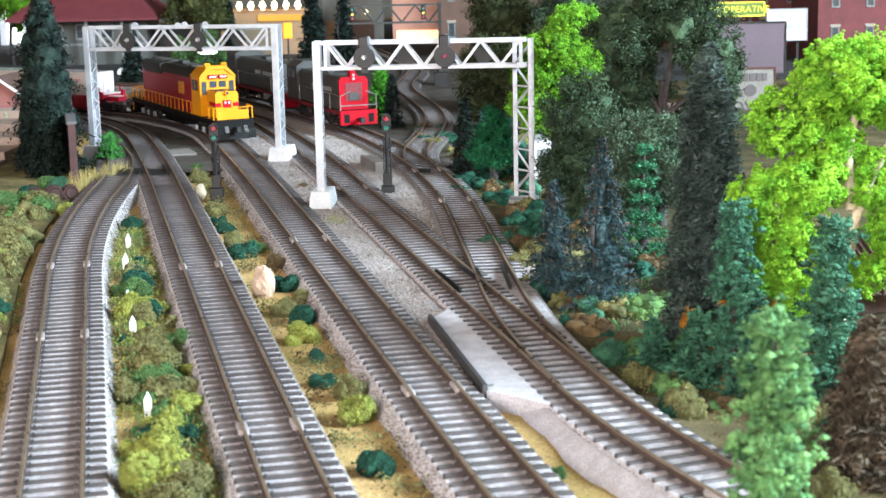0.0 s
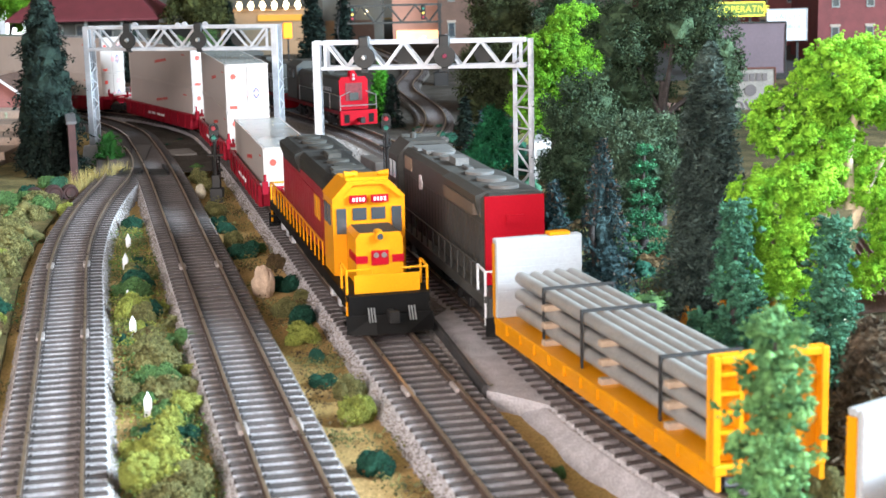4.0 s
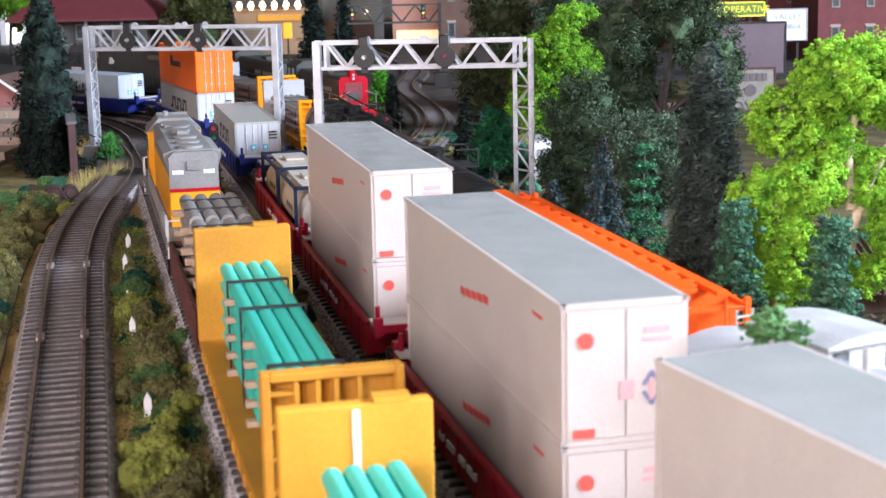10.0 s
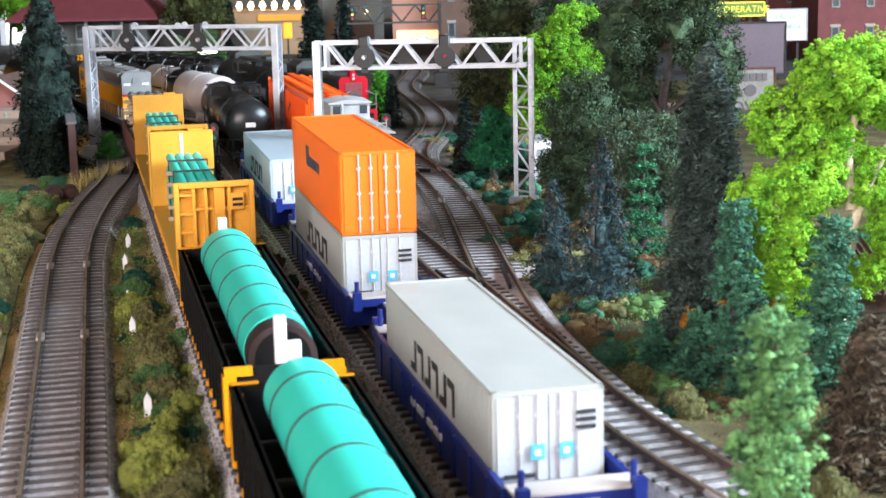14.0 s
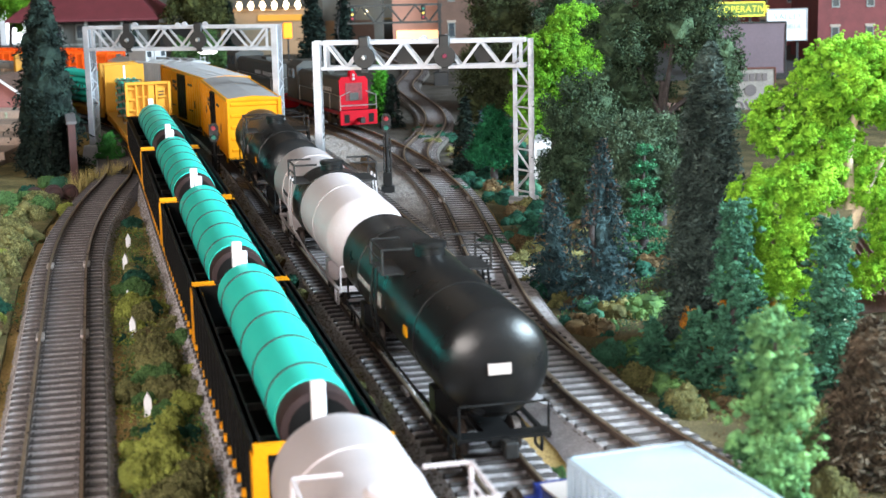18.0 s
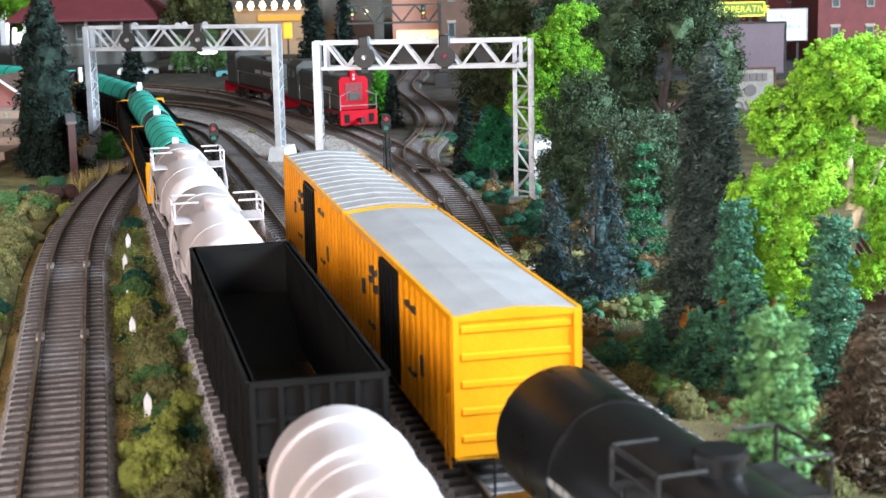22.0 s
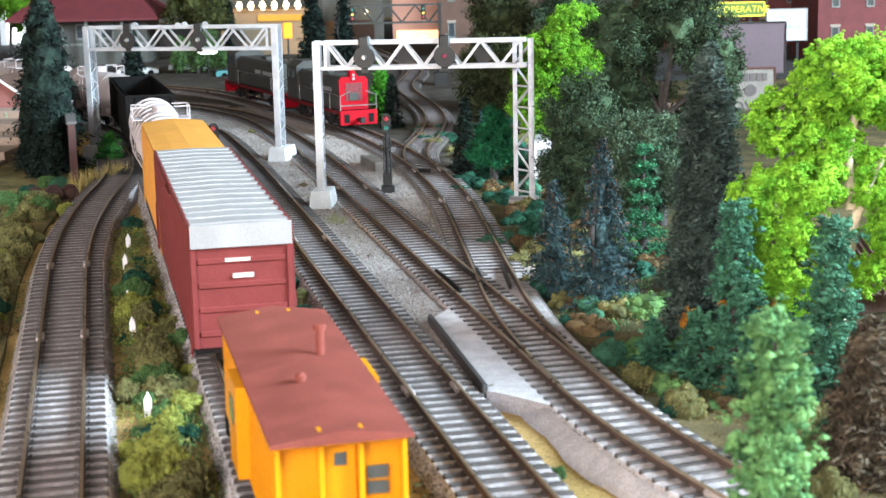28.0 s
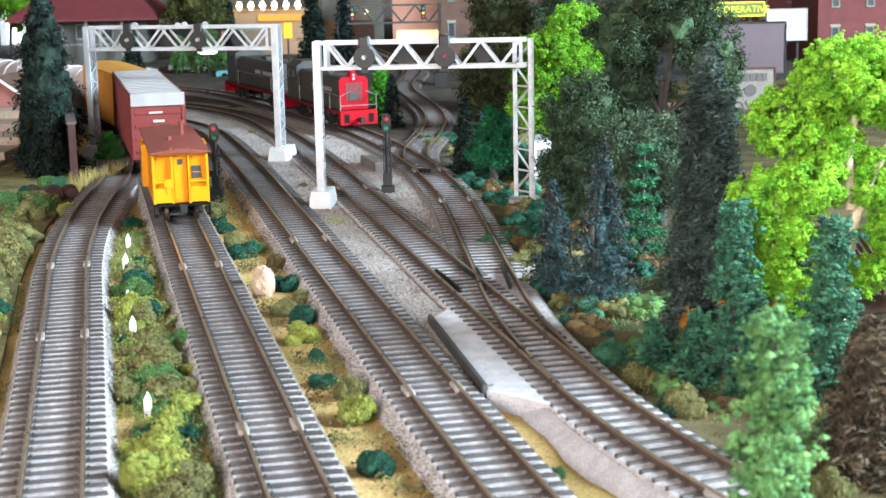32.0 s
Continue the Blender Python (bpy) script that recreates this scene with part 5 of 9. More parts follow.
        bar(sh, -hw - 0.0002, hw + 0.0002, Y(y1), Y(y1 + 0.0012), 0.0170, top - 0.0004)
        t = part("tail_panel", sh, tail, c, "bright panel on the hood end")
        sh = Shape()
        for z in (0.043,):
            bar(sh, -0.0035, 0.0035, Y(y1 + 0.0012), Y(y1 + 0.0022), z - 0.0016, z + 0.0016)
        part("rear_light", sh, tail, t)
        sh = Shape()
        bar(sh, -0.0036, 0.0036, Y(y1 + 0.0012), Y(y1 + 0.0014), 0.0330, 0.0350)
        pieces("number_bar", sh, M_WHITE, t)
    if tail is None and face > 0:
        sh = Shape()
        bar(sh, -hw - 0.0003, hw + 0.0003, Y(y1 - 0.001), Y(y1 + 0.0005), top - band - 0.0016, top - band)
        part("red_stripe", sh, P_SCARLET, c)
        sh = Shape()
        for x in (-0.0075, 0.0075):
            for k in range(4):
                bar(sh, x - 0.0028 + k * 0.0014, x - 0.0018 + k * 0.0014, Y(y1), Y(y1 + 0.0005), top - 0.0105, top - 0.0085)
        pieces("number_bar", sh, M_WHITE, c)
        sh = Shape()
        bar(sh, -0.0032, 0.0032, Y(y1), Y(y1 + 0.0010), top - 0.0085, top - 0.0040)
        part("rear_lamp_housing", sh, roof, c)
    # handrails
    for sgn in (-1, 1):
        sh = Shape()
        x = sgn * 0.0160
        d = 0.064
        while d < length - 0.022:
            sh.tube((x, Y(d), 0.0150), (x, Y(d), 0.0262), 0.0004, n=5)
            d += 0.0118
        sh.tube((x, Y(0.064), 0.0262), (x, Y(length - 0.022), 0.0262), 0.00042, n=5)
        part("handrail", sh, rails, c)
        for e, s in ((0.004, 1), (length - 0.004, -1)):
            sh = Shape()
            sh.pipe([(x, Y(e), 0.0045), (x, Y(e), 0.0255), (x, Y(e + s * 0.012), 0.0262), (x, Y(e + s * 0.012), 0.0160)], 0.00055, 5)
            sh.pipe([(sgn * 0.006, Y(e), 0.016), (sgn * 0.006, Y(e), 0.0255), (x, Y(e), 0.0255)], 0.00045, 5)
            part("grab_rail", sh, M_WHITE if face > 0 else rails, c)
    # sill stripe
    sh = Shape()
    for sgn in (-1, 1):
        bar(sh, sgn * 0.0164, sgn * 0.0169, Y(0.004), Y(length - 0.004), 0.0120, 0.0163)
    pieces("side_sill", sh, frame, c)
    # fuel tank and trucks
    sh = Shape().prism([(-0.0120, 0.0120), (-0.0135, 0.009), (-0.0120, 0.0040), (0.0120, 0.0040), (0.0135, 0.009), (0.0120, 0.0120)], -0.028, 0.028)
    part("fuel_tank", sh, P_FLAT_BLACK, c)
    wb, ax = (0.040, 3) if six else (0.028, 2)
    for y in (h - 0.043, -h + 0.043):
        b = bogie(c, y, wb, axles=ax)
        boxes = Shape()
        for i in range(ax):
            yy = -wb / 2 + wb * i / (ax - 1)
            for x in (-0.0122, 0.0122):
                boxes.box(x - 0.0012, x + 0.0012, yy - 0.0022, yy + 0.0022, 0.003, 0.0075, 0.0005)
        pieces("journal_box", boxes, M_SILVER if rails is P_YELLOW else M_DARKMETAL, b)
    couplers(c, h + 0.004)
    return c


VB, VC, VD = 0.133, -0.165, 0.160

# --- train on the middle main: towards the viewer ---
loco = diesel("red and yellow diesel locomotive with black roof", 0.252, P_RED, paint("sooty_black_roof", (0.030, 0.029, 0.027), 0.6, 0.25, (0.015, 0.014, 0.014), 40), P_YELLOW, P_YELLOW, P_FLAT_BLACK, P_YELLOW, P_FLAT_BLACK, fan_mat=paint("dusty_roof_gear", (0.075, 0.072, 0.066), 0.65, 0.25), marks=True, porch=0.028)
run(loco, path_c, 0.860 + 0.126, 0.080, VC)
M_CGLOSS = paint("pale_grey_roof_panel", (0.31, 0.32, 0.315), 0.18, 0.04)


def dressed_white(label):
    c = container(label, 0.163, 0.0330, P_WHITE, M_CGLOSS, None, corrugated=False, doors=False)
    h = 0.0815
    pieces("end_door", Shape().box(-0.0138, -0.0002, -h - 0.0003, -h + 0.0006, 0.0016, 0.0314).box(0.0002, 0.0138, -h - 0.0003, -h + 0.0006, 0.0016, 0.0314), P_WHITE, c)
    part("red_dot", Shape().lathe([(-h - 0.0006, 0.0001), (-h - 0.0006, 0.0019), (-h - 0.0002, 0.0019)], 20, "y", (-0.0095, 0, 0.0245)), P_PINK, c, "round red spot")
    sh = Shape()
    for x, z, a, b in ((0.0075, 0.0262, 0.006, 0.0014), (0.0075, 0.0240, 0.0068, 0.0010), (0.0002, 0.0125, 0.0035, 0.0045), (0.0062, 0.0122, 0.0012, 0.005)):
        sh.box(x - a / 2, x + a / 2, -h - 0.0005, -h - 0.0002, z - b / 2, z + b / 2)
    pieces("door_marking", sh, paint("faded_pink_mark", (0.62, 0.32, 0.34), 0.5), c)
    sh = Shape()
    for sgn in (-1, 1):
        for k in range(5):
            y = -0.018 + k * 0.006
            bar(sh, sgn * 0.0146, sgn * 0.01475, y, y + 0.005, 0.0190 - 0.0007 * k, 0.0212 - 0.0007 * k)
        bar(sh, sgn * 0.0146, sgn * 0.01475, -0.066, -0.058, 0.0260, 0.0268)
    dia = Shape()
    for sx in (-1, 1):
        for sz in (-1, 1):
            dia.add([(0.0062 + sx * 0.0002, -h - 0.0005, 0.0125 + sz * 0.0042), (0.0062 + sx * 0.0024, -h - 0.0005, 0.0125 + sz * 0.0008), (0.0062 + sx * 0.0016, -h - 0.0005, 0.0125 + sz * 0.0006), (0.0062, -h - 0.0005, 0.0125 + sz * 0.0028)] + [(0.0062 + sx * 0.0002, -h - 0.0002, 0.0125 + sz * 0.0042), (0.0062 + sx * 0.0024, -h - 0.0002, 0.0125 + sz * 0.0008), (0.0062 + sx * 0.0016, -h - 0.0002, 0.0125 + sz * 0.0006), (0.0062, -h - 0.0002, 0.0125 + sz * 0.0028)], [(0, 1, 2, 3), (7, 6, 5, 4), (0, 4, 5, 1), (1, 5, 6, 2), (2, 6, 7, 3), (3, 7, 4, 0)])
    part("diamond_mark", dia, paint("faded_navy_mark", (0.16, 0.18, 0.30), 0.5), c)
    part("placard", Shape().box(-0.0125, -0.0075, -h - 0.0006, -h - 0.0002, 0.0020, 0.0040), P_PINK, c)
    pieces("side_marking", sh, paint("side_red_mark", (0.55, 0.07, 0.06), 0.5), c)
    sh = Shape()
    for sgn in (-1, 1):
        bar(sh, sgn * 0.0149, sgn * 0.0153, -h, h, 0.0318, 0.0330)
        bar(sh, sgn * 0.0149, sgn * 0.0153, -h, h, 0.0, 0.0012)
    pieces("edge_rail", sh, P_WHITE, c)
    return c


RED_FRONTS = (1.172, 1.383, 1.593, 1.815, 2.018)
for i, s in enumerate(RED_FRONTS):
    mid = s + 0.0785 if i < 4 else s + 0.071
    u = well_unit(P_RED)
    run(u, path_c, mid, 0.100, VC)
    if i < 4:
        a = dressed_white("white long container in a well car")
        a["lift"], a["side"] = 0.0036, 0.0022
        run(a, path_c, mid, 0.100, VC)
        if i:
            a = dressed_white("white long container stacked on another")
            a["lift"], a["side"] = 0.0368, 0.0022
            run(a, path_c, mid, 0.100, VC)
    else:
        for e in (-0.0356, 0.0356):
            a = tank_container("cream tank container in a dark blue frame")
            a["lift"] = 0.0046
            a["along"] = e
            run(a, path_c, mid, 0.100, VC)


def end_marks(c, height):
    h = 0.07
    for x in (-0.0032, 0.0045):
        p = part("blue_panel", Shape().box(x - 0.0018, x + 0.0018, -h - 0.0012, -h - 0.0003, height * 0.44, height * 0.44 + 0.0040), paint("sky_blue_mark", (0.10, 0.42, 0.60), 0.5), c, "square sky blue marking panel")
        part("panel_star", Shape().box(x - 0.0008, x + 0.0008, -h - 0.0014, -h - 0.0012, height * 0.44 + 0.0012, height * 0.44 + 0.0028), M_WHITE, p)
    sh = Shape()
    for k in range(3):
        sh.box(0.0072, 0.0125, -h - 0.0010, -h - 0.0004, height * 0.78 - k * 0.0020, height * 0.78 + 0.0010 - k * 0.0020)
        sh.box(-0.0120, -0.0040, -h - 0.0010, -h - 0.0004, height * 0.30 - k * 0.0022, height * 0.30 + 0.0010 - k * 0.0022)
    for x in (-0.0105, -0.0085, -0.0066, 0.0005, 0.0024, 0.0080, 0.0098, 0.0116):
        sh.box(x - 0.0006, x + 0.0006, -h - 0.0010, -h - 0.0004, height * 0.13, height * 0.13 + 0.0030)
    pieces("door_marking", sh, P_STRAP, c)


def side_letters(c, height, material, n=6):
    sh = Shape()
    for sgn in (-1, 1):
        for k in range(n):
            y = -0.030 + k * 0.0100
            bar(sh, sgn * 0.0153, sgn * 0.01556, y, y + 0.0024, height * 0.44, height * 0.74)
            bar(sh, sgn * 0.0153, sgn * 0.01556, y + 0.0024, y + 0.0078, height * (0.44 if k % 2 else 0.67), height * (0.51 if k % 2 else 0.74))
    pieces("side_marking", sh, material, c)


BLUE_FRONTS = (2.298, 2.527, 2.766)
for i, s in enumerate(BLUE_FRONTS):
    mid = s + 0.070
    run(well_unit(P_BLUE, 0.232), path_c, mid, 0.100, VC)
    body = (P_CGREY, P_CGREY, P_CBLUE)[i]
    a = container(("light grey corrugated container in a blue well car", "light grey container under an orange one", "pale blue corrugated container in a blue well car")[i], 0.140, 0.0330, body, end=paint("pale_door_paint", (0.44, 0.455, 0.50), 0.45))
    end_marks(a, 0.0330)
    side_letters(a, 0.033, P_STRAP)
    a["lift"] = 0.0036
    run(a, path_c, mid, 0.100, VC)
    if i == 1:
        a = container("orange corrugated container stacked on a grey one", 0.140, 0.0330, P_ORANGE)
        sh = Shape()
        for sgn in (-1, 1):
            bar(sh, sgn * 0.0153, sgn * 0.01556, 0.014, 0.022, 0.0165, 0.0255)
            for k in range(5):
                bar(sh, sgn * 0.0153, sgn * 0.01556, 0.008 - k * 0.006, 0.012 - k * 0.006, 0.017, 0.0215)
        pieces("side_marking", sh, paint("navy_mark", (0.03, 0.03, 0.08), 0.5), a)
        a["lift"] = 0.0370
        run(a, path_c, mid, 0.100, VC)

run(tank_car("glossy black tank car with a centre platform", 0.180, 0.0167, 0.0300, P_CAR_BLACK), path_c, 3.094, 0.06, VC)
run(tank_car("white tank car with a black centre band", 0.188, 0.0172, 0.0300, P_TANKWHITE, band=P_CAR_BLACK), path_c, 3.305, 0.06, VC)
run(tank_car("glossy black tank car with a centre platform", 0.180, 0.0167, 0.0300, P_CAR_BLACK), path_c, 3.520, 0.06, VC)
run(box_car("yellow ribbed box car with a smooth white roof", 0.174, 0.0490, P_YELLOW, P_ROOF, True, P_FLAT_BLACK, 0, width=0.0180, marks=P_STRAP), path_c, 3.737, 0.057, VC)
run(box_car("yellow ribbed box car with a ridged white roof", 0.174, 0.0490, P_YELLOW, P_ROOF, True, P_FLAT_BLACK, 13, width=0.0180, marks=P_STRAP), path_c, 3.918, 0.057, VC)

for ob, path, *rest in MOVERS:
    if ob.name.startswith(("box_car", "well_car")):
        ob["side"] = 0.0012

# --- train on the inner main: away from the viewer ---
loco = diesel("grey and yellow diesel locomotive with a grey roof", 0.246, P_ARMOUR, P_LIGHT_GREY, P_ARMOUR, P_ARMOUR, P_LIGHT_GREY, P_LIGHT_GREY, P_LIGHT_GREY, band=0.0175, face=1, porch=0.041)
run(loco, path_b, -0.881, 0.080, VB)
c, l = short_pipe_car(0.140)
for o in (c, l):
    run(o, path_b, -1.105, 0.045, VB)
for s, body, plate, stripe, op in ((-1.282, P_WEATHERED, P_WEATHERED, False, True), (-1.507, P_MUSTARD, P_MUSTARD, True, False)):
    c, l = flat_car("weathered mustard bulkhead flat car with pipes" if body is P_WEATHERED else "yellow bulkhead flat car with pipes", 0.2, body, plate, 0.0535, P_TEAL, (4, 5, "teal"), stripe=stripe, frame_open=op)
    for o in (c, l):
        run(o, path_b, s, 0.07, VB)
for s in (-1.7275, -1.9345, -2.138, -2.3325):
    c, l = gondola("black gondola car with yellow corners", 0.190)
    for o in (c, l):
        run(o, path_b, s, 0.065, VB)
for s in (-2.515, -2.680):
    run(tank_car("white tank car with railed centre platform", 0.142, 0.0160, 0.0285, P_TANKWHITE), path_b, s, 0.045, VB)
run(open_hopper(0.182), path_b, -2.863, 0.06, VB)
run(tank_car("white ribbed tank car with a dome platform", 0.215, 0.0165, 0.0290, P_TANKWHITE, ribs=9), path_b, -3.080, 0.08, VB)
run(box_car("orange tan box car with a plain roof", 0.172, 0.0510, P_TAN, P_TAN, True, None, 0, width=0.0172), path_b, -3.288, 0.06, VB)
run(box_car("oxide red high box car with a white ridged roof", 0.222, 0.0530, P_BOXRED, P_ROOF, True, P_BOXRED, 17, width=0.0178), path_b, -3.463, 0.080, VB)
run(caboose("yellow bay-window caboose with a red roof", P_YELLOW, paint("caboose_red_roof", (0.21, 0.052, 0.040), 0.65, 0.12), 0.118, False), path_b, -3.722, 0.04, VB)

# --- train on the outer main: away from the viewer ---
P_SCREEN = paint("tan_screen", (0.30, 0.22, 0.16), 0.7, 0.1)
P_SCREENBROWN = paint("brown_screen", (0.13, 0.10, 0.08), 0.7, 0.1)
loco = diesel("dark grey diesel locomotive with a red tail", 0.244, P_GREY, P_GREY, P_GREY, P_GREY, P_GREY, P_GREY, P_GREY, tail=P_SCARLET, fan_mat=paint("sooty_grey", (0.16, 0.16, 0.16), 0.5, 0.15), face=1)
run(loco, path_d, -0.326, 0.08, VD)
for s in (-0.556, -0.782):
    c, l = flat_car("yellow bulkhead flat car with a pale grey end plate", 0.182, P_YELLOW, P_PLATE, 0.0430, P_PIPE, (5, 3, "grey steel"))
    for o in (c, l):
        run(o, path_d, s, 0.06, VD)
run(tank_car("black ribbed tank car with top walkways", 0.205, 0.0170, 0.0300, P_CAR_BLACK, ribs=7, walk_top=True), path_d, -1.005, 0.075, VD)
run(tank_car("glossy black tank car with railed platform", 0.215, 0.0180, 0.0310, P_CAR_BLACK), path_d, -1.240, 0.08, VD)
run(covered_hopper(0.205), path_d, -1.466, 0.07, VD)
run(caboose("silver white cupola caboose", P_CABOOSE, P_CABOOSE, 0.100, True), path_d, -1.640, 0.034, VD)




# ---- trackside structures ----
M_BRIDGE = mat("bridge_aluminium_paint", (0.50, 0.50, 0.535), 0.42, 0.25, 0.10, 120, 0.1, 900)
M_FOOTING = mat("white_concrete", (0.60, 0.59, 0.60), 0.8, 0, 0.10, 90, 0.3, 1200)
M_LENS_R = glow("red_signal_lens", (0.40, 0.03, 0.05), 0.12)
M_LENS_G = glow("green_signal_lens", (0.02, 0.22, 0.17), 0.12)
M_RUBY = mat("dull_ruby_lens", (0.20, 0.03, 0.06), 0.2)


def gantry(label, left, right, top, deep, discs, splay=0.0):
    """A white lattice signal bridge from left to right foot."""
    a, b = Vector(left), Vector(right)
    w = (b - a).length
    ang = math.atan2(b.y - a.y, b.x - a.x)
    g = thing("signal_bridge", label, "signal bridge", Matrix.Translation((a.x, a.y, 0)) @ Matrix.Rotation(ang, 4, "Z"), "signal bridges over the tracks")
    d = 0.0062
    foot = -0.0005
    for x in (0, w):
        s = 1 if x == 0 else -1
        if splay and x:
            leg = part("leg", Shape().box(x - 0.0014, x + 0.0020, -d, -d + 0.0012, foot, top, 0.0002).box(x + 0.0008, x + 0.0020, -d, -d + 0.0030, foot, top).box(x - splay - 0.0012, x - splay + 0.0014, d - 0.0012, d, foot, top, 0.0002), M_BRIDGE, g, "dull aluminium lattice leg")
            lace = Shape()
            for i in range(7):
                z0, z1 = foot + 0.004 + 0.0125 * i, foot + 0.004 + 0.0125 * (i + 1)
                lace.tube((x, -d, z0), (x - splay, d, z0), 0.0007, n=4)
                p, q = ((x, -d), (x - splay, d)) if i % 2 else ((x - splay, d), (x, -d))
                lace.tube((*p, z0), (*q, z1), 0.0008, n=4)
            part("lacing", lace, M_SILVER, leg)
            part("footing", Shape().box(x - splay - 0.004, x + 0.004, -d - 0.003, d + 0.003, GROUND - 0.002, foot, 0.0004), M_CONCRETE, g, "low concrete footing")
            continue
        leg = part("leg", Shape().box(x - 0.0023, x + 0.0023, -d - 0.0004, -d + 0.0009, foot + 0.006, top, 0.0002).box(x - 0.0023, x - 0.0014, -d, -d + 0.0032, foot + 0.006, top).box(x - 0.0016, x + 0.0016, d - 0.0012, d, foot + 0.004, top).box(x - 0.0023, x - 0.0014, d - 0.003, d, foot + 0.004, top), M_BRIDGE, g)
        lace = Shape()
        n = 9
        for i in range(n):
            z0 = foot + 0.008 + (top - 0.03) * i / n
            z1 = foot + 0.008 + (top - 0.03) * (i + 1) / n
            y0, y1 = (-d, d) if i % 2 else (d, -d)
            lace.tube((x - 0.0019, y0, z0), (x - 0.0019, y1, z1), 0.0006, n=4)
            lace.tube((x + 0.0012, y0, z0), (x + 0.0012, y1, z1), 0.0005, n=4)
        part("lacing", lace, M_SILVER, leg)
        base = Shape()
        v0 = [(x - 0.0075, -d - 0.006), (x + 0.0075, -d - 0.006), (x + 0.0075, d + 0.010), (x - 0.0075, d + 0.010)]
        v1 = [(x - 0.0055, -d - 0.0035), (x + 0.0055, -d - 0.0035), (x + 0.0055, d + 0.008), (x - 0.0055, d + 0.008)]
        base.add([(p, q, GROUND - 0.002) for p, q in v0] + [(p, q, foot + 0.006) for p, q in v1], [(0, 1, 5, 4), (1, 2, 6, 5), (2, 3, 7, 6), (3, 0, 4, 7), (4, 5, 6, 7), (3, 2, 1, 0)])
        part("footing", base, M_FOOTING, g, "pale concrete footing block")
    for y in (-d, d):
        z0, z1 = top - deep, top
        t = 0.0011
        truss = Shape().box(0.0023, w - 0.0023, y - 0.0006, y + 0.0006, z1 - 2 * t, z1, 0.0002).box(0.0023, w - 0.0023, y - 0.0006, y + 0.0006, z0, z0 + 2 * t, 0.0002)
        for x in (0.0055, w - 0.0055):
            truss.box(x - 0.0009, x + 0.0009, y - 0.0005, y + 0.0005, z0, z1)
        beam = part("truss", truss, M_BRIDGE, g)
        n = 10
        for i in range(n):
            x0, x1 = 0.006 + (w - 0.012) * i / n, 0.006 + (w - 0.012) * (i + 1) / n
            za, zb = (z1 - t, z0 + t) if i % 2 == 0 else (z0 + t, z1 - t)
            br = Shape()
            dx, dz = x1 - x0, zb - za
            k = 0.00078 / math.hypot(dx, dz)
            nx, nz = -dz * k, dx * k
            v = [(x0 + nx, y - 0.0004, za + nz), (x1 + nx, y - 0.0004, zb + nz), (x1 - nx, y - 0.0004, zb - nz), (x0 - nx, y - 0.0004, za - nz)]
            v += [(p, q + 0.0008, r) for p, q, r in v]
            br.add(v, [(0, 1, 2, 3), (7, 6, 5, 4), (0, 4, 5, 1), (1, 5, 6, 2), (2, 6, 7, 3), (3, 7, 4, 0)])
            part("brace", br, M_BRIDGE, beam)
        gus = Shape()
        for x, z in ((w * 0.5, z1), (discs[0][0], z1), (discs[1][0], z1)):
            gus.lathe([(y - 0.0008, 0.0023), (y + 0.0008, 0.0023)], 14, "y", (x, 0, z))
        pieces("gusset", gus, M_BRIDGE, beam)
    cross = Shape()
    for i in range(9):
        x = 0.008 + (w - 0.016) * i / 8
        cross.box(x - 0.0005, x + 0.0005, -d, d, top - 0.0016, top - 0.0006)
    pieces("cross_tie", cross, M_BRIDGE, g)
    zc = top - deep * 0.5
    for x, lens in discs:
        tgt = part("target_disc", Shape().lathe([(-d - 0.0030, 0.0062), (-d - 0.0026, 0.0064), (-d - 0.0016, 0.0064), (-d - 0.0012, 0.006)], 28, "y", (x, 0, zc - 0.001)).box(x - 0.0032, x + 0.0032, -d - 0.0028, -d - 0.0014, zc, zc + 0.0115, 0.0008).box(x - 0.002, x + 0.002, -d - 0.0012, -d + 0.002, zc - 0.010, zc + 0.010), M_BLACK, g, "round black signal target", smooth=40)
        part("signal_lamp", Shape().lathe([(-d - 0.0050, 0.0011), (-d - 0.0030, 0.0016)], 14, "y", (x, 0, zc - 0.001)), lens, tgt)
    for x in (w * 0.41, w * 0.78):
        part("rear_disc", Shape().lathe([(d + 0.0010, 0.0060), (d + 0.0022, 0.0060)], 8, "y", (x, 0, zc - 0.001)), M_BLACK, g, "dark back of a signal target")
    return g


gantry("white lattice signal bridge on concrete footings", (-0.2612, 1.186), (-0.1173, 1.150), 0.0944, 0.0182, ((0.0345, M_STEEL), (0.0905, M_STEEL)))
gantry("white lattice signal bridge on concrete footings", (-0.0717, 0.935), (0.0536, 0.925), 0.0943, 0.0170, ((0.0287, M_STEEL), (0.0759, M_RUBY)), 0.0095)


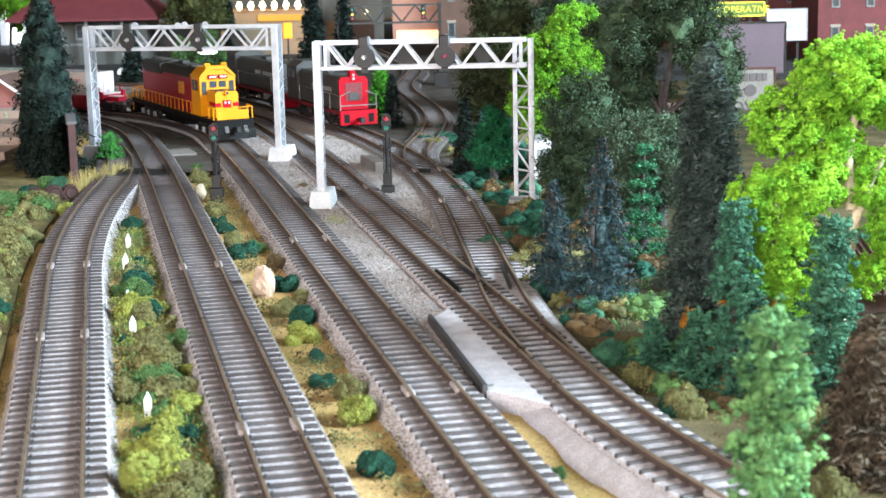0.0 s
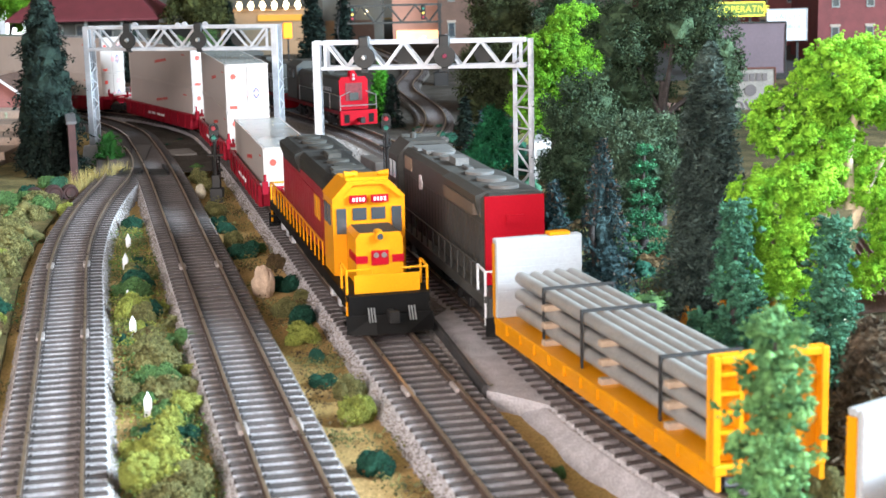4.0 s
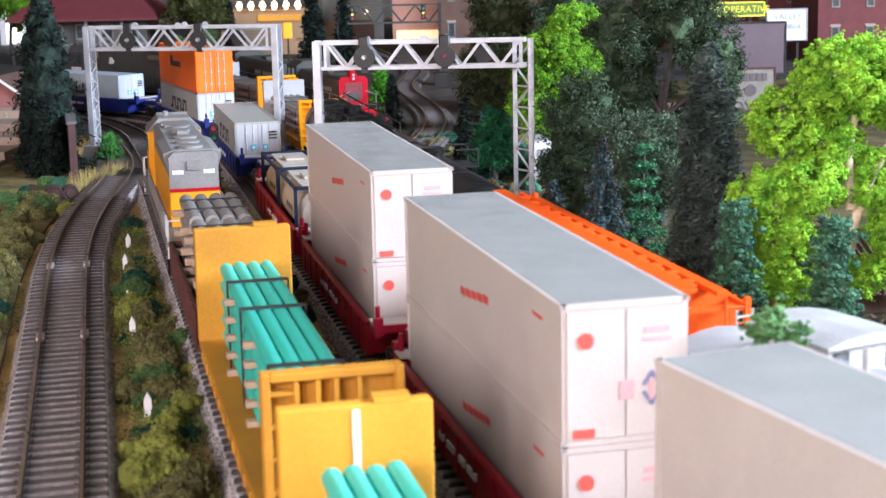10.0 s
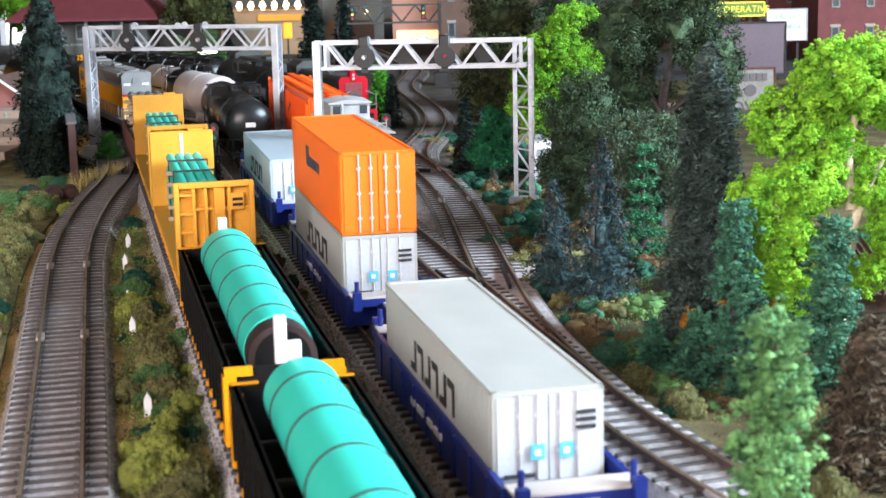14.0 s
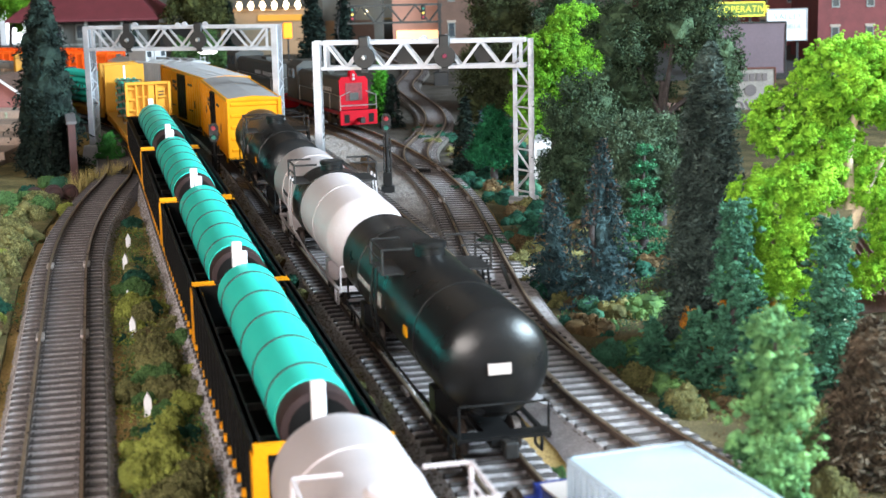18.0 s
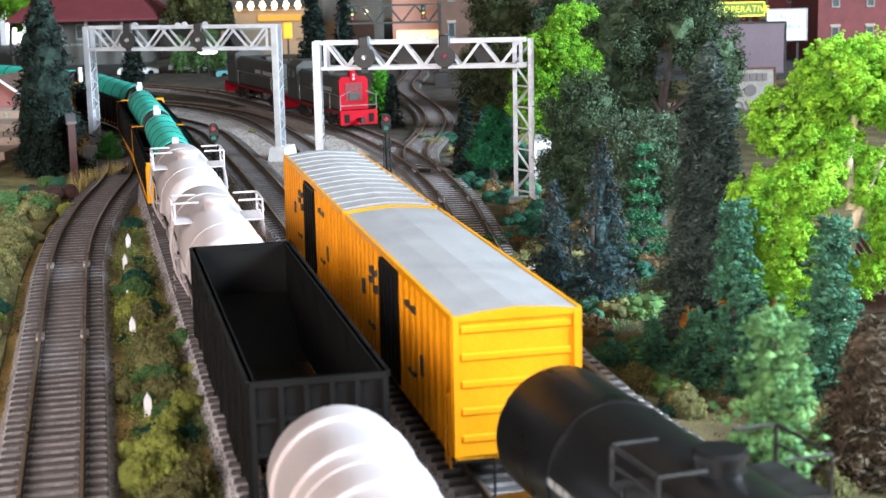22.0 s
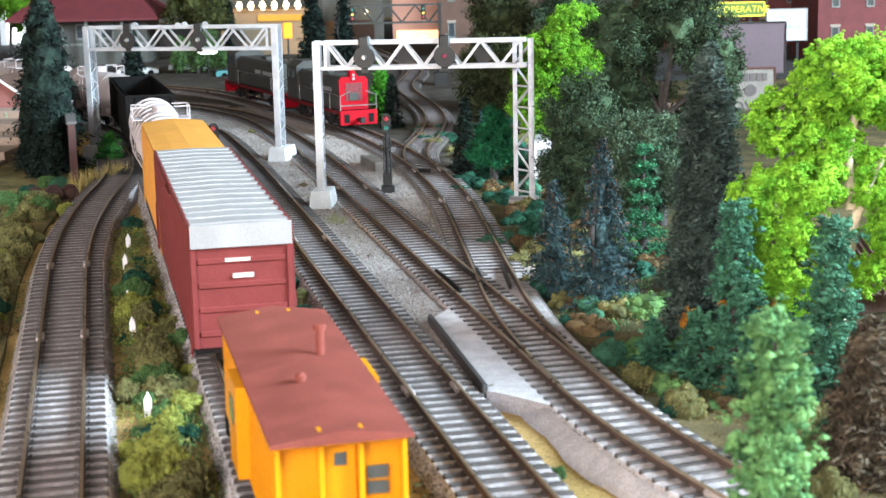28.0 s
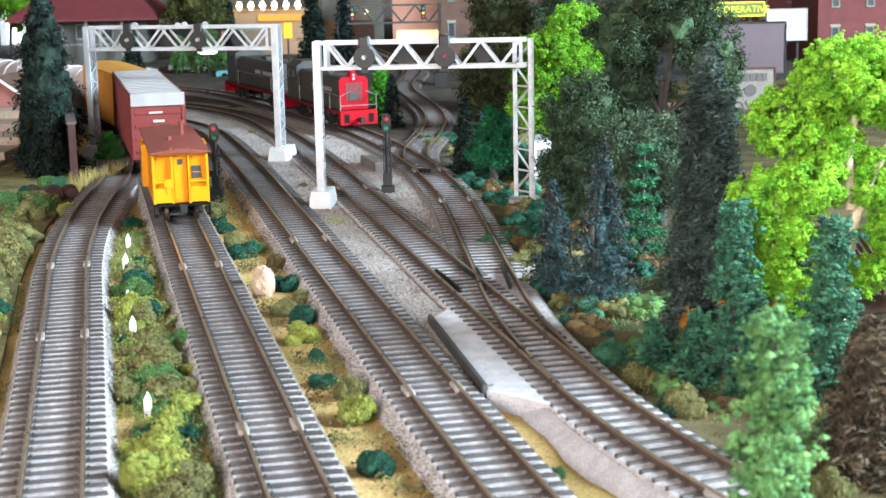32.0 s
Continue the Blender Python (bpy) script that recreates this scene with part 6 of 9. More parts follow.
def signal(x, y, top, turn=0.0):
    s = thing("signal_mast", "black two-light signal mast with a ladder", "signal", Matrix.Translation((x, y, 0)) @ Matrix.Rotation(turn, 4, "Z"), "signal masts")
    part("base", Shape().box(-0.0042, 0.0042, -0.0035, 0.0035, GROUND - 0.002, -0.0005, 0.0004).box(-0.0028, 0.0028, -0.0022, 0.0022, -0.0005, 0.008, 0.0004), M_BLACK, s)
    part("mast", Shape().tube((0, 0, 0), (0, 0, top - 0.008), 0.0012, n=10), M_BLACK, s)
    lad = Shape()
    for x0 in (-0.0021, 0.0021):
        lad.tube((x0, 0.0028, -0.004), (x0, 0.0028, top - 0.016), 0.0005, n=5)
    for i in range(11):
        z = 0.0 + (top - 0.018) * i / 10
        lad.tube((-0.0021, 0.0028, z), (0.0021, 0.0028, z), 0.0004, n=5)
    part("ladder", lad, M_DARKMETAL, s)
    part("platform", Shape().box(-0.0048, 0.0048, -0.002, 0.004, top - 0.0225, top - 0.0218), M_BLACK, s)
    head = part("signal_head", Shape().prism([(0.0030 * math.cos(t), top - 0.0075 + (0.0030 if math.sin(t) >= 0 else -0.0030) + 0.0030 * math.sin(t)) for t in np.linspace(0, 2 * math.pi, 25)[:-1]], -0.0018, -0.0002), M_BLACK, s)
    for z, m in ((top - 0.0046, M_LENS_R), (top - 0.0104, M_LENS_G)):
        part("signal_lamp", Shape().lathe([(-0.0030, 0.0014), (-0.0017, 0.0017)], 14, "y", (0, 0, z)), m, head)
        part("hood", Shape().prism([(0.0021 * math.cos(t), z + 0.0021 * math.sin(t)) for t in np.linspace(0, math.pi, 9)] + [(0.0018 * math.cos(t), z + 0.0018 * math.sin(t)) for t in np.linspace(math.pi, 0, 9)], -0.0045, -0.0017), M_BLACK, head)
    return s


signal(-0.1435, 0.992, 0.0425)
signal(-0.0340, 0.985, 0.0470)

# white marker posts in the verge
POST = [(-0.0013, GROUND - 0.003), (0.0013, GROUND - 0.003), (0.0013, -0.0024), (0, 0.0004), (-0.0013, -0.0024)]
for x, y in ((-0.1026, 0.5202), (-0.1295, 0.6349), (-0.1416, 0.6867), (-0.1592, 0.7720), (-0.1690, 0.8298)):
    ob = part("marker_post", Shape().prism(POST, -0.0007, 0.0007), M_WHITE, m=Matrix.Translation((x, y, 0)) @ Matrix.Rotation(random.uniform(-0.15, 0.15), 4, "Z"))
    tagged(ob, "small pointed white marker post in the verge", "post", "marker posts in the verge")

# concrete blocks between the tracks
M_PALEGRAVEL = mat("pale_lavender_gravel", (0.50, 0.475, 0.50), 0.95, 0, 0.25, 160, 1.0, 1500, 0.2, (0.38, 0.355, 0.37))
tagged(part("pale_shoulder", sweep(path_d, -0.16, 0.125, [(-0.0245, GROUND - 0.003), (-0.0222, -0.0072), (-0.0175, -0.0040), (-0.0155, -0.0036), (-0.0155, GROUND - 0.003)]), M_PALEGRAVEL), "pale lavender ballast shoulder of the outer track", "ballast", kind="structure")
M_BOARD = mat("dark_grey_board", (0.055, 0.052, 0.055), 0.7, 0, 0.2, 90, 0.3, 1200)
pf = thing("gravel_platform", "low platform of pale gravel behind a dark grey edging board", "platform", kind="structure")
part("gravel_top", Shape().prism([(-0.0060, 0.6300), (0.0139, 0.5225), (0.0190, 0.5190), (0.0345, 0.5040), (0.0075, 0.6330), (0.0020, 0.6480)], GROUND - 0.002, -0.0026, "z"), M_PALEGRAVEL, pf)
part("edging_board", Shape().box(-0.0009, 0.0009, 0, 0.1090, GROUND - 0.002, -0.0004, 0.0002), M_BOARD, pf, "dark grey edging board", m=Matrix.Translation((0.0136, 0.5225, 0)) @ Matrix.Rotation(0.1812, 4, "Z"))
tagged(part("concrete_block", Shape().box(-0.005, 0.005, -0.022, 0.022, GROUND - 0.003, 0.002, 0.0006), M_CONCRETE, m=Matrix.Translation((-0.0470, 1.098, 0)) @ Matrix.Rotation(0.28, 4, "Z")), "short grey concrete block between tracks", "concrete block")
tagged(part("concrete_slab", Shape().box(-0.010, 0.010, -0.016, 0.016, GROUND - 0.003, -0.0035, 0.0006), M_CONCRETE, m=Matrix.Translation((-0.2010, 1.205, 0)) @ Matrix.Rotation(0.35, 4, "Z")), "flat pale concrete slab by the turnout", "concrete slab")


def boulder(name, label, x, y, r, sz, colour, seed):
    bm = bmesh.new()
    bmesh.ops.create_icosphere(bm, subdivisions=4, radius=1.0)
    for v in bm.verts:
        n = v.co.normalized()
        k = 1 + 0.28 * noise.noise(n * 1.3 + Vector((seed, 0, 0))) + 0.10 * noise.noise(n * 4 + Vector((seed, 5, 0))) + 0.04 * noise.noise(n * 11)
        k = min(k, 1.08)
        v.co = Vector((n.x * k * r * 0.72, n.y * k * r * 0.6, n.z * k * sz))
    me = bpy.data.meshes.new(name)
    bm.to_mesh(me)
    bm.free()
    me.materials.append(mat(name + "_stone", colour, 0.85, 0, 0.15, 250, 0.6, 1600))
    ob = new(name, me)
    ob.matrix_basis = Matrix.Translation((x, y, GROUND + sz * 0.62))
    return tagged(ob, label, "rock")


boulder("boulder", "large cream coloured boulder in the verge", -0.0832, 0.708, 0.0072, 0.0090, (0.52, 0.38, 0.28), 2.0)
boulder("stone", "small pale rounded stone by the signal", -0.1560, 1.005, 0.0050, 0.0050, (0.62, 0.56, 0.44), 7.0)

# loose wheel set on the bank
M_RUST = mat("rusty_iron", (0.07, 0.028, 0.024), 0.75, 0.2, 0.25, 200, 0.4, 1400)
M_WHEELIRON = mat("dark_rusty_iron", (0.055, 0.022, 0.020), 0.7, 0.2, 0.25, 150, 0.3, 1200)
ws = thing("wheel_set", "rusty brown spare wheel sets on the bank", "wheels", Matrix.Translation((-0.2500, 0.998, GROUND + 0.0048)) @ Matrix.Rotation(0.5, 4, "Z"))
for x, y, r in ((-0.011, 0.0, 0.0050), (0.0, -0.004, 0.0058), (0.011, -0.002, 0.0050)):
    part("iron_wheel", Shape().lathe([(-0.0016, 0.0010), (-0.0016, r * 0.6), (-0.0010, r * 0.7), (-0.0016, r * 0.85), (-0.0016, r), (0.0010, r), (0.0016, r * 1.12), (0.0024, r * 1.12), (0.0024, 0.0010)], 22, "y", (x, y, 0)), M_WHEELIRON, ws, smooth=35)
part("iron_axle", Shape().tube((-0.013, 0.002, 0), (0.013, 0.0, 0), 0.0013, n=8), M_RUST, ws)

# retaining wall and terraces at the left
M_BRICK = mat("brick_red", (0.075, 0.03, 0.028), 0.8, 0, 0.2, 120, 0.4, 1500)
M_CAP = mat("slate_cap", (0.115, 0.105, 0.108), 0.8, 0, 0.15, 90, 0.3, 1200)
wl = thing("retaining_wall", "low brick red retaining wall with a slate coping", "wall", Matrix.Translation((-0.2545, 1.0815, 0)) @ Matrix.Rotation(0.245, 4, "Z"), kind="structure")
part("wall_face", Shape().box(-0.0025, 0.0025, 0, 0.40, GROUND - 0.004, 0.0320), M_BRICK, wl)
for i in range(10):
    part("coping_stone", Shape().box(-0.0036, 0.0036, i * 0.04 + 0.0004, i * 0.04 + 0.0396, 0.0320, 0.0342, 0.0004), M_CAP, wl)
M_PLANK = mat("tan_plank", (0.36, 0.27, 0.22), 0.8, 0, 0.14, 60, 0.4, 900)
tr = thing("terrace_steps", "tan timber terrace steps on the bank", "steps", Matrix.Translation((-0.3500, 1.14, 0)) @ Matrix.Rotation(-0.05, 4, "Z"))
for i in range(5):
    part("step_board", Shape().box(-0.10, 0.018, i * 0.042, i * 0.042 + 0.05, GROUND - 0.004, -0.004 + i * 0.006, 0.0006), M_PLANK, tr)

# turnout castings: guard and wing rails, infill plates
GUARD = (
    (-0.0034, 0.7206, 0.0073, 0.6778), (0.0079, 0.7300, 0.0155, 0.7033), (0.0154, 0.7212, 0.0183, 0.6849), (0.0277, 0.7305, 0.0295, 0.6825), (-0.2221, 1.0786, -0.2231, 1.1099),
    (-0.1985, 1.1118, -0.1879, 1.0706), (-0.2078, 1.0709, -0.2085, 1.0876), (-0.2067, 1.0929, -0.2006, 1.0698), (-0.0168, 1.0577, -0.0072, 1.0535))
tn = thing("turnout_casting", "black plastic turnout guard rails and plates", "turnout", kind="structure")
for x0, y0, x1, y1 in GUARD:
    d = Vector((x1 - x0, y1 - y0))
    m = Matrix.Translation(((x0 + x1) / 2, (y0 + y1) / 2, 0)) @ Matrix.Rotation(math.atan2(-d.x, d.y), 4, "Z")
    part("guard_rail", Shape().box(-0.0007, 0.0007, -d.length / 2, d.length / 2, -0.0024, -0.0001, 0.0002), M_BLACK, tn, m=m)
M_INFILL = mat("turnout_plastic", (0.10, 0.09, 0.092), 0.5, 0, 0.15, 150, 0.2, 1200)
for quad, m in (
    ([(-0.2294, 1.105), (-0.2121, 1.1023), (-0.2058, 1.0681), (-0.2226, 1.0706)], 0), ([(-0.2061, 1.0957), (-0.1918, 1.0934), (-0.1866, 1.0625), (-0.2005, 1.0646)], 0),
    ([(-0.2435, 1.2383), (-0.2287, 1.2357), (-0.2126, 1.1052), (-0.2217, 1.1067)], 1)):
    part("infill_plate", Shape().prism(quad, -0.0036, -0.0017, "z"), (M_BLACK, M_INFILL)[m], tn)




# ---- greenery ----
def foliage(name, a, b, island=0.4):
    return mat(name, a, 0.9, 0, 0.3, 140, 0.8, 2400, 0.15, b, island=island)


F_OLIVE = foliage("olive_foam", (0.245, 0.225, 0.088), (0.075, 0.078, 0.032))
F_DARK = foliage("dark_green_foam", (0.028, 0.105, 0.066), (0.008, 0.036, 0.026))
F_LIME = foliage("yellow_green_foam", (0.33, 0.35, 0.075), (0.15, 0.175, 0.04))
F_BROWN = foliage("brown_foam", (0.16, 0.105, 0.05), (0.06, 0.042, 0.022))
F_GREEN = foliage("mid_green_foam", (0.11, 0.205, 0.065), (0.04, 0.085, 0.032))
F_BRIGHT = foliage("bright_lime_foam", (0.31, 0.60, 0.05), (0.10, 0.28, 0.02), 0.3)
F_BRIGHT2 = foliage("leaf_lime_foam", (0.20, 0.44, 0.03), (0.06, 0.18, 0.014), 0.3)
F_PINE = foliage("pine_green", (0.022, 0.038, 0.030), (0.006, 0.011, 0.010), 0.5)
F_FUZZ = foliage("fuzzy_grey_green", (0.085, 0.118, 0.104), (0.020, 0.032, 0.028), 0.4)
F_GREYGREEN = foliage("grey_green_leaf", (0.088, 0.135, 0.082), (0.028, 0.048, 0.030), 0.4)
F_DEEP = foliage("deep_green_leaf", (0.062, 0.100, 0.055), (0.018, 0.032, 0.018), 0.4)
F_BLUE = foliage("blue_spruce_needle", (0.050, 0.092, 0.100), (0.014, 0.028, 0.032), 0.4)
F_EMERALD = foliage("emerald_leaf", (0.026, 0.17, 0.07), (0.008, 0.06, 0.028), 0.35)
F_SPRING = foliage("spring_green_foam", (0.19, 0.38, 0.135), (0.04, 0.11, 0.045), 0.3)
F_SEA = foliage("sea_green_foam", (0.075, 0.205, 0.12), (0.02, 0.065, 0.042), 0.3)
F_DARKTWIG = foliage("dark_brown_twig", (0.15, 0.115, 0.08), (0.04, 0.033, 0.024), 0.5)
F_OLIVELEAF = foliage("olive_leaf", (0.070, 0.085, 0.036), (0.020, 0.026, 0.012), 0.4)
F_ORANGE = foliage("orange_foam", (0.42, 0.185, 0.02), (0.20, 0.08, 0.012), 0.25)
F_DRYTWIG = foliage("dry_brown_needle", (0.17, 0.11, 0.075), (0.05, 0.042, 0.038), 0.5)
M_BARK = mat("dark_bark", (0.06, 0.05, 0.05), 0.9, 0, 0.25, 200, 0.6, 1500)
M_PALEBARK = mat("cream_bark", (0.66, 0.54, 0.40), 0.8, 0, 0.12, 150, 0.4, 1200)

RNG = np.random.default_rng(7)


def ico(sub):
    bm = bmesh.new()
    bmesh.ops.create_icosphere(bm, subdivisions=sub, radius=1.0)
    v = np.array([p.co[:] for p in bm.verts])
    f = np.array([[q.index for q in p.verts] for p in bm.faces])
    bm.free()
    return v, f


ICO1, ICO2, ICO3 = ico(1), ico(2), ico(3)
OCTA = (np.array([(1, 0, 0), (-1, 0, 0), (0, 1, 0), (0, -1, 0), (0, 0, 1), (0, 0, -1)], float), np.array([(0, 2, 4), (2, 1, 4), (1, 3, 4), (3, 0, 4), (2, 0, 5), (1, 2, 5), (3, 1, 5), (0, 3, 5)]))


def blobs(centres, radii, base=ICO2, rough=0.28, squash=0.85):
    """Crumbly lumps, one island each."""
    bv, bf = base
    n, k = len(centres), len(bv)
    jit = 1 + rough * (RNG.random((n, k, 1)) * 2 - 1)
    sc = np.stack([RNG.uniform(0.8, 1.2, n), RNG.uniform(0.8, 1.2, n), RNG.uniform(squash - 0.15, squash + 0.15, n)], -1)[:, None, :]
    v = centres[:, None, :] + bv[None] * jit * sc * np.asarray(radii)[:, None, None]
    f = bf[None] + (np.arange(n) * k)[:, None, None]
    return v.reshape(-1, 3), f.reshape(-1, bf.shape[1])


def flakes(centres, size, long=1.6, normals=None):
    """Small leaf-like quads, one island each."""
    n = len(centres)
    d = RNG.normal(size=(n, 3)) if normals is None else normals + 0.55 * RNG.normal(size=(n, 3))
    d /= np.linalg.norm(d, axis=1, keepdims=True)
    r = RNG.normal(size=(n, 3))
    u = np.cross(d, r)
    u /= np.linalg.norm(u, axis=1, keepdims=True) + 1e-9
    w = np.cross(d, u)
    s = (size * RNG.uniform(0.6, 1.35, n))[:, None]
    v = np.stack([centres - u * s * long, centres + w * s * 0.6 + d * s * 0.3, centres + u * s * long, centres - w * s * 0.6 - d * s * 0.2], 1)
    return v.reshape(-1, 3), np.arange(4 * n).reshape(n, 4)


def np_mesh(name, pieces, material, smooth=False):
    vs, fs, o = [], [], 0
    for v, f in pieces:
        vs.append(v)
        fs += (f + o).tolist()
        o += len(v)
    me = bpy.data.meshes.new(name)
    me.from_pydata(np.concatenate(vs).tolist(), [], fs)
    me.materials.append(material)
    if smooth:
        for p in me.polygons:
            p.use_smooth = True
    me.update()
    return me


def on_ball(n):
    p = RNG.normal(size=(n, 3))
    return p / np.linalg.norm(p, axis=1, keepdims=True)


# --- foam bushes ---
def crumble(c, r, n, spread, size):
    """Foam grain in small tufts on the outside of lumps at c with radii r."""
    k = max(6, n // 16)
    i = RNG.integers(0, len(c), k)
    d = on_ball(k)
    tuft_at = c[i] + d * (r[i] * RNG.uniform(0.80, 1.10, k))[:, None]
    j = RNG.integers(0, k, n)
    p = tuft_at[j] + RNG.normal(size=(n, 3)) * (r[i][j] * spread)[:, None]
    return blobs(p, RNG.uniform(0.55, 1.25, n) * size, OCTA, 0.45, 0.9)


def lobes(n):
    """Overlapping foam lobes of a clump about 0.9 high: centres and radii."""
    c = on_ball(n) * RNG.uniform(0.35, 0.66, n)[:, None]
    c[:, 2] = np.abs(c[:, 2]) * 0.80 + 0.14
    return c, RNG.uniform(0.26, 0.42, n)


def bush_mesh(material, fine):
    """A foam clump of unit radius: rounded lobes with crumbly skins."""
    c, r = lobes(12)
    skin = []
    for k in range(len(c)):
        d = on_ball(fine // 12)
        skin.append(c[k] + d * (r[k] * RNG.uniform(0.90, 1.12, len(d)))[:, None])
    skin = np.concatenate(skin)
    return np_mesh("bush", [blobs(c, r * 0.96, ICO3, 0.13, 0.92), blobs(skin, RNG.uniform(0.6, 1.4, len(skin)) * 0.058, OCTA, 0.4, 0.9)], material)


BUSH = {}
for key, m in (("olive", F_OLIVE), ("dark", F_DARK), ("lime", F_LIME), ("brown", F_BROWN), ("green", F_GREEN), ("sea", F_SEA)):
    BUSH[key] = [bush_mesh(m, 1700) for _ in range(3)]
BUSH_LABEL = {"olive": "olive green foam bush on the verge", "dark": "dark green foam bush on the verge", "lime": "yellow green foam bush on the verge", "brown": "brown autumn foam bush on the bank", "green": "mid green foam bush on the bank", "sea": "blue green foam bush on the bank"}


MARKERS = ((-0.1026, 0.5202), (-0.1295, 0.6349), (-0.1416, 0.6867), (-0.1592, 0.7720), (-0.1690, 0.8298))


SHRUBS = {}


def shrub(x, y, r, key):
    SHRUBS.setdefault(key, []).append((x, y, r * random.uniform(0.9, 1.15)))


def bush(x, y, r, key, z=GROUND):
    if any(abs(x - px + 0.22 * (py - y)) < r + 0.001 and -0.012 - r < py - y < 0.045 for px, py in MARKERS) and r > 0.004:
        r *= 0.55
    ob = new("bush", random.choice(BUSH[key]))
    s = r * random.uniform(0.9, 1.1)
    ob.matrix_basis = Matrix.LocRotScale((x, y, z - 0.001), Euler((0, 0, random.uniform(0, 6.28))), (s, s * random.uniform(0.85, 1.1), s * random.uniform(0.95, 1.3)))
    return tagged(ob, BUSH_LABEL[key], "bush", "foam bushes along the tracks")


random.seed(11)
for x, y, r, key in (
    (-0.0854, 0.4464, 0.0125, "lime"), (-0.0852, 0.4936, 0.0062, "dark"), (-0.1033, 0.5010, 0.0060, "green"), (-0.0898, 0.5229, 0.0080, "lime"), (-0.1140, 0.5423, 0.0070, "olive"), (-0.0990, 0.4760, 0.0062, "lime"),
    (-0.1096, 0.5807, 0.0110, "olive"), (-0.1065, 0.6154, 0.0085, "green"), (-0.1169, 0.6504, 0.0090, "olive"), (-0.1291, 0.6782, 0.0088, "lime"), (-0.1450, 0.7272, 0.0090, "dark"), (-0.1334, 0.6957, 0.0070, "olive"),
    (-0.1561, 0.7900, 0.0088, "dark"), (-0.1785, 0.8925, 0.0085, "dark"), (-0.1650, 0.8450, 0.0065, "olive"), (-0.1210, 0.6050, 0.0070, "olive"), (-0.1330, 0.6280, 0.0060, "dark"), (-0.1440, 0.7550, 0.0060, "olive"), (-0.0940, 0.5480, 0.0065, "olive"), (-0.0960, 0.5750, 0.0060, "lime"), (-0.1000, 0.5280, 0.0060, "brown"),
    (-0.0306, 0.5117, 0.0085, "lime"), (-0.0219, 0.4577, 0.0063, "dark"), (-0.0351, 0.5397, 0.0078, "olive"), (-0.0448, 0.5554, 0.0062, "dark"), (-0.0568, 0.6203, 0.0088, "lime"), (-0.0609, 0.6555, 0.0080, "dark"), (-0.0702, 0.6725, 0.0070, "olive"),
    (-0.0744, 0.7224, 0.0072, "dark"), (-0.1046, 0.8069, 0.0090, "dark"), (-0.1226, 0.8763, 0.0080, "dark"), (-0.1001, 0.8190, 0.0062, "green"), (-0.0835, 0.7750, 0.0060, "brown"), (-0.1130, 0.8400, 0.0075, "olive"), (-0.1373, 0.9363, 0.0078, "olive"), (-0.1300, 0.9000, 0.0070, "dark"), (-0.1560, 1.0350, 0.0080, "olive"), (-0.1690, 1.0800, 0.0080, "olive"), (-0.1770, 1.1250, 0.0065, "green"), (-0.1760, 1.0400, 0.0060, "olive"),
    (-0.0100, 0.3990, 0.0045, "green"), (0.0330, 0.4520, 0.0030, "green"), (-0.1600, 1.3250, 0.0065, "olive"), (-0.0910, 1.0200, 0.0058, "brown"), (-0.0640, 0.6950, 0.0060, "olive"), (-0.0500, 0.5900, 0.0050, "dark"), (-0.2200, 1.2600, 0.0050, "dark"), (-0.2160, 1.2950, 0.0050, "dark"),
):
    bush(x, y, r, key)
for i in range(70):
    y = random.uniform(0.42, 0.90)
    a, b = -0.1075 - 0.2152 * (y - 0.4) + 0.030, -0.0376 - 0.2312 * (y - 0.4) - 0.030
    if b - a > 0.004:
        bush(random.uniform(a, b), y, random.uniform(0.0065, 0.0105), random.choice(["olive"] * 5 + ["brown", "lime", "dark", "green"]))
# left bank
for i in range(300):
    p, a = path_a.at(random.uniform(-0.02, 0.62))
    o = -0.030 - random.random() * 0.13
    x, y = p.x + o * math.cos(a), p.y + o * math.sin(a)
    if not (x < -0.235 and y > 0.98):
        shrub(x, y, random.uniform(0.0060, 0.0105), random.choice(["olive"] * 6 + ["brown", "green", "dark"]))
for i in range(170):
    s = random.uniform(-0.02, 0.62)
    p, a = path_a.at(s)
    o = -0.030 - random.random() ** 1.2 * 0.115
    x, y = p.x + o * math.cos(a), p.y + o * math.sin(a)
    if x < -0.225 and y > 0.99:
        continue
    bush(x, y, random.uniform(0.0070, 0.0125), random.choice(["olive"] * 6 + ["lime", "green", "dark"]))
for x, y, r, key in ((-0.2480, 0.955, 0.010, "green"), (-0.2620, 0.985, 0.010, "green"), (-0.2690, 1.015, 0.009, "dark"), (-0.2300, 0.945, 0.007, "lime"), (-0.2560, 1.045, 0.010, "sea"), (-0.2680, 1.060, 0.009, "green")):
    bush(x, y, r, key)
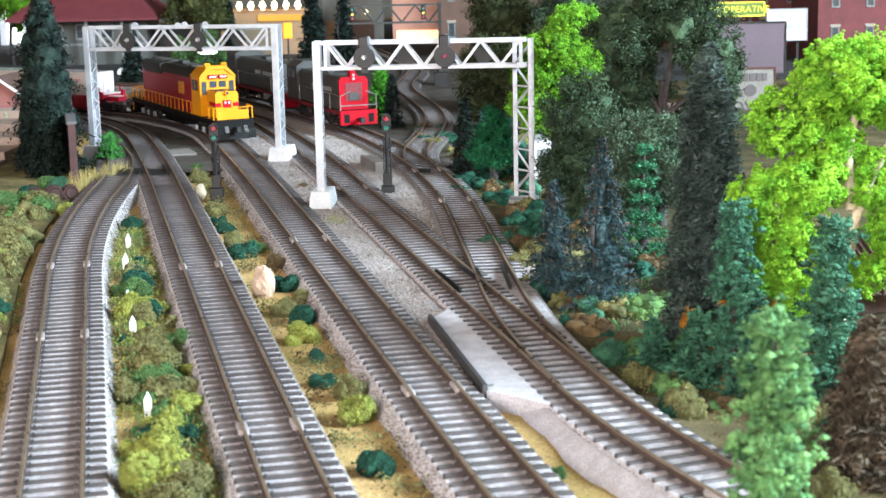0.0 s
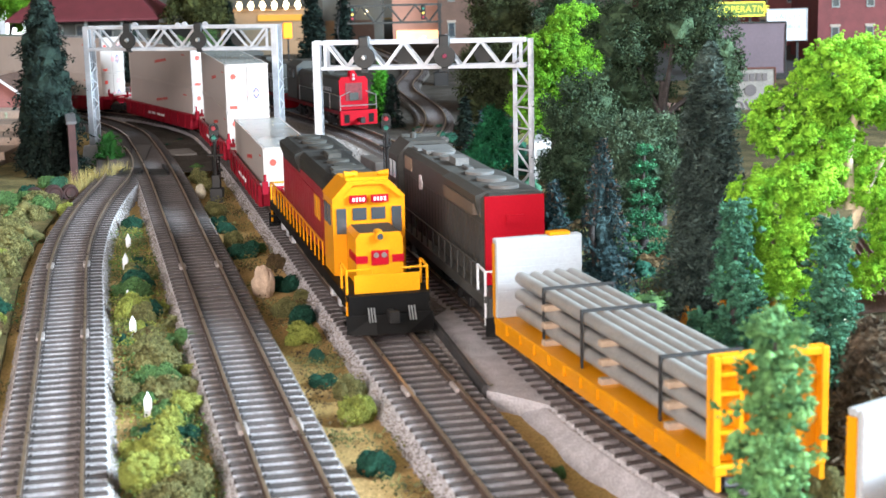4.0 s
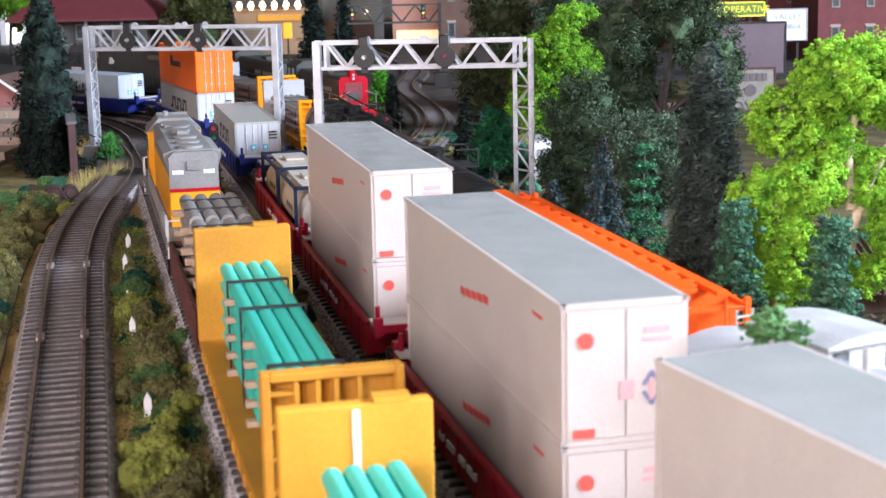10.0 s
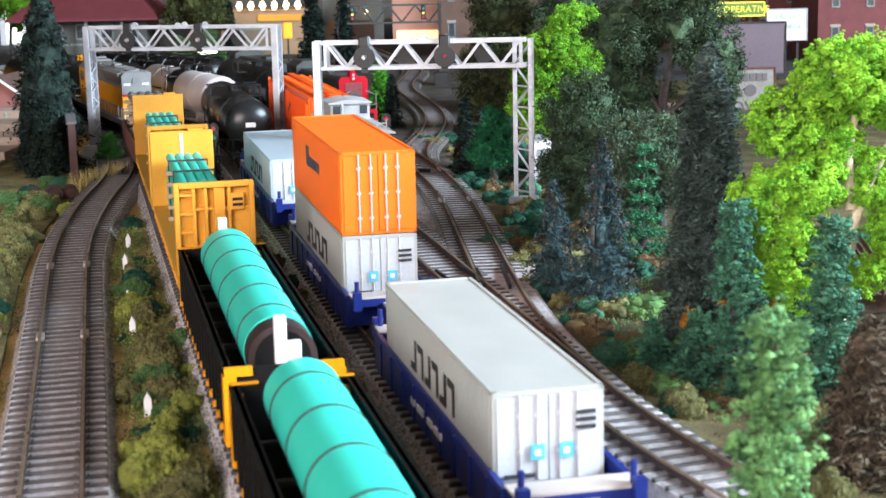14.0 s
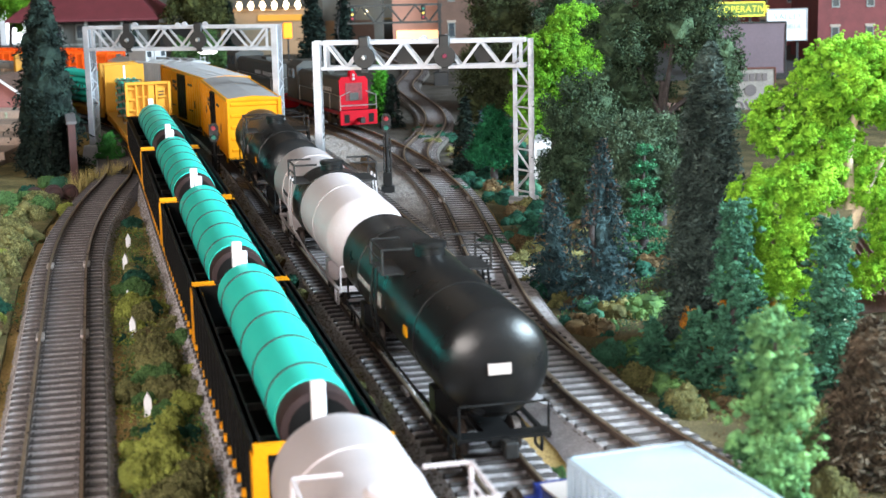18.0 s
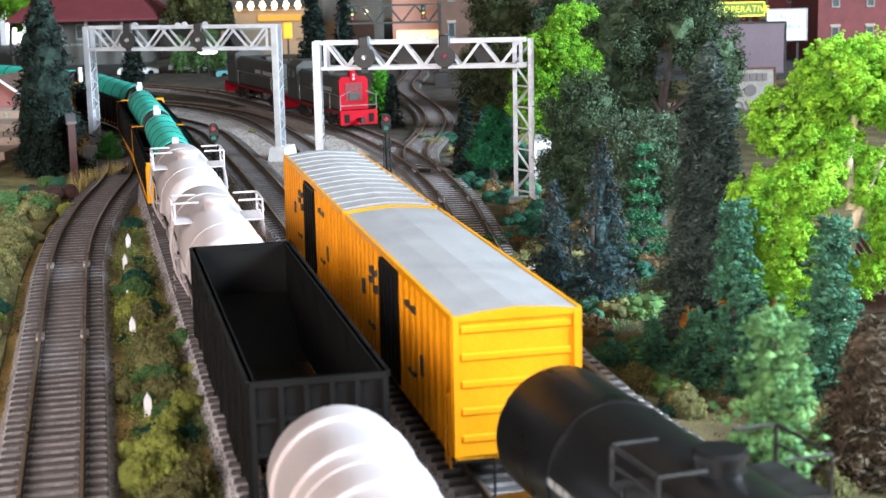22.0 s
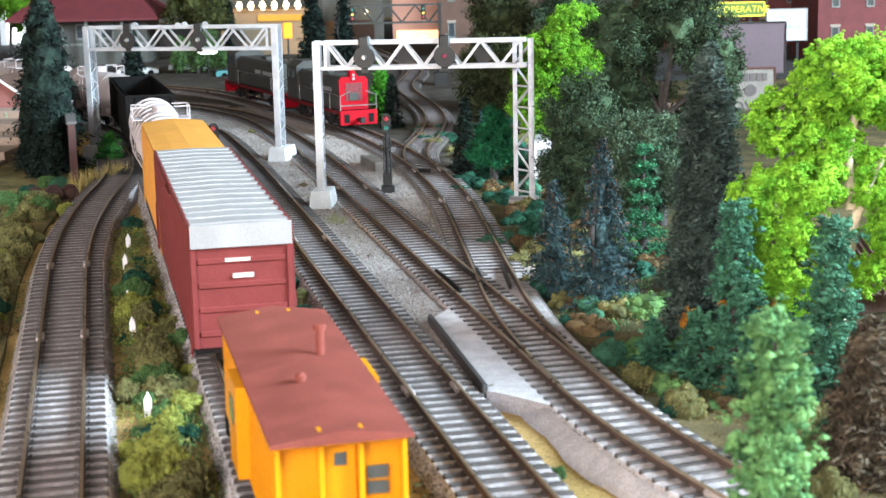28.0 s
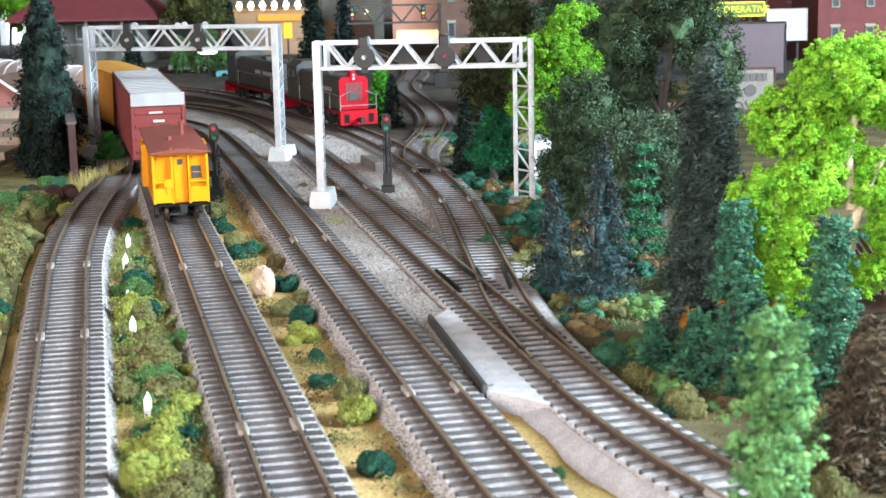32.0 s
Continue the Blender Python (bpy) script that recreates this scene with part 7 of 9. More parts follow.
# right bank
for i in range(75):
    p, a = path_d.at(random.uniform(0.0, 0.42))
    o = 0.025 + random.random() ** 1.4 * 0.055
    bush(p.x + o * math.cos(a), p.y + o * math.sin(a), random.uniform(0.0050, 0.0100), random.choice(["olive", "olive", "green", "sea", "dark", "brown"]))
for x, y, r, key in ((0.0165, 0.5300, 0.0050, "olive"), (0.0440, 0.8950, 0.0100, "brown"), (0.0560, 0.9000, 0.0110, "dark"), (0.0500, 0.9080, 0.0120, "olive")):
    bush(x, y, r, key)
for i in range(140):
    s = random.uniform(0.02, 0.62) if i % 3 else random.uniform(-0.16, 0.1)
    if i % 3:
        p, a = path_e.at(s)
        o = 0.032 + random.random() ** 1.3 * 0.075
    else:
        p, a = path_d.at(s + 0.17)
        o = 0.033 + random.random() ** 1.3 * 0.075
    x, y = p.x + o * math.cos(a), p.y + o * math.sin(a)
    far = y > 0.85
    shrub(x, y, random.uniform(0.006, 0.0125), random.choice((["brown", "brown", "olive", "dark", "dark"] if far else ["olive", "olive", "green", "green", "sea", "dark", "brown"])))


M_SCRUB = mat("dark_scrub_earth", (0.15, 0.115, 0.06), 1.0, 0, 0.4, 30, 1.0, 1300, 0.1, (0.03, 0.03, 0.015))
scrub = Shape()
gx, gy = np.linspace(-0.02, 0.60, 40), np.linspace(0.42, 1.76, 70)
v = []
for y in gy:
    for x in gx:
        e = path_e.at(max(0.0, min(0.6, y - 0.70)))[0] if y > 0.70 else path_d.at(y - 0.397)[0]
        x0 = e.x + 0.020 if y < 1.02 else -0.012 + 0.05 * (y - 1.02)
        q = x0 + (x + 0.02)
        v.append((q, y, GROUND + 0.0006 + 0.0016 * noise.noise((q * 40, y * 40, 0)) + 0.0010 * noise.noise((q * 150, y * 150, 3))))
scrub.add(v, [(j * 40 + i, j * 40 + i + 1, (j + 1) * 40 + i + 1, (j + 1) * 40 + i) for j in range(69) for i in range(39)])
tagged(part("wood_floor", scrub, M_SCRUB, smooth=60), "dark brown earth under the trees", "ground", kind="structure")
for i in range(95):
    y = random.uniform(0.84, 1.34)
    p, a = path_e.at(y - 0.70)
    o = 0.024 + random.random() ** 1.2 * 0.055
    if y < 1.06 or o > 0.05:
        shrub(p.x + o, y, random.uniform(0.006, 0.011), random.choice(["brown", "dark", "dark", "dark"]))
for x, y in ((0.022, 1.15), (0.030, 1.19), (0.036, 1.24), (0.044, 1.30), (0.052, 1.16), (0.062, 1.22), (0.050, 1.10), (0.040, 1.13), (0.028, 1.12), (0.075, 1.18), (0.085, 1.26)):
    shrub(x + random.uniform(-0.004, 0.004), y, random.uniform(0.010, 0.015), random.choice(["dark", "dark", "olive"]))
M_YARD = mat("brown_grey_yard_earth", (0.095, 0.083, 0.074), 1.0, 0, 0.4, 40, 1.0, 900, 0.1, (0.045, 0.038, 0.032))
yard = Shape()
gx, gy = np.linspace(-0.235, 0.16, 40), np.linspace(1.10, 2.6, 60)
yard.add([(x - 0.16 * (y - 1.1) * (x < -0.1), y, GROUND + 0.0030 + 0.0008 * noise.noise((x * 60, y * 60, 5))) for y in gy for x in gx], [(j * 40 + i, j * 40 + i + 1, (j + 1) * 40 + i + 1, (j + 1) * 40 + i) for j in range(59) for i in range(39)])
tagged(part("yard_ground", yard, M_YARD, smooth=60), "brown grey earth around the distant tracks", "ground", kind="structure")
for i in range(60):
    y = random.uniform(0.98, 1.55)
    shrub(random.uniform(0.012 + 0.05 * (y - 1.0), 0.19), y, random.uniform(0.008, 0.014), random.choice(["dark", "dark", "dark", "sea"]))


bank = tagged(new("bank_shrubs"), "mixed foam shrubs under the trees", "shrubs", kind="stuff")
for key, spots in SHRUBS.items():
    vs = []
    for x, y, r in spots:
        c, q = lobes(8)
        for v, f in (blobs(c, q * 0.94, ICO2, 0.16, 0.92), crumble(c, q, 420, 0.16, 0.062)):
            vs.append((v * r + np.array([x, y, GROUND - 0.001]), f))
    tagged(part("shrub", np_mesh("shrub", vs, BUSH[key][0].materials[0]), None, bank), kind="stuff")


def cover(name, label, spots, mats):
    """Small foam crumbs and lumps that carpet a verge."""
    t = tagged(new(name), label, "ground cover", kind="stuff")
    p = np.array(spots)
    for j, m in enumerate(mats):
        q = p[j::len(mats)]
        i = RNG.integers(0, len(q), len(q) * 44)
        crumbs = blobs(q[i] + RNG.normal(size=(len(i), 3)) * np.array([0.0040, 0.0040, 0.0008]) + np.array([0, 0, 0.0012]), RNG.uniform(0.00022, 0.0006, len(i)), OCTA, 0.4, 0.9)
        tagged(part("foam_cover", np_mesh("foam_cover", [crumbs], m), None, t), kind="stuff")
    return t


def between(path, s0, s1, o0, o1, n, test=None):
    out = []
    while len(out) < n:
        p, a = path.at(random.uniform(s0, s1))
        o = random.uniform(o0, o1)
        x, y = p.x + o * math.cos(a), p.y + o * math.sin(a)
        if test is None or test(x, y):
            out.append((x, y, GROUND + random.uniform(-0.0015, 0.0005)))
    return out


cover("verge_cover", "mixed olive ground foam on the outer bank", between(path_a, -0.05, 0.66, -0.16, -0.022, 620), [F_OLIVE, F_BROWN, F_OLIVE, F_GREEN])
cover("verge_cover", "mixed green ground foam between two tracks", between(path_a, -0.05, 0.52, 0.022, 0.062, 420, lambda x, y: x < -0.0376 - 0.2312 * (y - 0.4) - 0.023), [F_OLIVE, F_GREEN, F_OLIVE, F_LIME])
cover("verge_cover", "sparse ochre ground foam between two tracks", between(path_b, -0.05, 0.95, 0.022, 0.040, 130), [F_OLIVE, F_BROWN, F_OLIVE])
cover("bank_cover", "brown and green ground foam on the wooded bank", between(path_e, 0.0, 0.66, 0.024, 0.12, 520) + between(path_d, -0.05, 0.3, 0.024, 0.12, 320), [F_BROWN, F_OLIVE, F_DARK, F_GREEN])
random.seed(5)


# --- loose grains on the gravel and the ballast shoulders ---
def grains(name, label, path, s0, s1, bands, n, size, z, material):
    """bands: stretches of offset to the right of a path, between which the grains are shared out."""
    pts = []
    for k in range(n):
        p, a = path.at(random.uniform(s0, s1))
        o0, o1, z0, z1 = bands[k % len(bands)]
        f = random.random()
        o = o0 + (o1 - o0) * f
        pts.append((p.x + o * math.cos(a), p.y + o * math.sin(a), z + z0 + (z1 - z0) * f))
    c = np.array(pts)
    ob = part(name, np_mesh(name, [blobs(c, RNG.uniform(0.55, 1.3, n) * size, OCTA, 0.4, 0.8)], material), None)
    return tagged(ob, label, "gravel", kind="stuff")


STRIP = [(-0.047, -0.018, 0, 0)]
grains("loose_gravel", "pale grey loose gravel between the tracks", path_d, 0.15, 1.25, STRIP, 16000, 0.00055, -0.0044, M_GRAIN)
grains("loose_gravel", "rusty brown grit scattered on the gravel", path_d, 0.15, 1.25, STRIP, 1500, 0.00045, -0.0042, M_GRAINDARK)
grains("loose_gravel", "grey loose gravel beside the branch turnout", path_d, 0.31, 1.15, [(0.017, 0.045, 0, 0)], 11000, 0.00055, -0.0046, M_GRAIN)
SHOULDER = [(-0.0200, -0.0166, -0.0070, 0.0), (0.0166, 0.0200, 0.0, -0.0070)]
for path, s0, s1 in ((path_a, -0.03, 0.6), (path_b, -0.03, 0.9), (path_c, -0.03, 0.95), (path_d, -0.06, 0.7)):
    grains("ballast_grain", "pale grey ballast grains on the track shoulder", path, s0, s1, SHOULDER, 7000, 0.00048, -0.0036, M_GRAIN)


# --- dry grass tufts ---
def tuft(x, y, r, h, colour, n=60):
    sh_v, sh_f = [], []
    for i in range(n):
        a, q = random.uniform(0, 6.28), random.random() ** 0.5 * r
        b = Vector((q * math.cos(a), q * math.sin(a), 0))
        t = b * random.uniform(1.2, 1.9) + Vector((random.uniform(-1, 1) * r * 0.5, random.uniform(-1, 1) * r * 0.5, h * random.uniform(0.6, 1.1)))
        w = Vector((math.sin(a), -math.cos(a), 0)) * 0.0003
        o = len(sh_v)
        sh_v += [b - w, b + w, t]
        sh_f.append((o, o + 1, o + 2))
    me = bpy.data.meshes.new("grass_tuft")
    me.from_pydata([v[:] for v in sh_v], [], sh_f)
    me.materials.append(colour)
    ob = new("grass_tuft", me)
    ob.matrix_basis = Matrix.Translation((x, y, GROUND))
    return tagged(ob, "tuft of dry straw coloured grass", "grass", kind="stuff")


F_STRAW = foliage("straw_grass", (0.55, 0.46, 0.20), (0.35, 0.28, 0.10), 0.3)
F_HAY = foliage("green_straw_grass", (0.28, 0.30, 0.10), (0.16, 0.16, 0.06), 0.3)
for i in range(7):
    tuft(-0.243 + 0.003 * i, 1.035 + 0.010 * i, 0.006, 0.014, F_STRAW, 70)
tuft(-0.0605, 0.878, 0.0065, 0.008, F_HAY, 120)


# --- trees ---
def limb(sh, p, q, r0, r1, n=7):
    mid = (Vector(p) + Vector(q)) / 2 + Vector((random.uniform(-1, 1), random.uniform(-1, 1), 0)) * (Vector(q) - Vector(p)).length * 0.08
    sh.tube(p, mid, r0, (r0 + r1) / 2, n).tube(mid, q, (r0 + r1) / 2, r1, n)


def tree_of(name, label, x, y, trunk, trunk_mat, crown, crown_mat=None, z=GROUND):
    t = thing(name, label, "tree", Matrix.Translation((x, y, z)))
    part("trunk", trunk, trunk_mat, t, smooth=50)
    for me in crown if isinstance(crown, list) else [crown]:
        part("crown", me, None, t)
    return t


def leafy(label, x, y, height, masses, leaf, material, count, bark=None, trunk_r=0.003, foam=0.0, name="broadleaf_tree"):
    """masses: (dx, dy, z, rx, rz) of the crown's parts; leaves crowd towards their outsides."""
    sh = Shape()
    top = Vector((0, 0, height * 0.6))
    limb(sh, (0, 0, -0.004), top, trunk_r, trunk_r * 0.6, 9)
    cs = []
    for dx, dy, z, rx, rz in masses:
        limb(sh, (0, 0, min(height * 0.45, z * 0.7)), (dx, dy, z), trunk_r * 0.55, trunk_r * 0.2)
        n = int(count * rx * rx * rz / sum(m[3] * m[3] * m[4] for m in masses))
        # twig clusters inside each mass
        k = max(10, n // 48)
        cl = on_ball(k) * (RNG.uniform(0.45, 1.0, k) ** 0.5)[:, None] * np.array([rx, rx, rz])
        cl = cl * (1 + 0.22 * np.sin(cl[:, :1] * 420 + cl[:, 2:] * 300))
        i = RNG.integers(0, k, n)
        p = cl[i] + RNG.normal(size=(n, 3)) * np.array([rx, rx, rz]) * 0.12 + np.array([dx, dy, z])
        cs.append(p)
    c = np.concatenate(cs)
    c = np.concatenate([c] + [c[RNG.integers(0, len(c), len(c))] + RNG.normal(size=(len(c), 3)) * leaf * 1.3 for _ in range(3)])
    inner = np.concatenate([on_ball(9) * np.array([rx, rx, rz]) * 0.42 + np.array([dx, dy, z]) for dx, dy, z, rx, rz in masses])
    size = np.repeat([min(m[3], m[4]) for m in masses], 9) * 0.44
    pieces = [flakes(c, leaf * 0.62), blobs(inner, size, ICO2, 0.3, 0.9)] if not foam else [blobs(c, RNG.uniform(0.6, 1.4, len(c)) * foam, ICO1, 0.4, 0.9)]
    return tree_of(name, label, x, y, sh, bark or M_BARK, np_mesh("crown", pieces, material))


def conifer(label, x, y, height, radius, material, branches=240, twigs=13, needle=0.0013, droop=0.35, bare=0.06, trunk_r=0.0022, tip=None, power=0.85, z=GROUND, long=2.2, uneven=0.0, core=0.0):
    sh = Shape()
    limb(sh, (0, 0, -0.004), (0, 0, height * 0.97), trunk_r, trunk_r * 0.15, 8)
    n = branches * twigs
    t = np.repeat(RNG.random(branches) ** 1.15, twigs)
    ang = np.repeat(RNG.uniform(0, 6.283, branches), twigs) + RNG.normal(size=n) * 0.10
    ph = RNG.uniform(0, 6.283, 4)
    lumpy = 1 + uneven * (np.sin(t * 26 + 2 * ang + ph[0]) + np.sin(t * 41 - ang + ph[1])) * 0.5
    ln = radius * (1 - t) ** power * np.repeat(RNG.uniform(0.72, 1.12, branches), twigs) * lumpy + 0.0012
    u = np.tile(np.linspace(0.15, 1.0, twigs), branches)
    rr = ln * u
    zz = height * (bare + (1 - bare) * t) - droop * rr * u + RNG.normal(size=n) * needle * 0.7
    c = np.stack([rr * np.cos(ang), rr * np.sin(ang), zz], -1) + RNG.normal(size=(n, 3)) * needle * 0.8
    nor = np.stack([0.2 * np.cos(ang), 0.2 * np.sin(ang), np.ones(n)], -1)
    nor[:, 2] *= 1.0 if long < 3 else 0.4
    solids = [flakes(c, needle, long, nor)]
    if core:
        tt = np.repeat(np.linspace(0, 0.96, 22), 6)
        aa = RNG.uniform(0, 6.283, len(tt))
        rr = core * radius * (1 - tt) ** power * 0.55
        solids.append(blobs(np.stack([rr * np.cos(aa), rr * np.sin(aa), height * (bare + (1 - bare) * tt)], -1), rr * 0.75 + 0.0006, ICO2, 0.3, 1.2))
    crown = [np_mesh("crown", solids, material)]
    if tip is not None:
        m = RNG.random(n) < np.where(u > 0.85, 0.55, np.where(u < 0.35, 0.30, 0.03)) * np.clip(0.35 + t, 0, 1)
        crown.append(np_mesh("dry_tip", [flakes(c[m] + RNG.normal(size=(m.sum(), 3)) * needle * 0.5, needle * 1.15, 1.6, nor[m])], tip))
    return tree_of("conifer", label, x, y, sh, M_BARK, crown, z=z)


def tiered(label, x, y, height, radius, material, tiers=9, lump=0.0028, trunk_r=0.0022, low=0.12, z=GROUND, per=11, trunk_mat=None):
    """A conifer of foam pads on whorls of branches, with the trunk showing between."""
    sh = Shape()
    limb(sh, (0, 0, -0.004), (0, 0, height * 0.96), trunk_r, trunk_r * 0.3, 8)
    cs, rs = [], []
    for i in range(tiers):
        t = i / (tiers - 1)
        zc = height * (low + (0.98 - low) * t)
        r = radius * (1 - 0.88 * t)
        k = max(3, int(per * (1 - 0.65 * t)))
        a0 = random.uniform(0, 6.28)
        for j in range(k):
            a = a0 + 6.283 * j / k + random.uniform(-0.25, 0.25)
            q = r * random.uniform(0.75, 1.1)
            limb(sh, (0, 0, zc), (q * math.cos(a), q * math.sin(a), zc - q * 0.12), trunk_r * 0.25, trunk_r * 0.1, 5)
            for w in (0.45, 0.75, 1.0):
                for _ in range(5):
                    cs.append((q * w * math.cos(a) + random.gauss(0, lump * 0.9), q * w * math.sin(a) + random.gauss(0, lump * 0.9), zc - q * w * 0.12 + random.gauss(0, lump * 0.45)))
                    rs.append(lump * random.uniform(0.45, 0.95))
    c, r = np.array(cs), np.array(rs)
    return tree_of("conifer", label, x, y, sh, trunk_mat or M_BARK, np_mesh("crown", [blobs(c, r * 0.62, OCTA, 0.3, 0.7), crumble(c, r * 0.9, len(c) * 14, 0.30, lump * 0.15)], material), z=z)


def foam_tree(label, x, y, height, masses, lump, material, bark, trunk_r, forks):
    """A tree of foam clumps on a bare branching armature."""
    sh = Shape()
    limb(sh, (0, 0, -0.004), forks[0], trunk_r, trunk_r * 0.8, 10)
    for a, b, r in forks[1]:
        limb(sh, a, b, r, r * 0.55, 8)
    cs, rs = [], []
    for dx, dy, z, rx, rz in masses:
        if not forks[1]:
            limb(sh, forks[0], (dx, dy, z - rz * 0.3), trunk_r * 0.4, trunk_r * 0.15, 6)
        k = int(70 * rx * rx * rz / (lump ** 3) * 0.027) + 14
        p = on_ball(k) * (RNG.uniform(0.5, 1.0, k) ** 0.45)[:, None] * np.array([rx, rx, rz]) + np.array([dx, dy, z])
        cs.append(p)
        rs.append(RNG.uniform(0.55, 1.1, k) * lump)
    c, r = np.concatenate(cs), np.concatenate(rs)
    return tree_of("broadleaf_tree", label, x, y, sh, bark, np_mesh("crown", [blobs(c, r * 0.5, ICO1, 0.3, 0.85), crumble(c, r, len(c) * 62, 0.25, lump * 0.155)], material))


# right-hand wood
leafy("tall grey green broadleaf tree with a forked dark trunk", 0.1220, 0.860, 0.135, [(-0.020, 0, 0.105, 0.020, 0.020), (0.012, 0, 0.112, 0.022, 0.020), (0.030, -0.005, 0.090, 0.016, 0.018), (0.026, 0.005, 0.064, 0.018, 0.018), (-0.014, 0.012, 0.072, 0.018, 0.018), (0.002, -0.006, 0.132, 0.024, 0.016), (0.010, 0.015, 0.050, 0.02, 0.016)], 0.00105, F_DEEP, 15000, trunk_r=0.0032)
leafy("dense grey green broadleaf tree in the wood", 0.0760, 0.830, 0.088, [(0.0, 0, 0.064, 0.020, 0.021), (0.012, 0, 0.046, 0.017, 0.016), (-0.008, 0, 0.040, 0.015, 0.018), (0.004, -0.004, 0.022, 0.016, 0.014)], 0.00095, F_DEEP, 11000)
leafy("dense pale grey green broadleaf tree", 0.1010, 0.780, 0.074, [(0.0, 0, 0.056, 0.020, 0.016), (0.010, 0, 0.040, 0.017, 0.016), (-0.012, 0, 0.036, 0.015, 0.017)], 0.00095, F_GREYGREEN, 10000)
conifer("tall fuzzy dark grey green conifer", 0.1020, 0.595, 0.118, 0.0190, F_FUZZ, 2600, 24, 0.00055, 0.75, 0.05, power=0.50, long=2.8, uneven=0.25, core=0.6)
conifer("blue green spruce with a dry brown top", 0.0688, 0.6665, 0.074, 0.0190, F_BLUE, 250, 26, 0.00060, 0.15, 0.05, tip=F_DRYTWIG, power=1.0, long=3.0, core=0.4)
conifer("low blue green spruce behind the bank shrubs", 0.0499, 0.690, 0.052, 0.0160, F_BLUE, 180, 22, 0.00060, 0.15, 0.05, tip=F_DRYTWIG, power=1.0, long=3.0, core=0.4)
tiered("green layered pine with a bare lower trunk", 0.0985, 0.755, 0.0585, 0.0118, foliage("pine_emerald", (0.050, 0.195, 0.090), (0.014, 0.065, 0.034), 0.3), 7, 0.0024, 0.0018, 0.16, per=8)
foam_tree("bright lime green broadleaf tree", 0.0748, 1.005, 0.118, [(0.012, 0, 0.104, 0.017, 0.014), (-0.002, 0, 0.090, 0.019, 0.013), (-0.012, 0, 0.074, 0.016, 0.011), (-0.017, 0, 0.056, 0.013, 0.011), (0.012, 0.004, 0.082, 0.017, 0.013), (-0.010, 0, 0.042, 0.011, 0.008), (0.006, 0.004, 0.062, 0.014, 0.012)], 0.0040, F_BRIGHT2, M_BARK, 0.003, ((0, 0, 0.05), []))
foam_tree("bright lime green broadleaf tree with a cream trunk", 0.1455, 0.560, 0.122, [(0.002, 0, 0.108, 0.020, 0.014), (-0.022, 0, 0.092, 0.013, 0.012), (0.020, 0.004, 0.102, 0.016, 0.014), (-0.028, 0, 0.062, 0.014, 0.013), (-0.014, -0.004, 0.070, 0.013, 0.010), (0.016, 0, 0.070, 0.014, 0.010), (-0.030, 0, 0.040, 0.011, 0.010), (-0.016, -0.006, 0.044, 0.012, 0.012), (0.020, -0.003, 0.050, 0.013, 0.011), (-0.006, 0.004, 0.085, 0.013, 0.010), (-0.020, 0, 0.030, 0.010, 0.008), (0.010, -0.005, 0.036, 0.010, 0.007)], 0.0036, F_BRIGHT, M_PALEBARK, 0.0042, ((0.002, 0, 0.052), [((0.002, 0, 0.045), (-0.018, 0, 0.075), 0.0018), ((0.002, 0, 0.05), (0.018, 0, 0.088), 0.0022), ((0.002, 0, 0.06), (0.004, 0, 0.10), 0.0022), ((0.004, 0, 0.03), (0.0085, -0.001, 0.041), 0.0022)]))
tiered("sea green foam conifer in the wood", 0.1020, 0.535, 0.066, 0.0112, F_SEA, 11, 0.0030, 0.0018, 0.06, per=9)
tiered("sea green foam conifer in the wood", 0.1300, 0.515, 0.064, 0.0120, F_SEA, 11, 0.0031, 0.0018, 0.06, per=9)
tiered("pale spring green foam conifer close by", 0.0752, 0.345, 0.0715, 0.0112, F_SPRING, 12, 0.0034, 0.0016, 0.05, per=8)
conifer("brownish dark bushy conifer on the bank", 0.1235, 0.4388, 0.048, 0.0150, F_DARKTWIG, 1100, 16, 0.0008, 0.2, 0.03, power=0.5, uneven=0.25, core=0.5)
foam_tree("orange autumn shrub in the wood", 0.1010, 0.552, 0.034, [(-0.010, 0, 0.019, 0.0050, 0.0055), (0.004, 0.004, 0.026, 0.004, 0.003), (0.014, 0.004, 0.024, 0.0055, 0.005), (-0.004, 0.002, 0.012, 0.004, 0.004)], 0.0019, F_ORANGE, M_BARK, 0.001, ((0, 0, 0.008), []))
conifer("low sea green spruce in the wood", 0.0765, 0.560, 0.020, 0.0085, F_SEA, 150, 8, 0.0010, 0.2, 0.02)
conifer("low sea green spruce in the wood", 0.0900, 0.545, 0.026, 0.0110, F_SEA, 200, 9, 0.0010, 0.2, 0.02)
leafy("emerald green leafy tree by the bridge", 0.0352, 1.030, 0.054, [(0, 0, 0.038, 0.010, 0.012), (-0.005, 0, 0.024, 0.010, 0.010), (0.006, 0, 0.022, 0.010, 0.011)], 0.0011, F_EMERALD, 5000)
conifer("small dark conifer by the branch line", 0.0170, 1.075, 0.052, 0.0125, F_PINE, 260, 11, 0.0010, 0.3, 0.03)
conifer("small dark blue conifer by the branch line", 0.0300, 1.090, 0.042, 0.0095, F_BLUE, 200, 10, 0.0010, 0.3, 0.03)
leafy("dark olive broadleaf tree behind the spur", 0.0600, 1.480, 0.115, [(0, 0, 0.080, 0.030, 0.028), (-0.012, 0, 0.045, 0.026, 0.026), (0.022, 0, 0.055, 0.026, 0.03), (0.004, 0, 0.112, 0.026, 0.018)], 0.0016, F_OLIVELEAF, 9000)
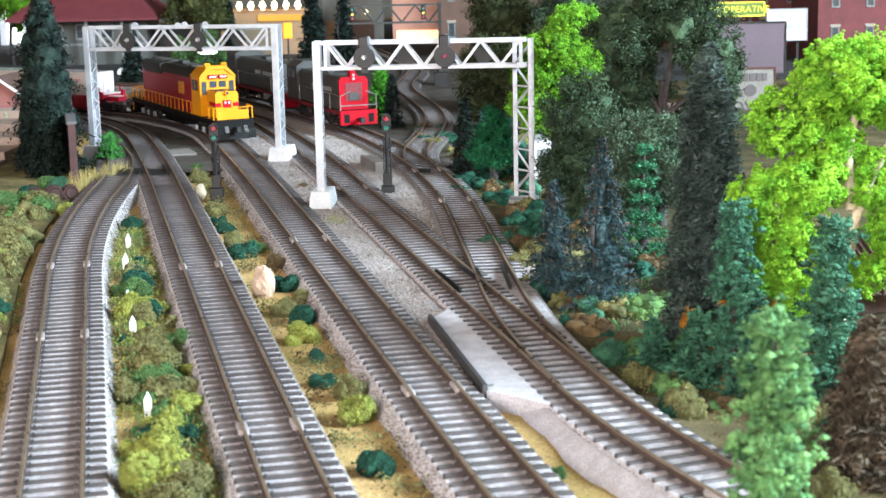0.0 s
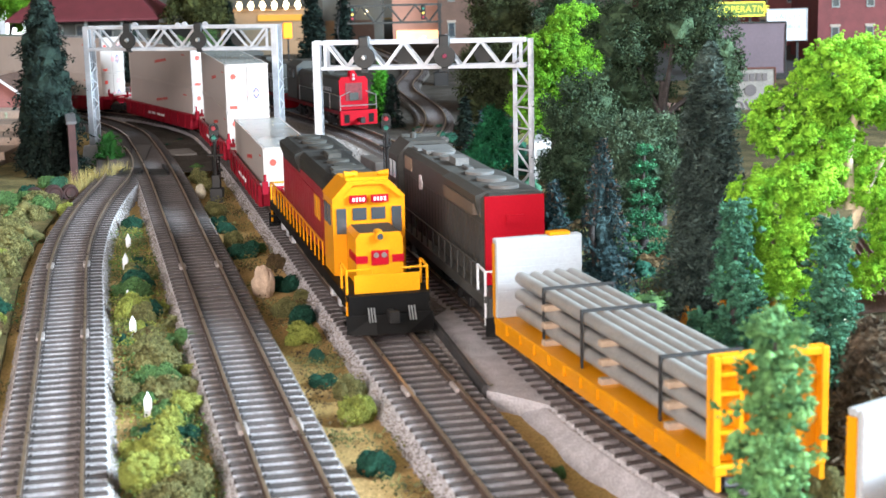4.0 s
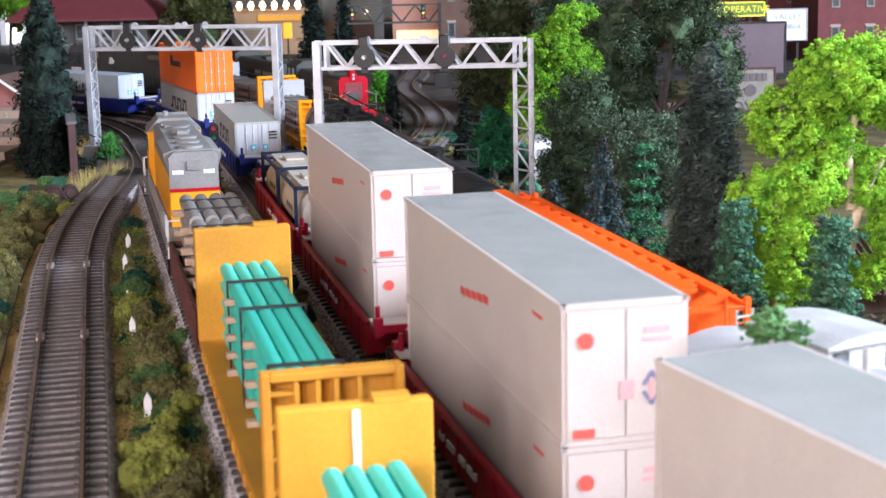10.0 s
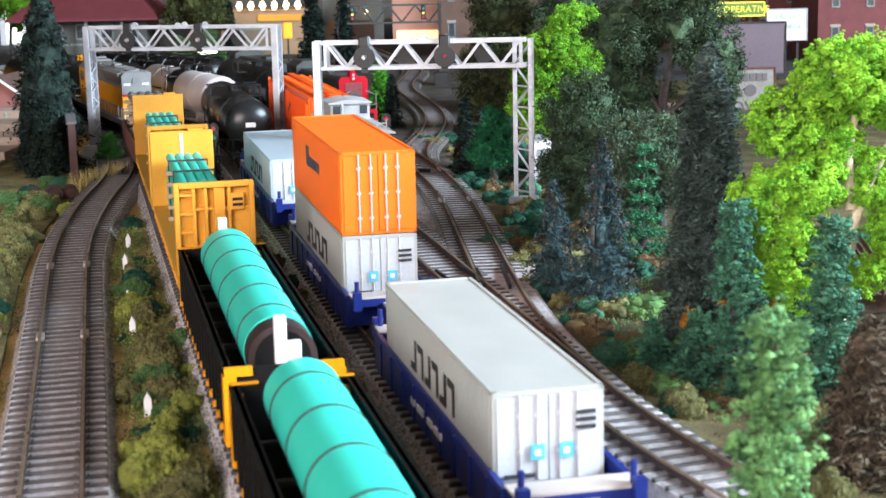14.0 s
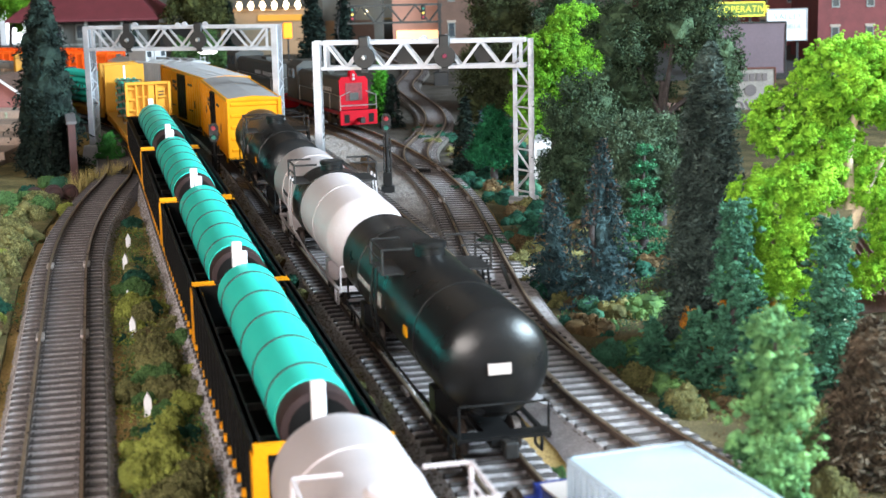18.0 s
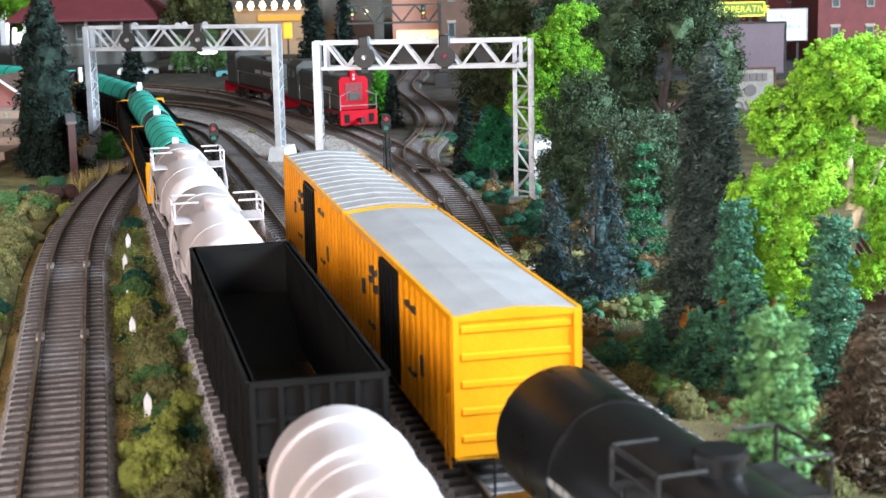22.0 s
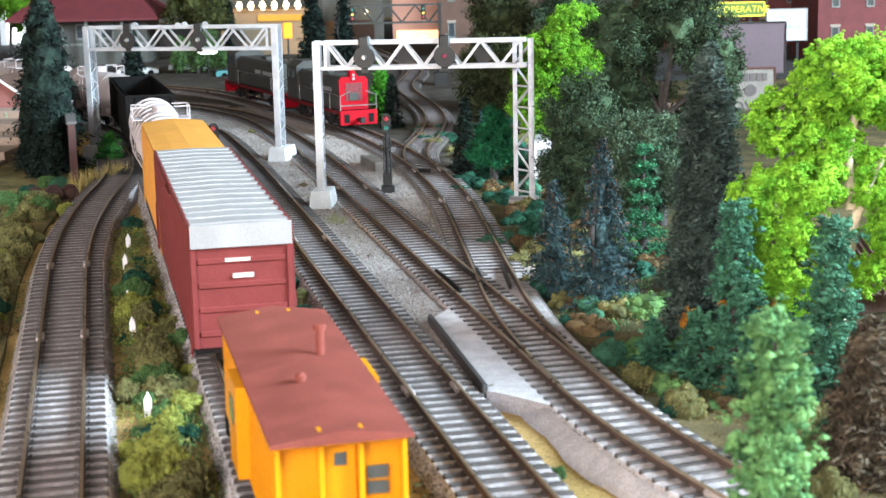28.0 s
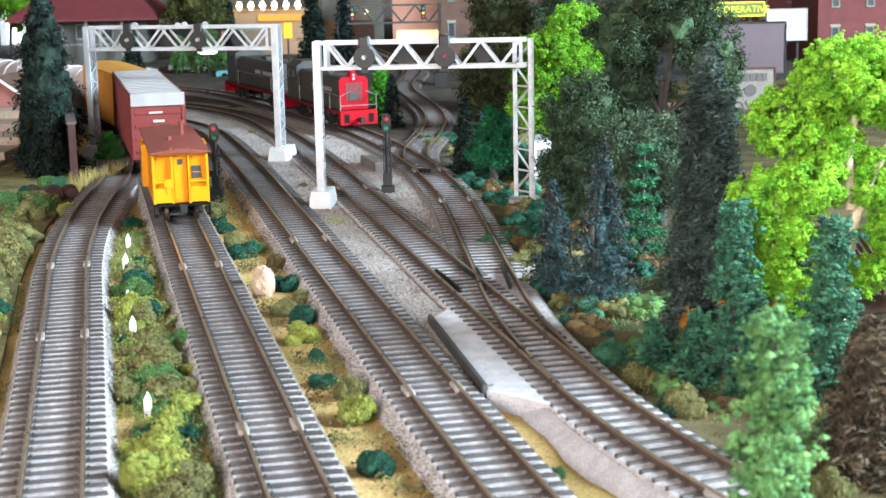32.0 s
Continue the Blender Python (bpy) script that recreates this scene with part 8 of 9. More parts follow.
leafy("dark olive broadleaf tree behind the spur", 0.1250, 1.420, 0.125, [(0, 0, 0.09, 0.035, 0.03), (-0.02, 0, 0.05, 0.03, 0.03), (0.03, 0, 0.06, 0.03, 0.03)], 0.0016, F_DEEP, 8000)
conifer("bright green cone shaped shrub", -0.0520, 1.400, 0.052, 0.0125, foliage("vivid_green", (0.10, 0.36, 0.03), (0.05, 0.20, 0.02), 0.3), 330, 10, 0.0012, 0.1, 0.03, power=0.5)
conifer("small dark conifer beside the switcher", -0.0410, 1.350, 0.046, 0.0105, F_PINE, 260, 11, 0.0010, 0.25, 0.03)
leafy("dark olive broadleaf tree beside the spur", 0.0480, 1.300, 0.082, [(0, 0, 0.056, 0.026, 0.022), (0.020, 0, 0.040, 0.024, 0.024), (-0.012, 0, 0.030, 0.020, 0.018)], 0.0014, F_OLIVELEAF, 7000)
leafy("dark olive broadleaf tree beside the spur", 0.0950, 1.260, 0.090, [(0, 0, 0.062, 0.028, 0.024), (0.020, 0, 0.036, 0.026, 0.026), (-0.014, 0, 0.034, 0.022, 0.022)], 0.0014, F_OLIVELEAF, 7000)
# left and far
conifer("tall very dark conifer by the wall", -0.2865, 1.145, 0.126, 0.0250, F_PINE, 1500, 18, 0.0009, 0.35, 0.05, power=0.42, uneven=0.45, core=0.9)
conifer("small dark spruce in front of a taller one", -0.2790, 1.110, 0.056, 0.0150, F_PINE, 360, 13, 0.0008, 0.2, 0.04, long=3.0, core=0.5)
tiered("small vivid green layered shrub", -0.2470, 1.165, 0.022, 0.0105, foliage("shrub_green", (0.07, 0.26, 0.05), (0.03, 0.13, 0.03), 0.3), 5, 0.0026, 0.001, 0.15)
conifer("dark distant conifer by the town", -0.1500, 1.90, 0.108, 0.0240, F_PINE, 300, 11, 0.0022, 0.3, 0.05)
conifer("dark distant conifer by the town", -0.1190, 2.00, 0.112, 0.0150, F_PINE, 240, 10, 0.0022, 0.3, 0.05)
conifer("dark distant conifer by the town", -0.2890, 2.20, 0.082, 0.0120, F_PINE, 160, 9, 0.0022, 0.3, 0.05)
conifer("dark distant conifer by the town", -0.3680, 1.90, 0.060, 0.0160, F_PINE, 200, 9, 0.0020, 0.3, 0.05)
leafy("distant olive broadleaf tree by the depot", -0.3350, 2.20, 0.120, [(0, 0, 0.085, 0.040, 0.030), (0.02, 0, 0.07, 0.03, 0.03)], 0.0024, foliage("far_olive_leaf", (0.11, 0.12, 0.04), (0.035, 0.04, 0.015), 0.4), 3500)
leafy("distant green broadleaf tree by the cars", -0.3050, 2.00, 0.055, [(-0.02, 0, 0.028, 0.018, 0.018), (0.012, 0, 0.03, 0.02, 0.02), (0.03, 0, 0.02, 0.014, 0.014)], 0.0018, F_GREEN, 2600)
leafy("distant lime green broadleaf tree", -0.6050, 2.25, 0.120, [(0, 0, 0.088, 0.04, 0.025), (0.015, 0, 0.075, 0.03, 0.02)], 0.0022, F_BRIGHT2, 3500)




# ---- standing locomotives ----
P_DULLRED = paint("dull_red_sill", (0.16, 0.016, 0.022), 0.6, 0.15, spec=0.1)
def switcher(label, length, front):
    """A gray end-cab switcher facing -y, with red front and sill."""
    c = thing("switcher_locomotive", label, "locomotive")
    h = length / 2
    part("frame", Shape().box(-0.0160, 0.0160, -h + 0.002, h - 0.002, 0.0130, 0.0160), P_FLAT_BLACK, c)
    pieces("side_sill", Shape().box(-0.0164, -0.0158, -h + 0.002, h - 0.002, 0.0132, 0.0160).box(0.0158, 0.0164, -h + 0.002, h - 0.002, 0.0132, 0.0160), P_DULLRED, c)
    part("hood", Shape().prism([(-0.0122, 0.016), (-0.0122, 0.0405), (-0.0100, 0.0428), (0.0100, 0.0428), (0.0122, 0.0405), (0.0122, 0.016)], -h + 0.014, h - 0.040), P_GREY, c)
    cw = 0.0148
    cab = part("cab", Shape().prism([(-cw, 0.016), (-cw, 0.0450), (-0.008, 0.0492), (0.008, 0.0492), (cw, 0.0450), (cw, 0.016)], h - 0.040, h - 0.008), P_GREY, c)
    for x in (-0.0112, 0.0112):
        part("window", Shape().box(x - 0.0022, x + 0.0022, h - 0.0404, h - 0.0398, 0.0375, 0.0435), G_DARK, cab)
    for sgn in (-1, 1):
        for y in (h - 0.034, h - 0.020):
            sh = Shape()
            bar(sh, sgn * (cw - 0.001), sgn * (cw + 0.0003), y, y + 0.008, 0.034, 0.0425)
            part("window", sh, G_DARK, cab)
    if front:
        f = part("front_face", Shape().prism([(-0.0124, 0.016), (-0.0124, 0.0407), (-0.0101, 0.0431), (0.0101, 0.0431), (0.0124, 0.0407), (0.0124, 0.016)], -h + 0.0125, -h + 0.0142), P_SCARLET, c, "bright red radiator end")
        part("grille", Shape().box(-0.0072, 0.0072, -h + 0.0121, -h + 0.0125, 0.0235, 0.0380), mat("grille_dull_red", (0.20, 0.03, 0.035), 0.7, 0.1, 0.2, 300, 0.6, 2500), f)
        part("number_panel", Shape().box(-0.0040, 0.0040, -h + 0.0116, -h + 0.0121, 0.0235, 0.0300, 0.0002), P_GREY, f)
        part("headlight_turret", Shape().lathe([(0.0412, 0.0036), (0.0470, 0.0032), (0.0485, 0.0020)], 16, "z", (0, -h + 0.017, 0)).box(-0.0032, 0.0032, -h + 0.0118, -h + 0.017, 0.0395, 0.0460, 0.0006), P_SCARLET, c, smooth=40)
        lamps = Shape()
        for z in (0.0415, 0.0445):
            lamps.lathe([(-h + 0.0112, 0.0012), (-h + 0.0118, 0.0013)], 12, "y", (0, 0, z))
        pieces("headlight", lamps, M_STEEL, f)
    part("pilot", Shape().box(-0.0160, 0.0160, -h, -h + 0.003, 0.0045, 0.0165, 0.0003), P_SCARLET, c)
    # black boxes on the solid pilot stand for the shade in its openings
    sh = Shape()
    for x in (-0.0105, 0.0105):
        sh.box(x - 0.0022, x + 0.0022, -h - 0.0004, -h, 0.0065, 0.0135)
    pieces("opening_shade", sh, P_FLAT_BLACK, c)
    part("rear_pilot", Shape().box(-0.0160, 0.0160, h - 0.003, h, 0.0045, 0.0165, 0.0003), P_SCARLET, c)
    part("rear_panel", Shape().box(-cw + 0.001, cw - 0.001, h - 0.0082, h - 0.0076, 0.016, 0.043), P_DULLRED, c)
    rail = Shape()
    for x in (-0.0155, 0.0155):
        s = -1 if x < 0 else 1
        rail.pipe([(x, -h + 0.001, 0.006), (x, -h + 0.001, 0.0285), (x, -h + 0.03, 0.0290), (x, -h + 0.03, 0.016)], 0.00045, 6)
        rail.pipe([(x, -h + 0.001, 0.0285), (s * 0.0070, -h + 0.001, 0.0320)], 0.00045, 6)
        rail.pipe([(x, -h + 0.03, 0.0290), (x, h - 0.05, 0.0290), (x, h - 0.05, 0.016)], 0.0004, 6)
    rail.tube((-0.0155, -h + 0.001, 0.0205), (0.0155, -h + 0.001, 0.0205), 0.0005, n=6)
    part("handrail", rail, M_STEEL, c)
    gear = Shape().lathe([(0.0415, 0.0055), (0.0432, 0.0055)], 18, "z", (0, -h + 0.05, 0)).box(-0.003, 0.003, -0.012, 0.004, 0.0416, 0.0450).box(-0.007, 0.007, -0.03, -0.018, 0.0416, 0.0432)
    pieces("roof_gear", gear, P_GREY, c)
    marks = Shape()
    for sgn in (-1, 1):
        for k in range(9):
            if k != 5:
                y = -h + 0.035 + k * 0.0065
                bar(marks, sgn * 0.0122, sgn * 0.0124, y, y + 0.0048, 0.0295, 0.0330)
    pieces("side_marking", marks, P_PLATE, c)
    bogie(c, h - 0.040, 0.026)
    bogie(c, -h + 0.040, 0.026)
    couplers(c, h + 0.004)
    return c


def park(ob, path, s, half=0.05):
    (p, _), (r, _) = path.at(s + half), path.at(s - half)
    d = p - r
    m = (p + r) / 2
    ob.matrix_basis = Matrix.Translation((m.x, m.y, 0)) @ Matrix.Rotation(math.atan2(-d.x, d.y), 4, "Z")


park(switcher("grey switcher locomotive with a bright red front", 0.170, True), path_e, 0.683)
park(switcher("grey switcher locomotive coupled behind another", 0.190, False), path_e, 0.875)

# ---- buildings and signs ----
M_ROOFRED = mat("maroon_roof", (0.17, 0.03, 0.04), 0.7, 0, 0.12, 60, 0.3, 700)
M_DEPOT = mat("grey_stucco", (0.11, 0.112, 0.105), 0.85, 0, 0.12, 50, 0.3, 700)
M_TRIM = mat("pale_grey_trim", (0.22, 0.235, 0.23), 0.7, 0, 0.08, 50, 0.1, 500)
M_BRICKS = mat("town_brick", (0.17, 0.045, 0.047), 0.85, 0, 0.15, 60, 0.4, 900)
M_STONE = mat("pale_sill_stone", (0.38, 0.31, 0.26), 0.8, 0, 0.1, 60, 0.2, 700)
M_TAN = mat("tan_stucco", (0.36, 0.225, 0.13), 0.85, 0, 0.1, 30, 0.2, 500)
M_BRBRICK = mat("brown_brick", (0.14, 0.08, 0.06), 0.85, 0, 0.15, 50, 0.4, 800)
M_TILE = mat("roof_tile_brown", (0.12, 0.066, 0.05), 0.8, 0, 0.2, 120, 0.5, 900)
M_BULB = glow("warm_bulb", (1.0, 0.78, 0.5), 9.0)
# glow for the added bright block, not a shop lamp
M_COOL = glow("added_white_glow", (0.95, 0.97, 1.0), 2.6)


def window_in(parent, x0, x1, y, z0, z1, frame_mat=None, panes=2, axis="y"):
    """A framed window in a wall facing -y."""
    fm = frame_mat or M_TRIM
    t = (x1 - x0) * 0.12
    f = part("window", Shape().box(x0, x1, y - 0.0012, y + 0.0004, z1 - t, z1).box(x0, x1, y - 0.0016, y + 0.0004, z0 - t, z0 + t * 0.4).box(x0, x0 + t, y - 0.0012, y + 0.0004, z0, z1).box(x1 - t, x1, y - 0.0012, y + 0.0004, z0, z1), fm, parent)
    part("pane", Shape().box(x0 + t, x1 - t, y - 0.0006, y - 0.0002, z0, (z0 + z1) / 2 - t * 0.2), G_DARK, f)
    part("pane", Shape().box(x0 + t, x1 - t, y - 0.0004, y - 0.0001, (z0 + z1) / 2 + t * 0.2, z1 - t), G_DARK, f)


dp = thing("depot_building", "grey station building with a maroon hipped roof", "building", Matrix.Translation((-0.488, 2.22, GROUND)))
part("wall", Shape().box(-0.070, 0.080, 0.0, 0.10, -0.004, 0.068), M_DEPOT, dp)
z0, z1 = 0.066, 0.118
part("roof", Shape().add([(-0.108, -0.035, z0), (0.102, -0.035, z0), (0.102, 0.14, z0), (-0.108, 0.14, z0), (-0.050, 0.045, z1), (0.045, 0.045, z1), (-0.108, -0.035, z0 - 0.003), (0.102, -0.035, z0 - 0.003), (0.102, 0.14, z0 - 0.003), (-0.108, 0.14, z0 - 0.003)], [(0, 1, 5, 4), (1, 2, 5), (2, 3, 4, 5), (3, 0, 4), (0, 6, 7, 1), (1, 7, 8, 2), (2, 8, 9, 3), (3, 9, 6, 0), (6, 9, 8, 7)]), M_ROOFRED, dp)
for x in (-0.055, -0.02, 0.015, 0.050):
    window_in(dp, x, x + 0.018, 0.0, 0.038, 0.058, M_TRIM)
for x in (-0.05, 0.0, 0.05):
    part("column", Shape().box(x - 0.002, x + 0.002, -0.024, -0.020, -0.004, 0.066), M_TRIM, dp)
part("string_course", Shape().box(-0.0705, 0.0805, -0.001, 0.0, 0.028, 0.031), M_TRIM, dp)


def brick_block(x, y, w, d, h, cols, rows, z_first, z_step, label, material, win=(0.010, 0.020), turn=0.0):
    b = thing("brick_building", label, "building", Matrix.Translation((x, y, GROUND)) @ Matrix.Rotation(turn, 4, "Z"))
    part("wall", Shape().box(0, w, 0, d, -0.004, h), material, b)
    part("cornice", Shape().box(-0.002, w + 0.002, -0.003, d, h, h + 0.005), material, b)
    for j in range(rows):
        for i in range(cols):
            cx = w * (i + 0.5) / cols
            z = z_first + j * z_step
            if z + win[1] < h:
                window_in(b, cx - win[0] / 2, cx + win[0] / 2, 0.0, z, z + win[1], M_TRIM)
                part("lintel", Shape().box(cx - win[0] * 0.65, cx + win[0] * 0.65, -0.0016, 0, z + win[1], z + win[1] + 0.003), M_STONE, b)
    return b


brick_block(0.475, 1.98, 0.26, 0.15, 0.150, 6, 3, 0.025, 0.045, "red brick building with sash windows", M_BRICKS)
brick_block(0.300, 2.30, 0.230, 0.15, 0.150, 6, 3, 0.022, 0.042, "red brick building with sash windows", M_BRICKS, (0.010, 0.018))
brick_block(0.000, 2.20, 0.075, 0.15, 0.16, 2, 2, 0.030, 0.05, "brown brick building beside the spur", M_BRBRICK, (0.010, 0.02))
brick_block(0.090, 2.45, 0.16, 0.1, 0.14, 4, 2, 0.03, 0.05, "brown brick building behind the trees", M_BRBRICK)
sh_b = thing("tan_shop_building", "tan stucco shop lit by a row of bulbs", "building", Matrix.Translation((-0.318, 2.32, GROUND)))
part("wall", Shape().box(0, 0.125, 0, 0.1, -0.004, 0.066), M_TAN, sh_b)
part("parapet", Shape().box(-0.002, 0.127, -0.003, 0.1, 0.066, 0.069), M_TAN, sh_b)
part("door_bay", Shape().box(0.016, 0.078, -0.002, 0, -0.004, 0.045), M_TRIM, sh_b)
part("shop_front", Shape().box(0.019, 0.075, -0.003, -0.002, 0.0, 0.040), mat("brown_shutter", (0.20, 0.15, 0.10), 0.7, 0, 0.1), sh_b)
part("sign_board", Shape().box(0.055, 0.120, -0.003, 0, 0.052, 0.061), P_MUSTARD, sh_b)
for i in range(8):
    part("bulb", Shape().lathe([(0.069, 0.0020), (0.075, 0.0048), (0.081, 0.0020)], 10, "z", (-0.004 + i * 0.017, -0.014, 0)), M_BULB, sh_b)
# made-up block whose glowing panels give the blown-out white patch
wh = thing("bright_patch_block", "added white block with glowing panels for a bright patch", "building", Matrix.Translation((-0.760, 2.75, GROUND)))
part("wall", Shape().box(0, 0.22, 0, 0.1, -0.004, 0.075), M_WHITE, wh)
for i in range(4):
    part("glow_panel", Shape().box(0.012 + i * 0.052, 0.052 + i * 0.052, -0.002, 0, 0.005, 0.062), M_COOL, wh)
sal = thing("salmon_shop_building", "salmon shop with lit windows", "building", Matrix.Translation((-0.075, 2.62, GROUND)))
part("wall", Shape().box(0, 0.085, 0, 0.1, -0.004, 0.085), mat("salmon_stucco", (0.62, 0.30, 0.22), 0.85, 0, 0.1, 30, 0.2, 500), sal)
part("glow_panel", Shape().box(0.006, 0.079, -0.002, 0, 0.004, 0.018), glow("warm_shop_glow", (1.0, 0.66, 0.36), 1.3), sal)
wst = thing("white_store_building", "white store building with a dark door", "building", Matrix.Translation((-0.185, 2.55, GROUND)))
part("wall", Shape().box(0, 0.095, 0, 0.08, -0.004, 0.080), M_TRIM, wst)
part("door", Shape().box(0.040, 0.082, -0.002, 0, -0.004, 0.040), mat("brown_door", (0.12, 0.07, 0.055), 0.7, 0, 0.1), wst)
part("window", Shape().box(0.004, 0.018, -0.002, 0, 0.004, 0.04), M_TAN, wst)
part("bulb", Shape().lathe([(0.050, 0.001), (0.053, 0.003), (0.056, 0.001)], 10, "z", (0.070, -0.010, 0)), M_BULB, wst)


def board(name, label, x, y, w, h, z, face, posts=True, back=None, turn=0.0, cat="sign"):
    b = thing(name, label, cat, Matrix.Translation((x, y, GROUND)) @ Matrix.Rotation(turn, 4, "Z"))
    part("panel", Shape().box(0, w, 0, 0.0025, z, z + h), face, b)
    fr = Shape().box(-0.0012, w + 0.0012, -0.0010, 0.0030, z + h, z + h + 0.0014).box(-0.0012, w + 0.0012, -0.0010, 0.0030, z - 0.0014, z).box(-0.0012, 0, -0.001, 0.003, z, z + h).box(w, w + 0.0012, -0.001, 0.003, z, z + h)
    part("frame", fr, back or M_BLACK, b)
    if posts:
        for px in (w * 0.2, w * 0.8):
            part("post", Shape().box(px - 0.0012, px + 0.0012, 0.003, 0.0055, -0.006, z + h * 0.9), M_BLACK, b)
    return b


M_PURPLE = mat("dull_purple_board", (0.10, 0.068, 0.085), 0.6, 0, 0.08, 40, 0.1, 500)
M_SIGNGREEN = mat("olive_sign_green", (0.10, 0.17, 0.03), 0.5, 0, 0.06)
M_SIGNYELLOW = mat("sign_yellow", (0.80, 0.72, 0.06), 0.5, 0, 0.05)
UP = Matrix.Rotation(radians(90), 4, "X")
board("billboard", "blank dull purple billboard on posts", 0.2650, 1.50, 0.064, 0.047, 0.0300, M_PURPLE)
cs = board("shop_sign", "olive green sign with yellow lettering", 0.2560, 1.55, 0.0625, 0.0115, 0.0825, M_SIGNGREEN, back=M_SIGNYELLOW)
words("COOPERATIVE", 0.0090, M_SIGNYELLOW, cs, Matrix.Translation((0.0385, -0.0006, 0.0880)) @ UP)
vs = board("lumber_sign", "white sign board with pale green lettering", 0.3640, 1.75, 0.0430, 0.0325, 0.0450, M_WHITE, back=P_PLATE)
M_SIGNTXT = mat("grey_green_letter", (0.30, 0.36, 0.33), 0.6, 0, 0.05)
words("VALLEY", 0.0095, M_SIGNTXT, vs, Matrix.Translation((0.0225, -0.0006, 0.0700)) @ UP)
words("LUMBER", 0.0085, M_SIGNTXT, vs, Matrix.Translation((0.0225, -0.0006, 0.0590)) @ UP)
M_POSTER = mat("weathered_poster", (0.22, 0.195, 0.175), 0.8, 0, 0.15, 80, 0.2, 600)
M_POSTTXT = mat("dark_poster_letter", (0.10, 0.08, 0.08), 0.7, 0, 0.1)
ps = board("poster_board", "weathered white poster board with dark lettering", 0.2470, 1.45, 0.0620, 0.0620, -0.0240, M_POSTER, posts=False, back=P_BROWN)
words("MOVIE", 0.0150, M_POSTTXT, ps, Matrix.Translation((0.0330, -0.0006, 0.0030)) @ UP)
bars = Shape()
for k in range(8):
    bars.box(0.010 + k * 0.0058, 0.0145 + k * 0.0058, -0.0006, 0, 0.0270, 0.0340)
    bars.box(0.014 + k * 0.0048, 0.0174 + k * 0.0048, -0.0006, 0, -0.0130, -0.0075)
part("lettering_bar", bars, M_POSTTXT, ps)
part("round_badge", Shape().lathe([(-0.0006, 0.0055), (0.0, 0.0055)], 20, "y", (0.040, 0, 0.0185)), M_POSTTXT, ps)

# small house, figure and shed by the tracks
M_PINKBRICK = mat("pinkish_brick", (0.30, 0.12, 0.11), 0.85, 0, 0.12, 60, 0.3, 700)
hs = thing("small_house", "small pinkish brick house with a brown roof", "house", Matrix.Translation((-0.405, 1.345, GROUND)) @ Matrix.Rotation(-0.1, 4, "Z"))
part("wall", Shape().prism([(0.0, -0.004), (0.058, -0.004), (0.058, 0.034), (0.029, 0.052), (0.0, 0.034)], 0, 0.09), M_PINKBRICK, hs)
part("roof", Shape().add([(-0.004, -0.004, 0.0325), (0.029, -0.004, 0.0550), (0.062, -0.004, 0.0325), (-0.004, 0.094, 0.0325), (0.029, 0.094, 0.0550), (0.062, 0.094, 0.0325), (-0.004, -0.004, 0.0305), (0.029, -0.004, 0.0530), (0.062, -0.004, 0.0305), (-0.004, 0.094, 0.0305), (0.029, 0.094, 0.0530), (0.062, 0.094, 0.0305)], [(0, 1, 4, 3), (1, 2, 5, 4), (6, 9, 10, 7), (7, 10, 11, 8), (0, 6, 7, 1), (1, 7, 8, 2), (3, 4, 10, 9), (4, 5, 11, 10), (0, 3, 9, 6), (2, 8, 11, 5)]), M_TILE, hs)
part("gable_trim", Shape().add([(-0.004, -0.0045, 0.0325), (0.029, -0.0045, 0.0550), (0.062, -0.0045, 0.0325), (0.062, -0.0045, 0.0300), (0.029, -0.0045, 0.0525), (-0.004, -0.0045, 0.0300), (-0.004, -0.004, 0.0325), (0.029, -0.004, 0.0550), (0.062, -0.004, 0.0325), (0.062, -0.004, 0.0300), (0.029, -0.004, 0.0525), (-0.004, -0.004, 0.0300)], [(0, 5, 4, 1), (1, 4, 3, 2), (6, 7, 10, 11), (7, 8, 9, 10), (0, 1, 7, 6), (1, 2, 8, 7), (3, 4, 10, 9), (4, 5, 11, 10)]), M_WHITE, hs)
fig = Shape().lathe([(0.0, 0.0026), (0.004, 0.0030), (0.008, 0.0026), (0.011, 0.0034), (0.0150, 0.0034), (0.0170, 0.0014), (0.0180, 0.0017), (0.0195, 0.0021), (0.0210, 0.0016), (0.0216, 0.0006)], 14, "z")
tagged(part("figurine", fig, mat("pale_green_figurine", (0.28, 0.30, 0.22), 0.7, 0, 0.15, 200), m=Matrix.Translation((-0.3620, 1.310, GROUND + 0.006)), smooth=50), "plain pale green standing figurine on the terrace", "figurine")
shd = thing("white_shed", "small white trackside shed", "shed", Matrix.Translation((0.0600, 1.02, GROUND)))
part("wall", Shape().box(0, 0.014, 0, 0.02, -0.004, 0.030), M_WHITE, shd)
part("roof", Shape().box(-0.001, 0.015, -0.001, 0.021, 0.030, 0.0316), P_PLATE, shd)
part("door", Shape().box(0.003, 0.010, -0.0006, 0, -0.002, 0.024), M_TRIM, shd)
rh = thing("tiled_house", "low house with a brown tiled roof behind the wood", "house", Matrix.Translation((0.135, 0.640, GROUND)) @ Matrix.Rotation(0.1, 4, "Z"))
part("wall", Shape().box(0, 0.10, 0, 0.07, -0.004, 0.012), M_BRBRICK, rh)
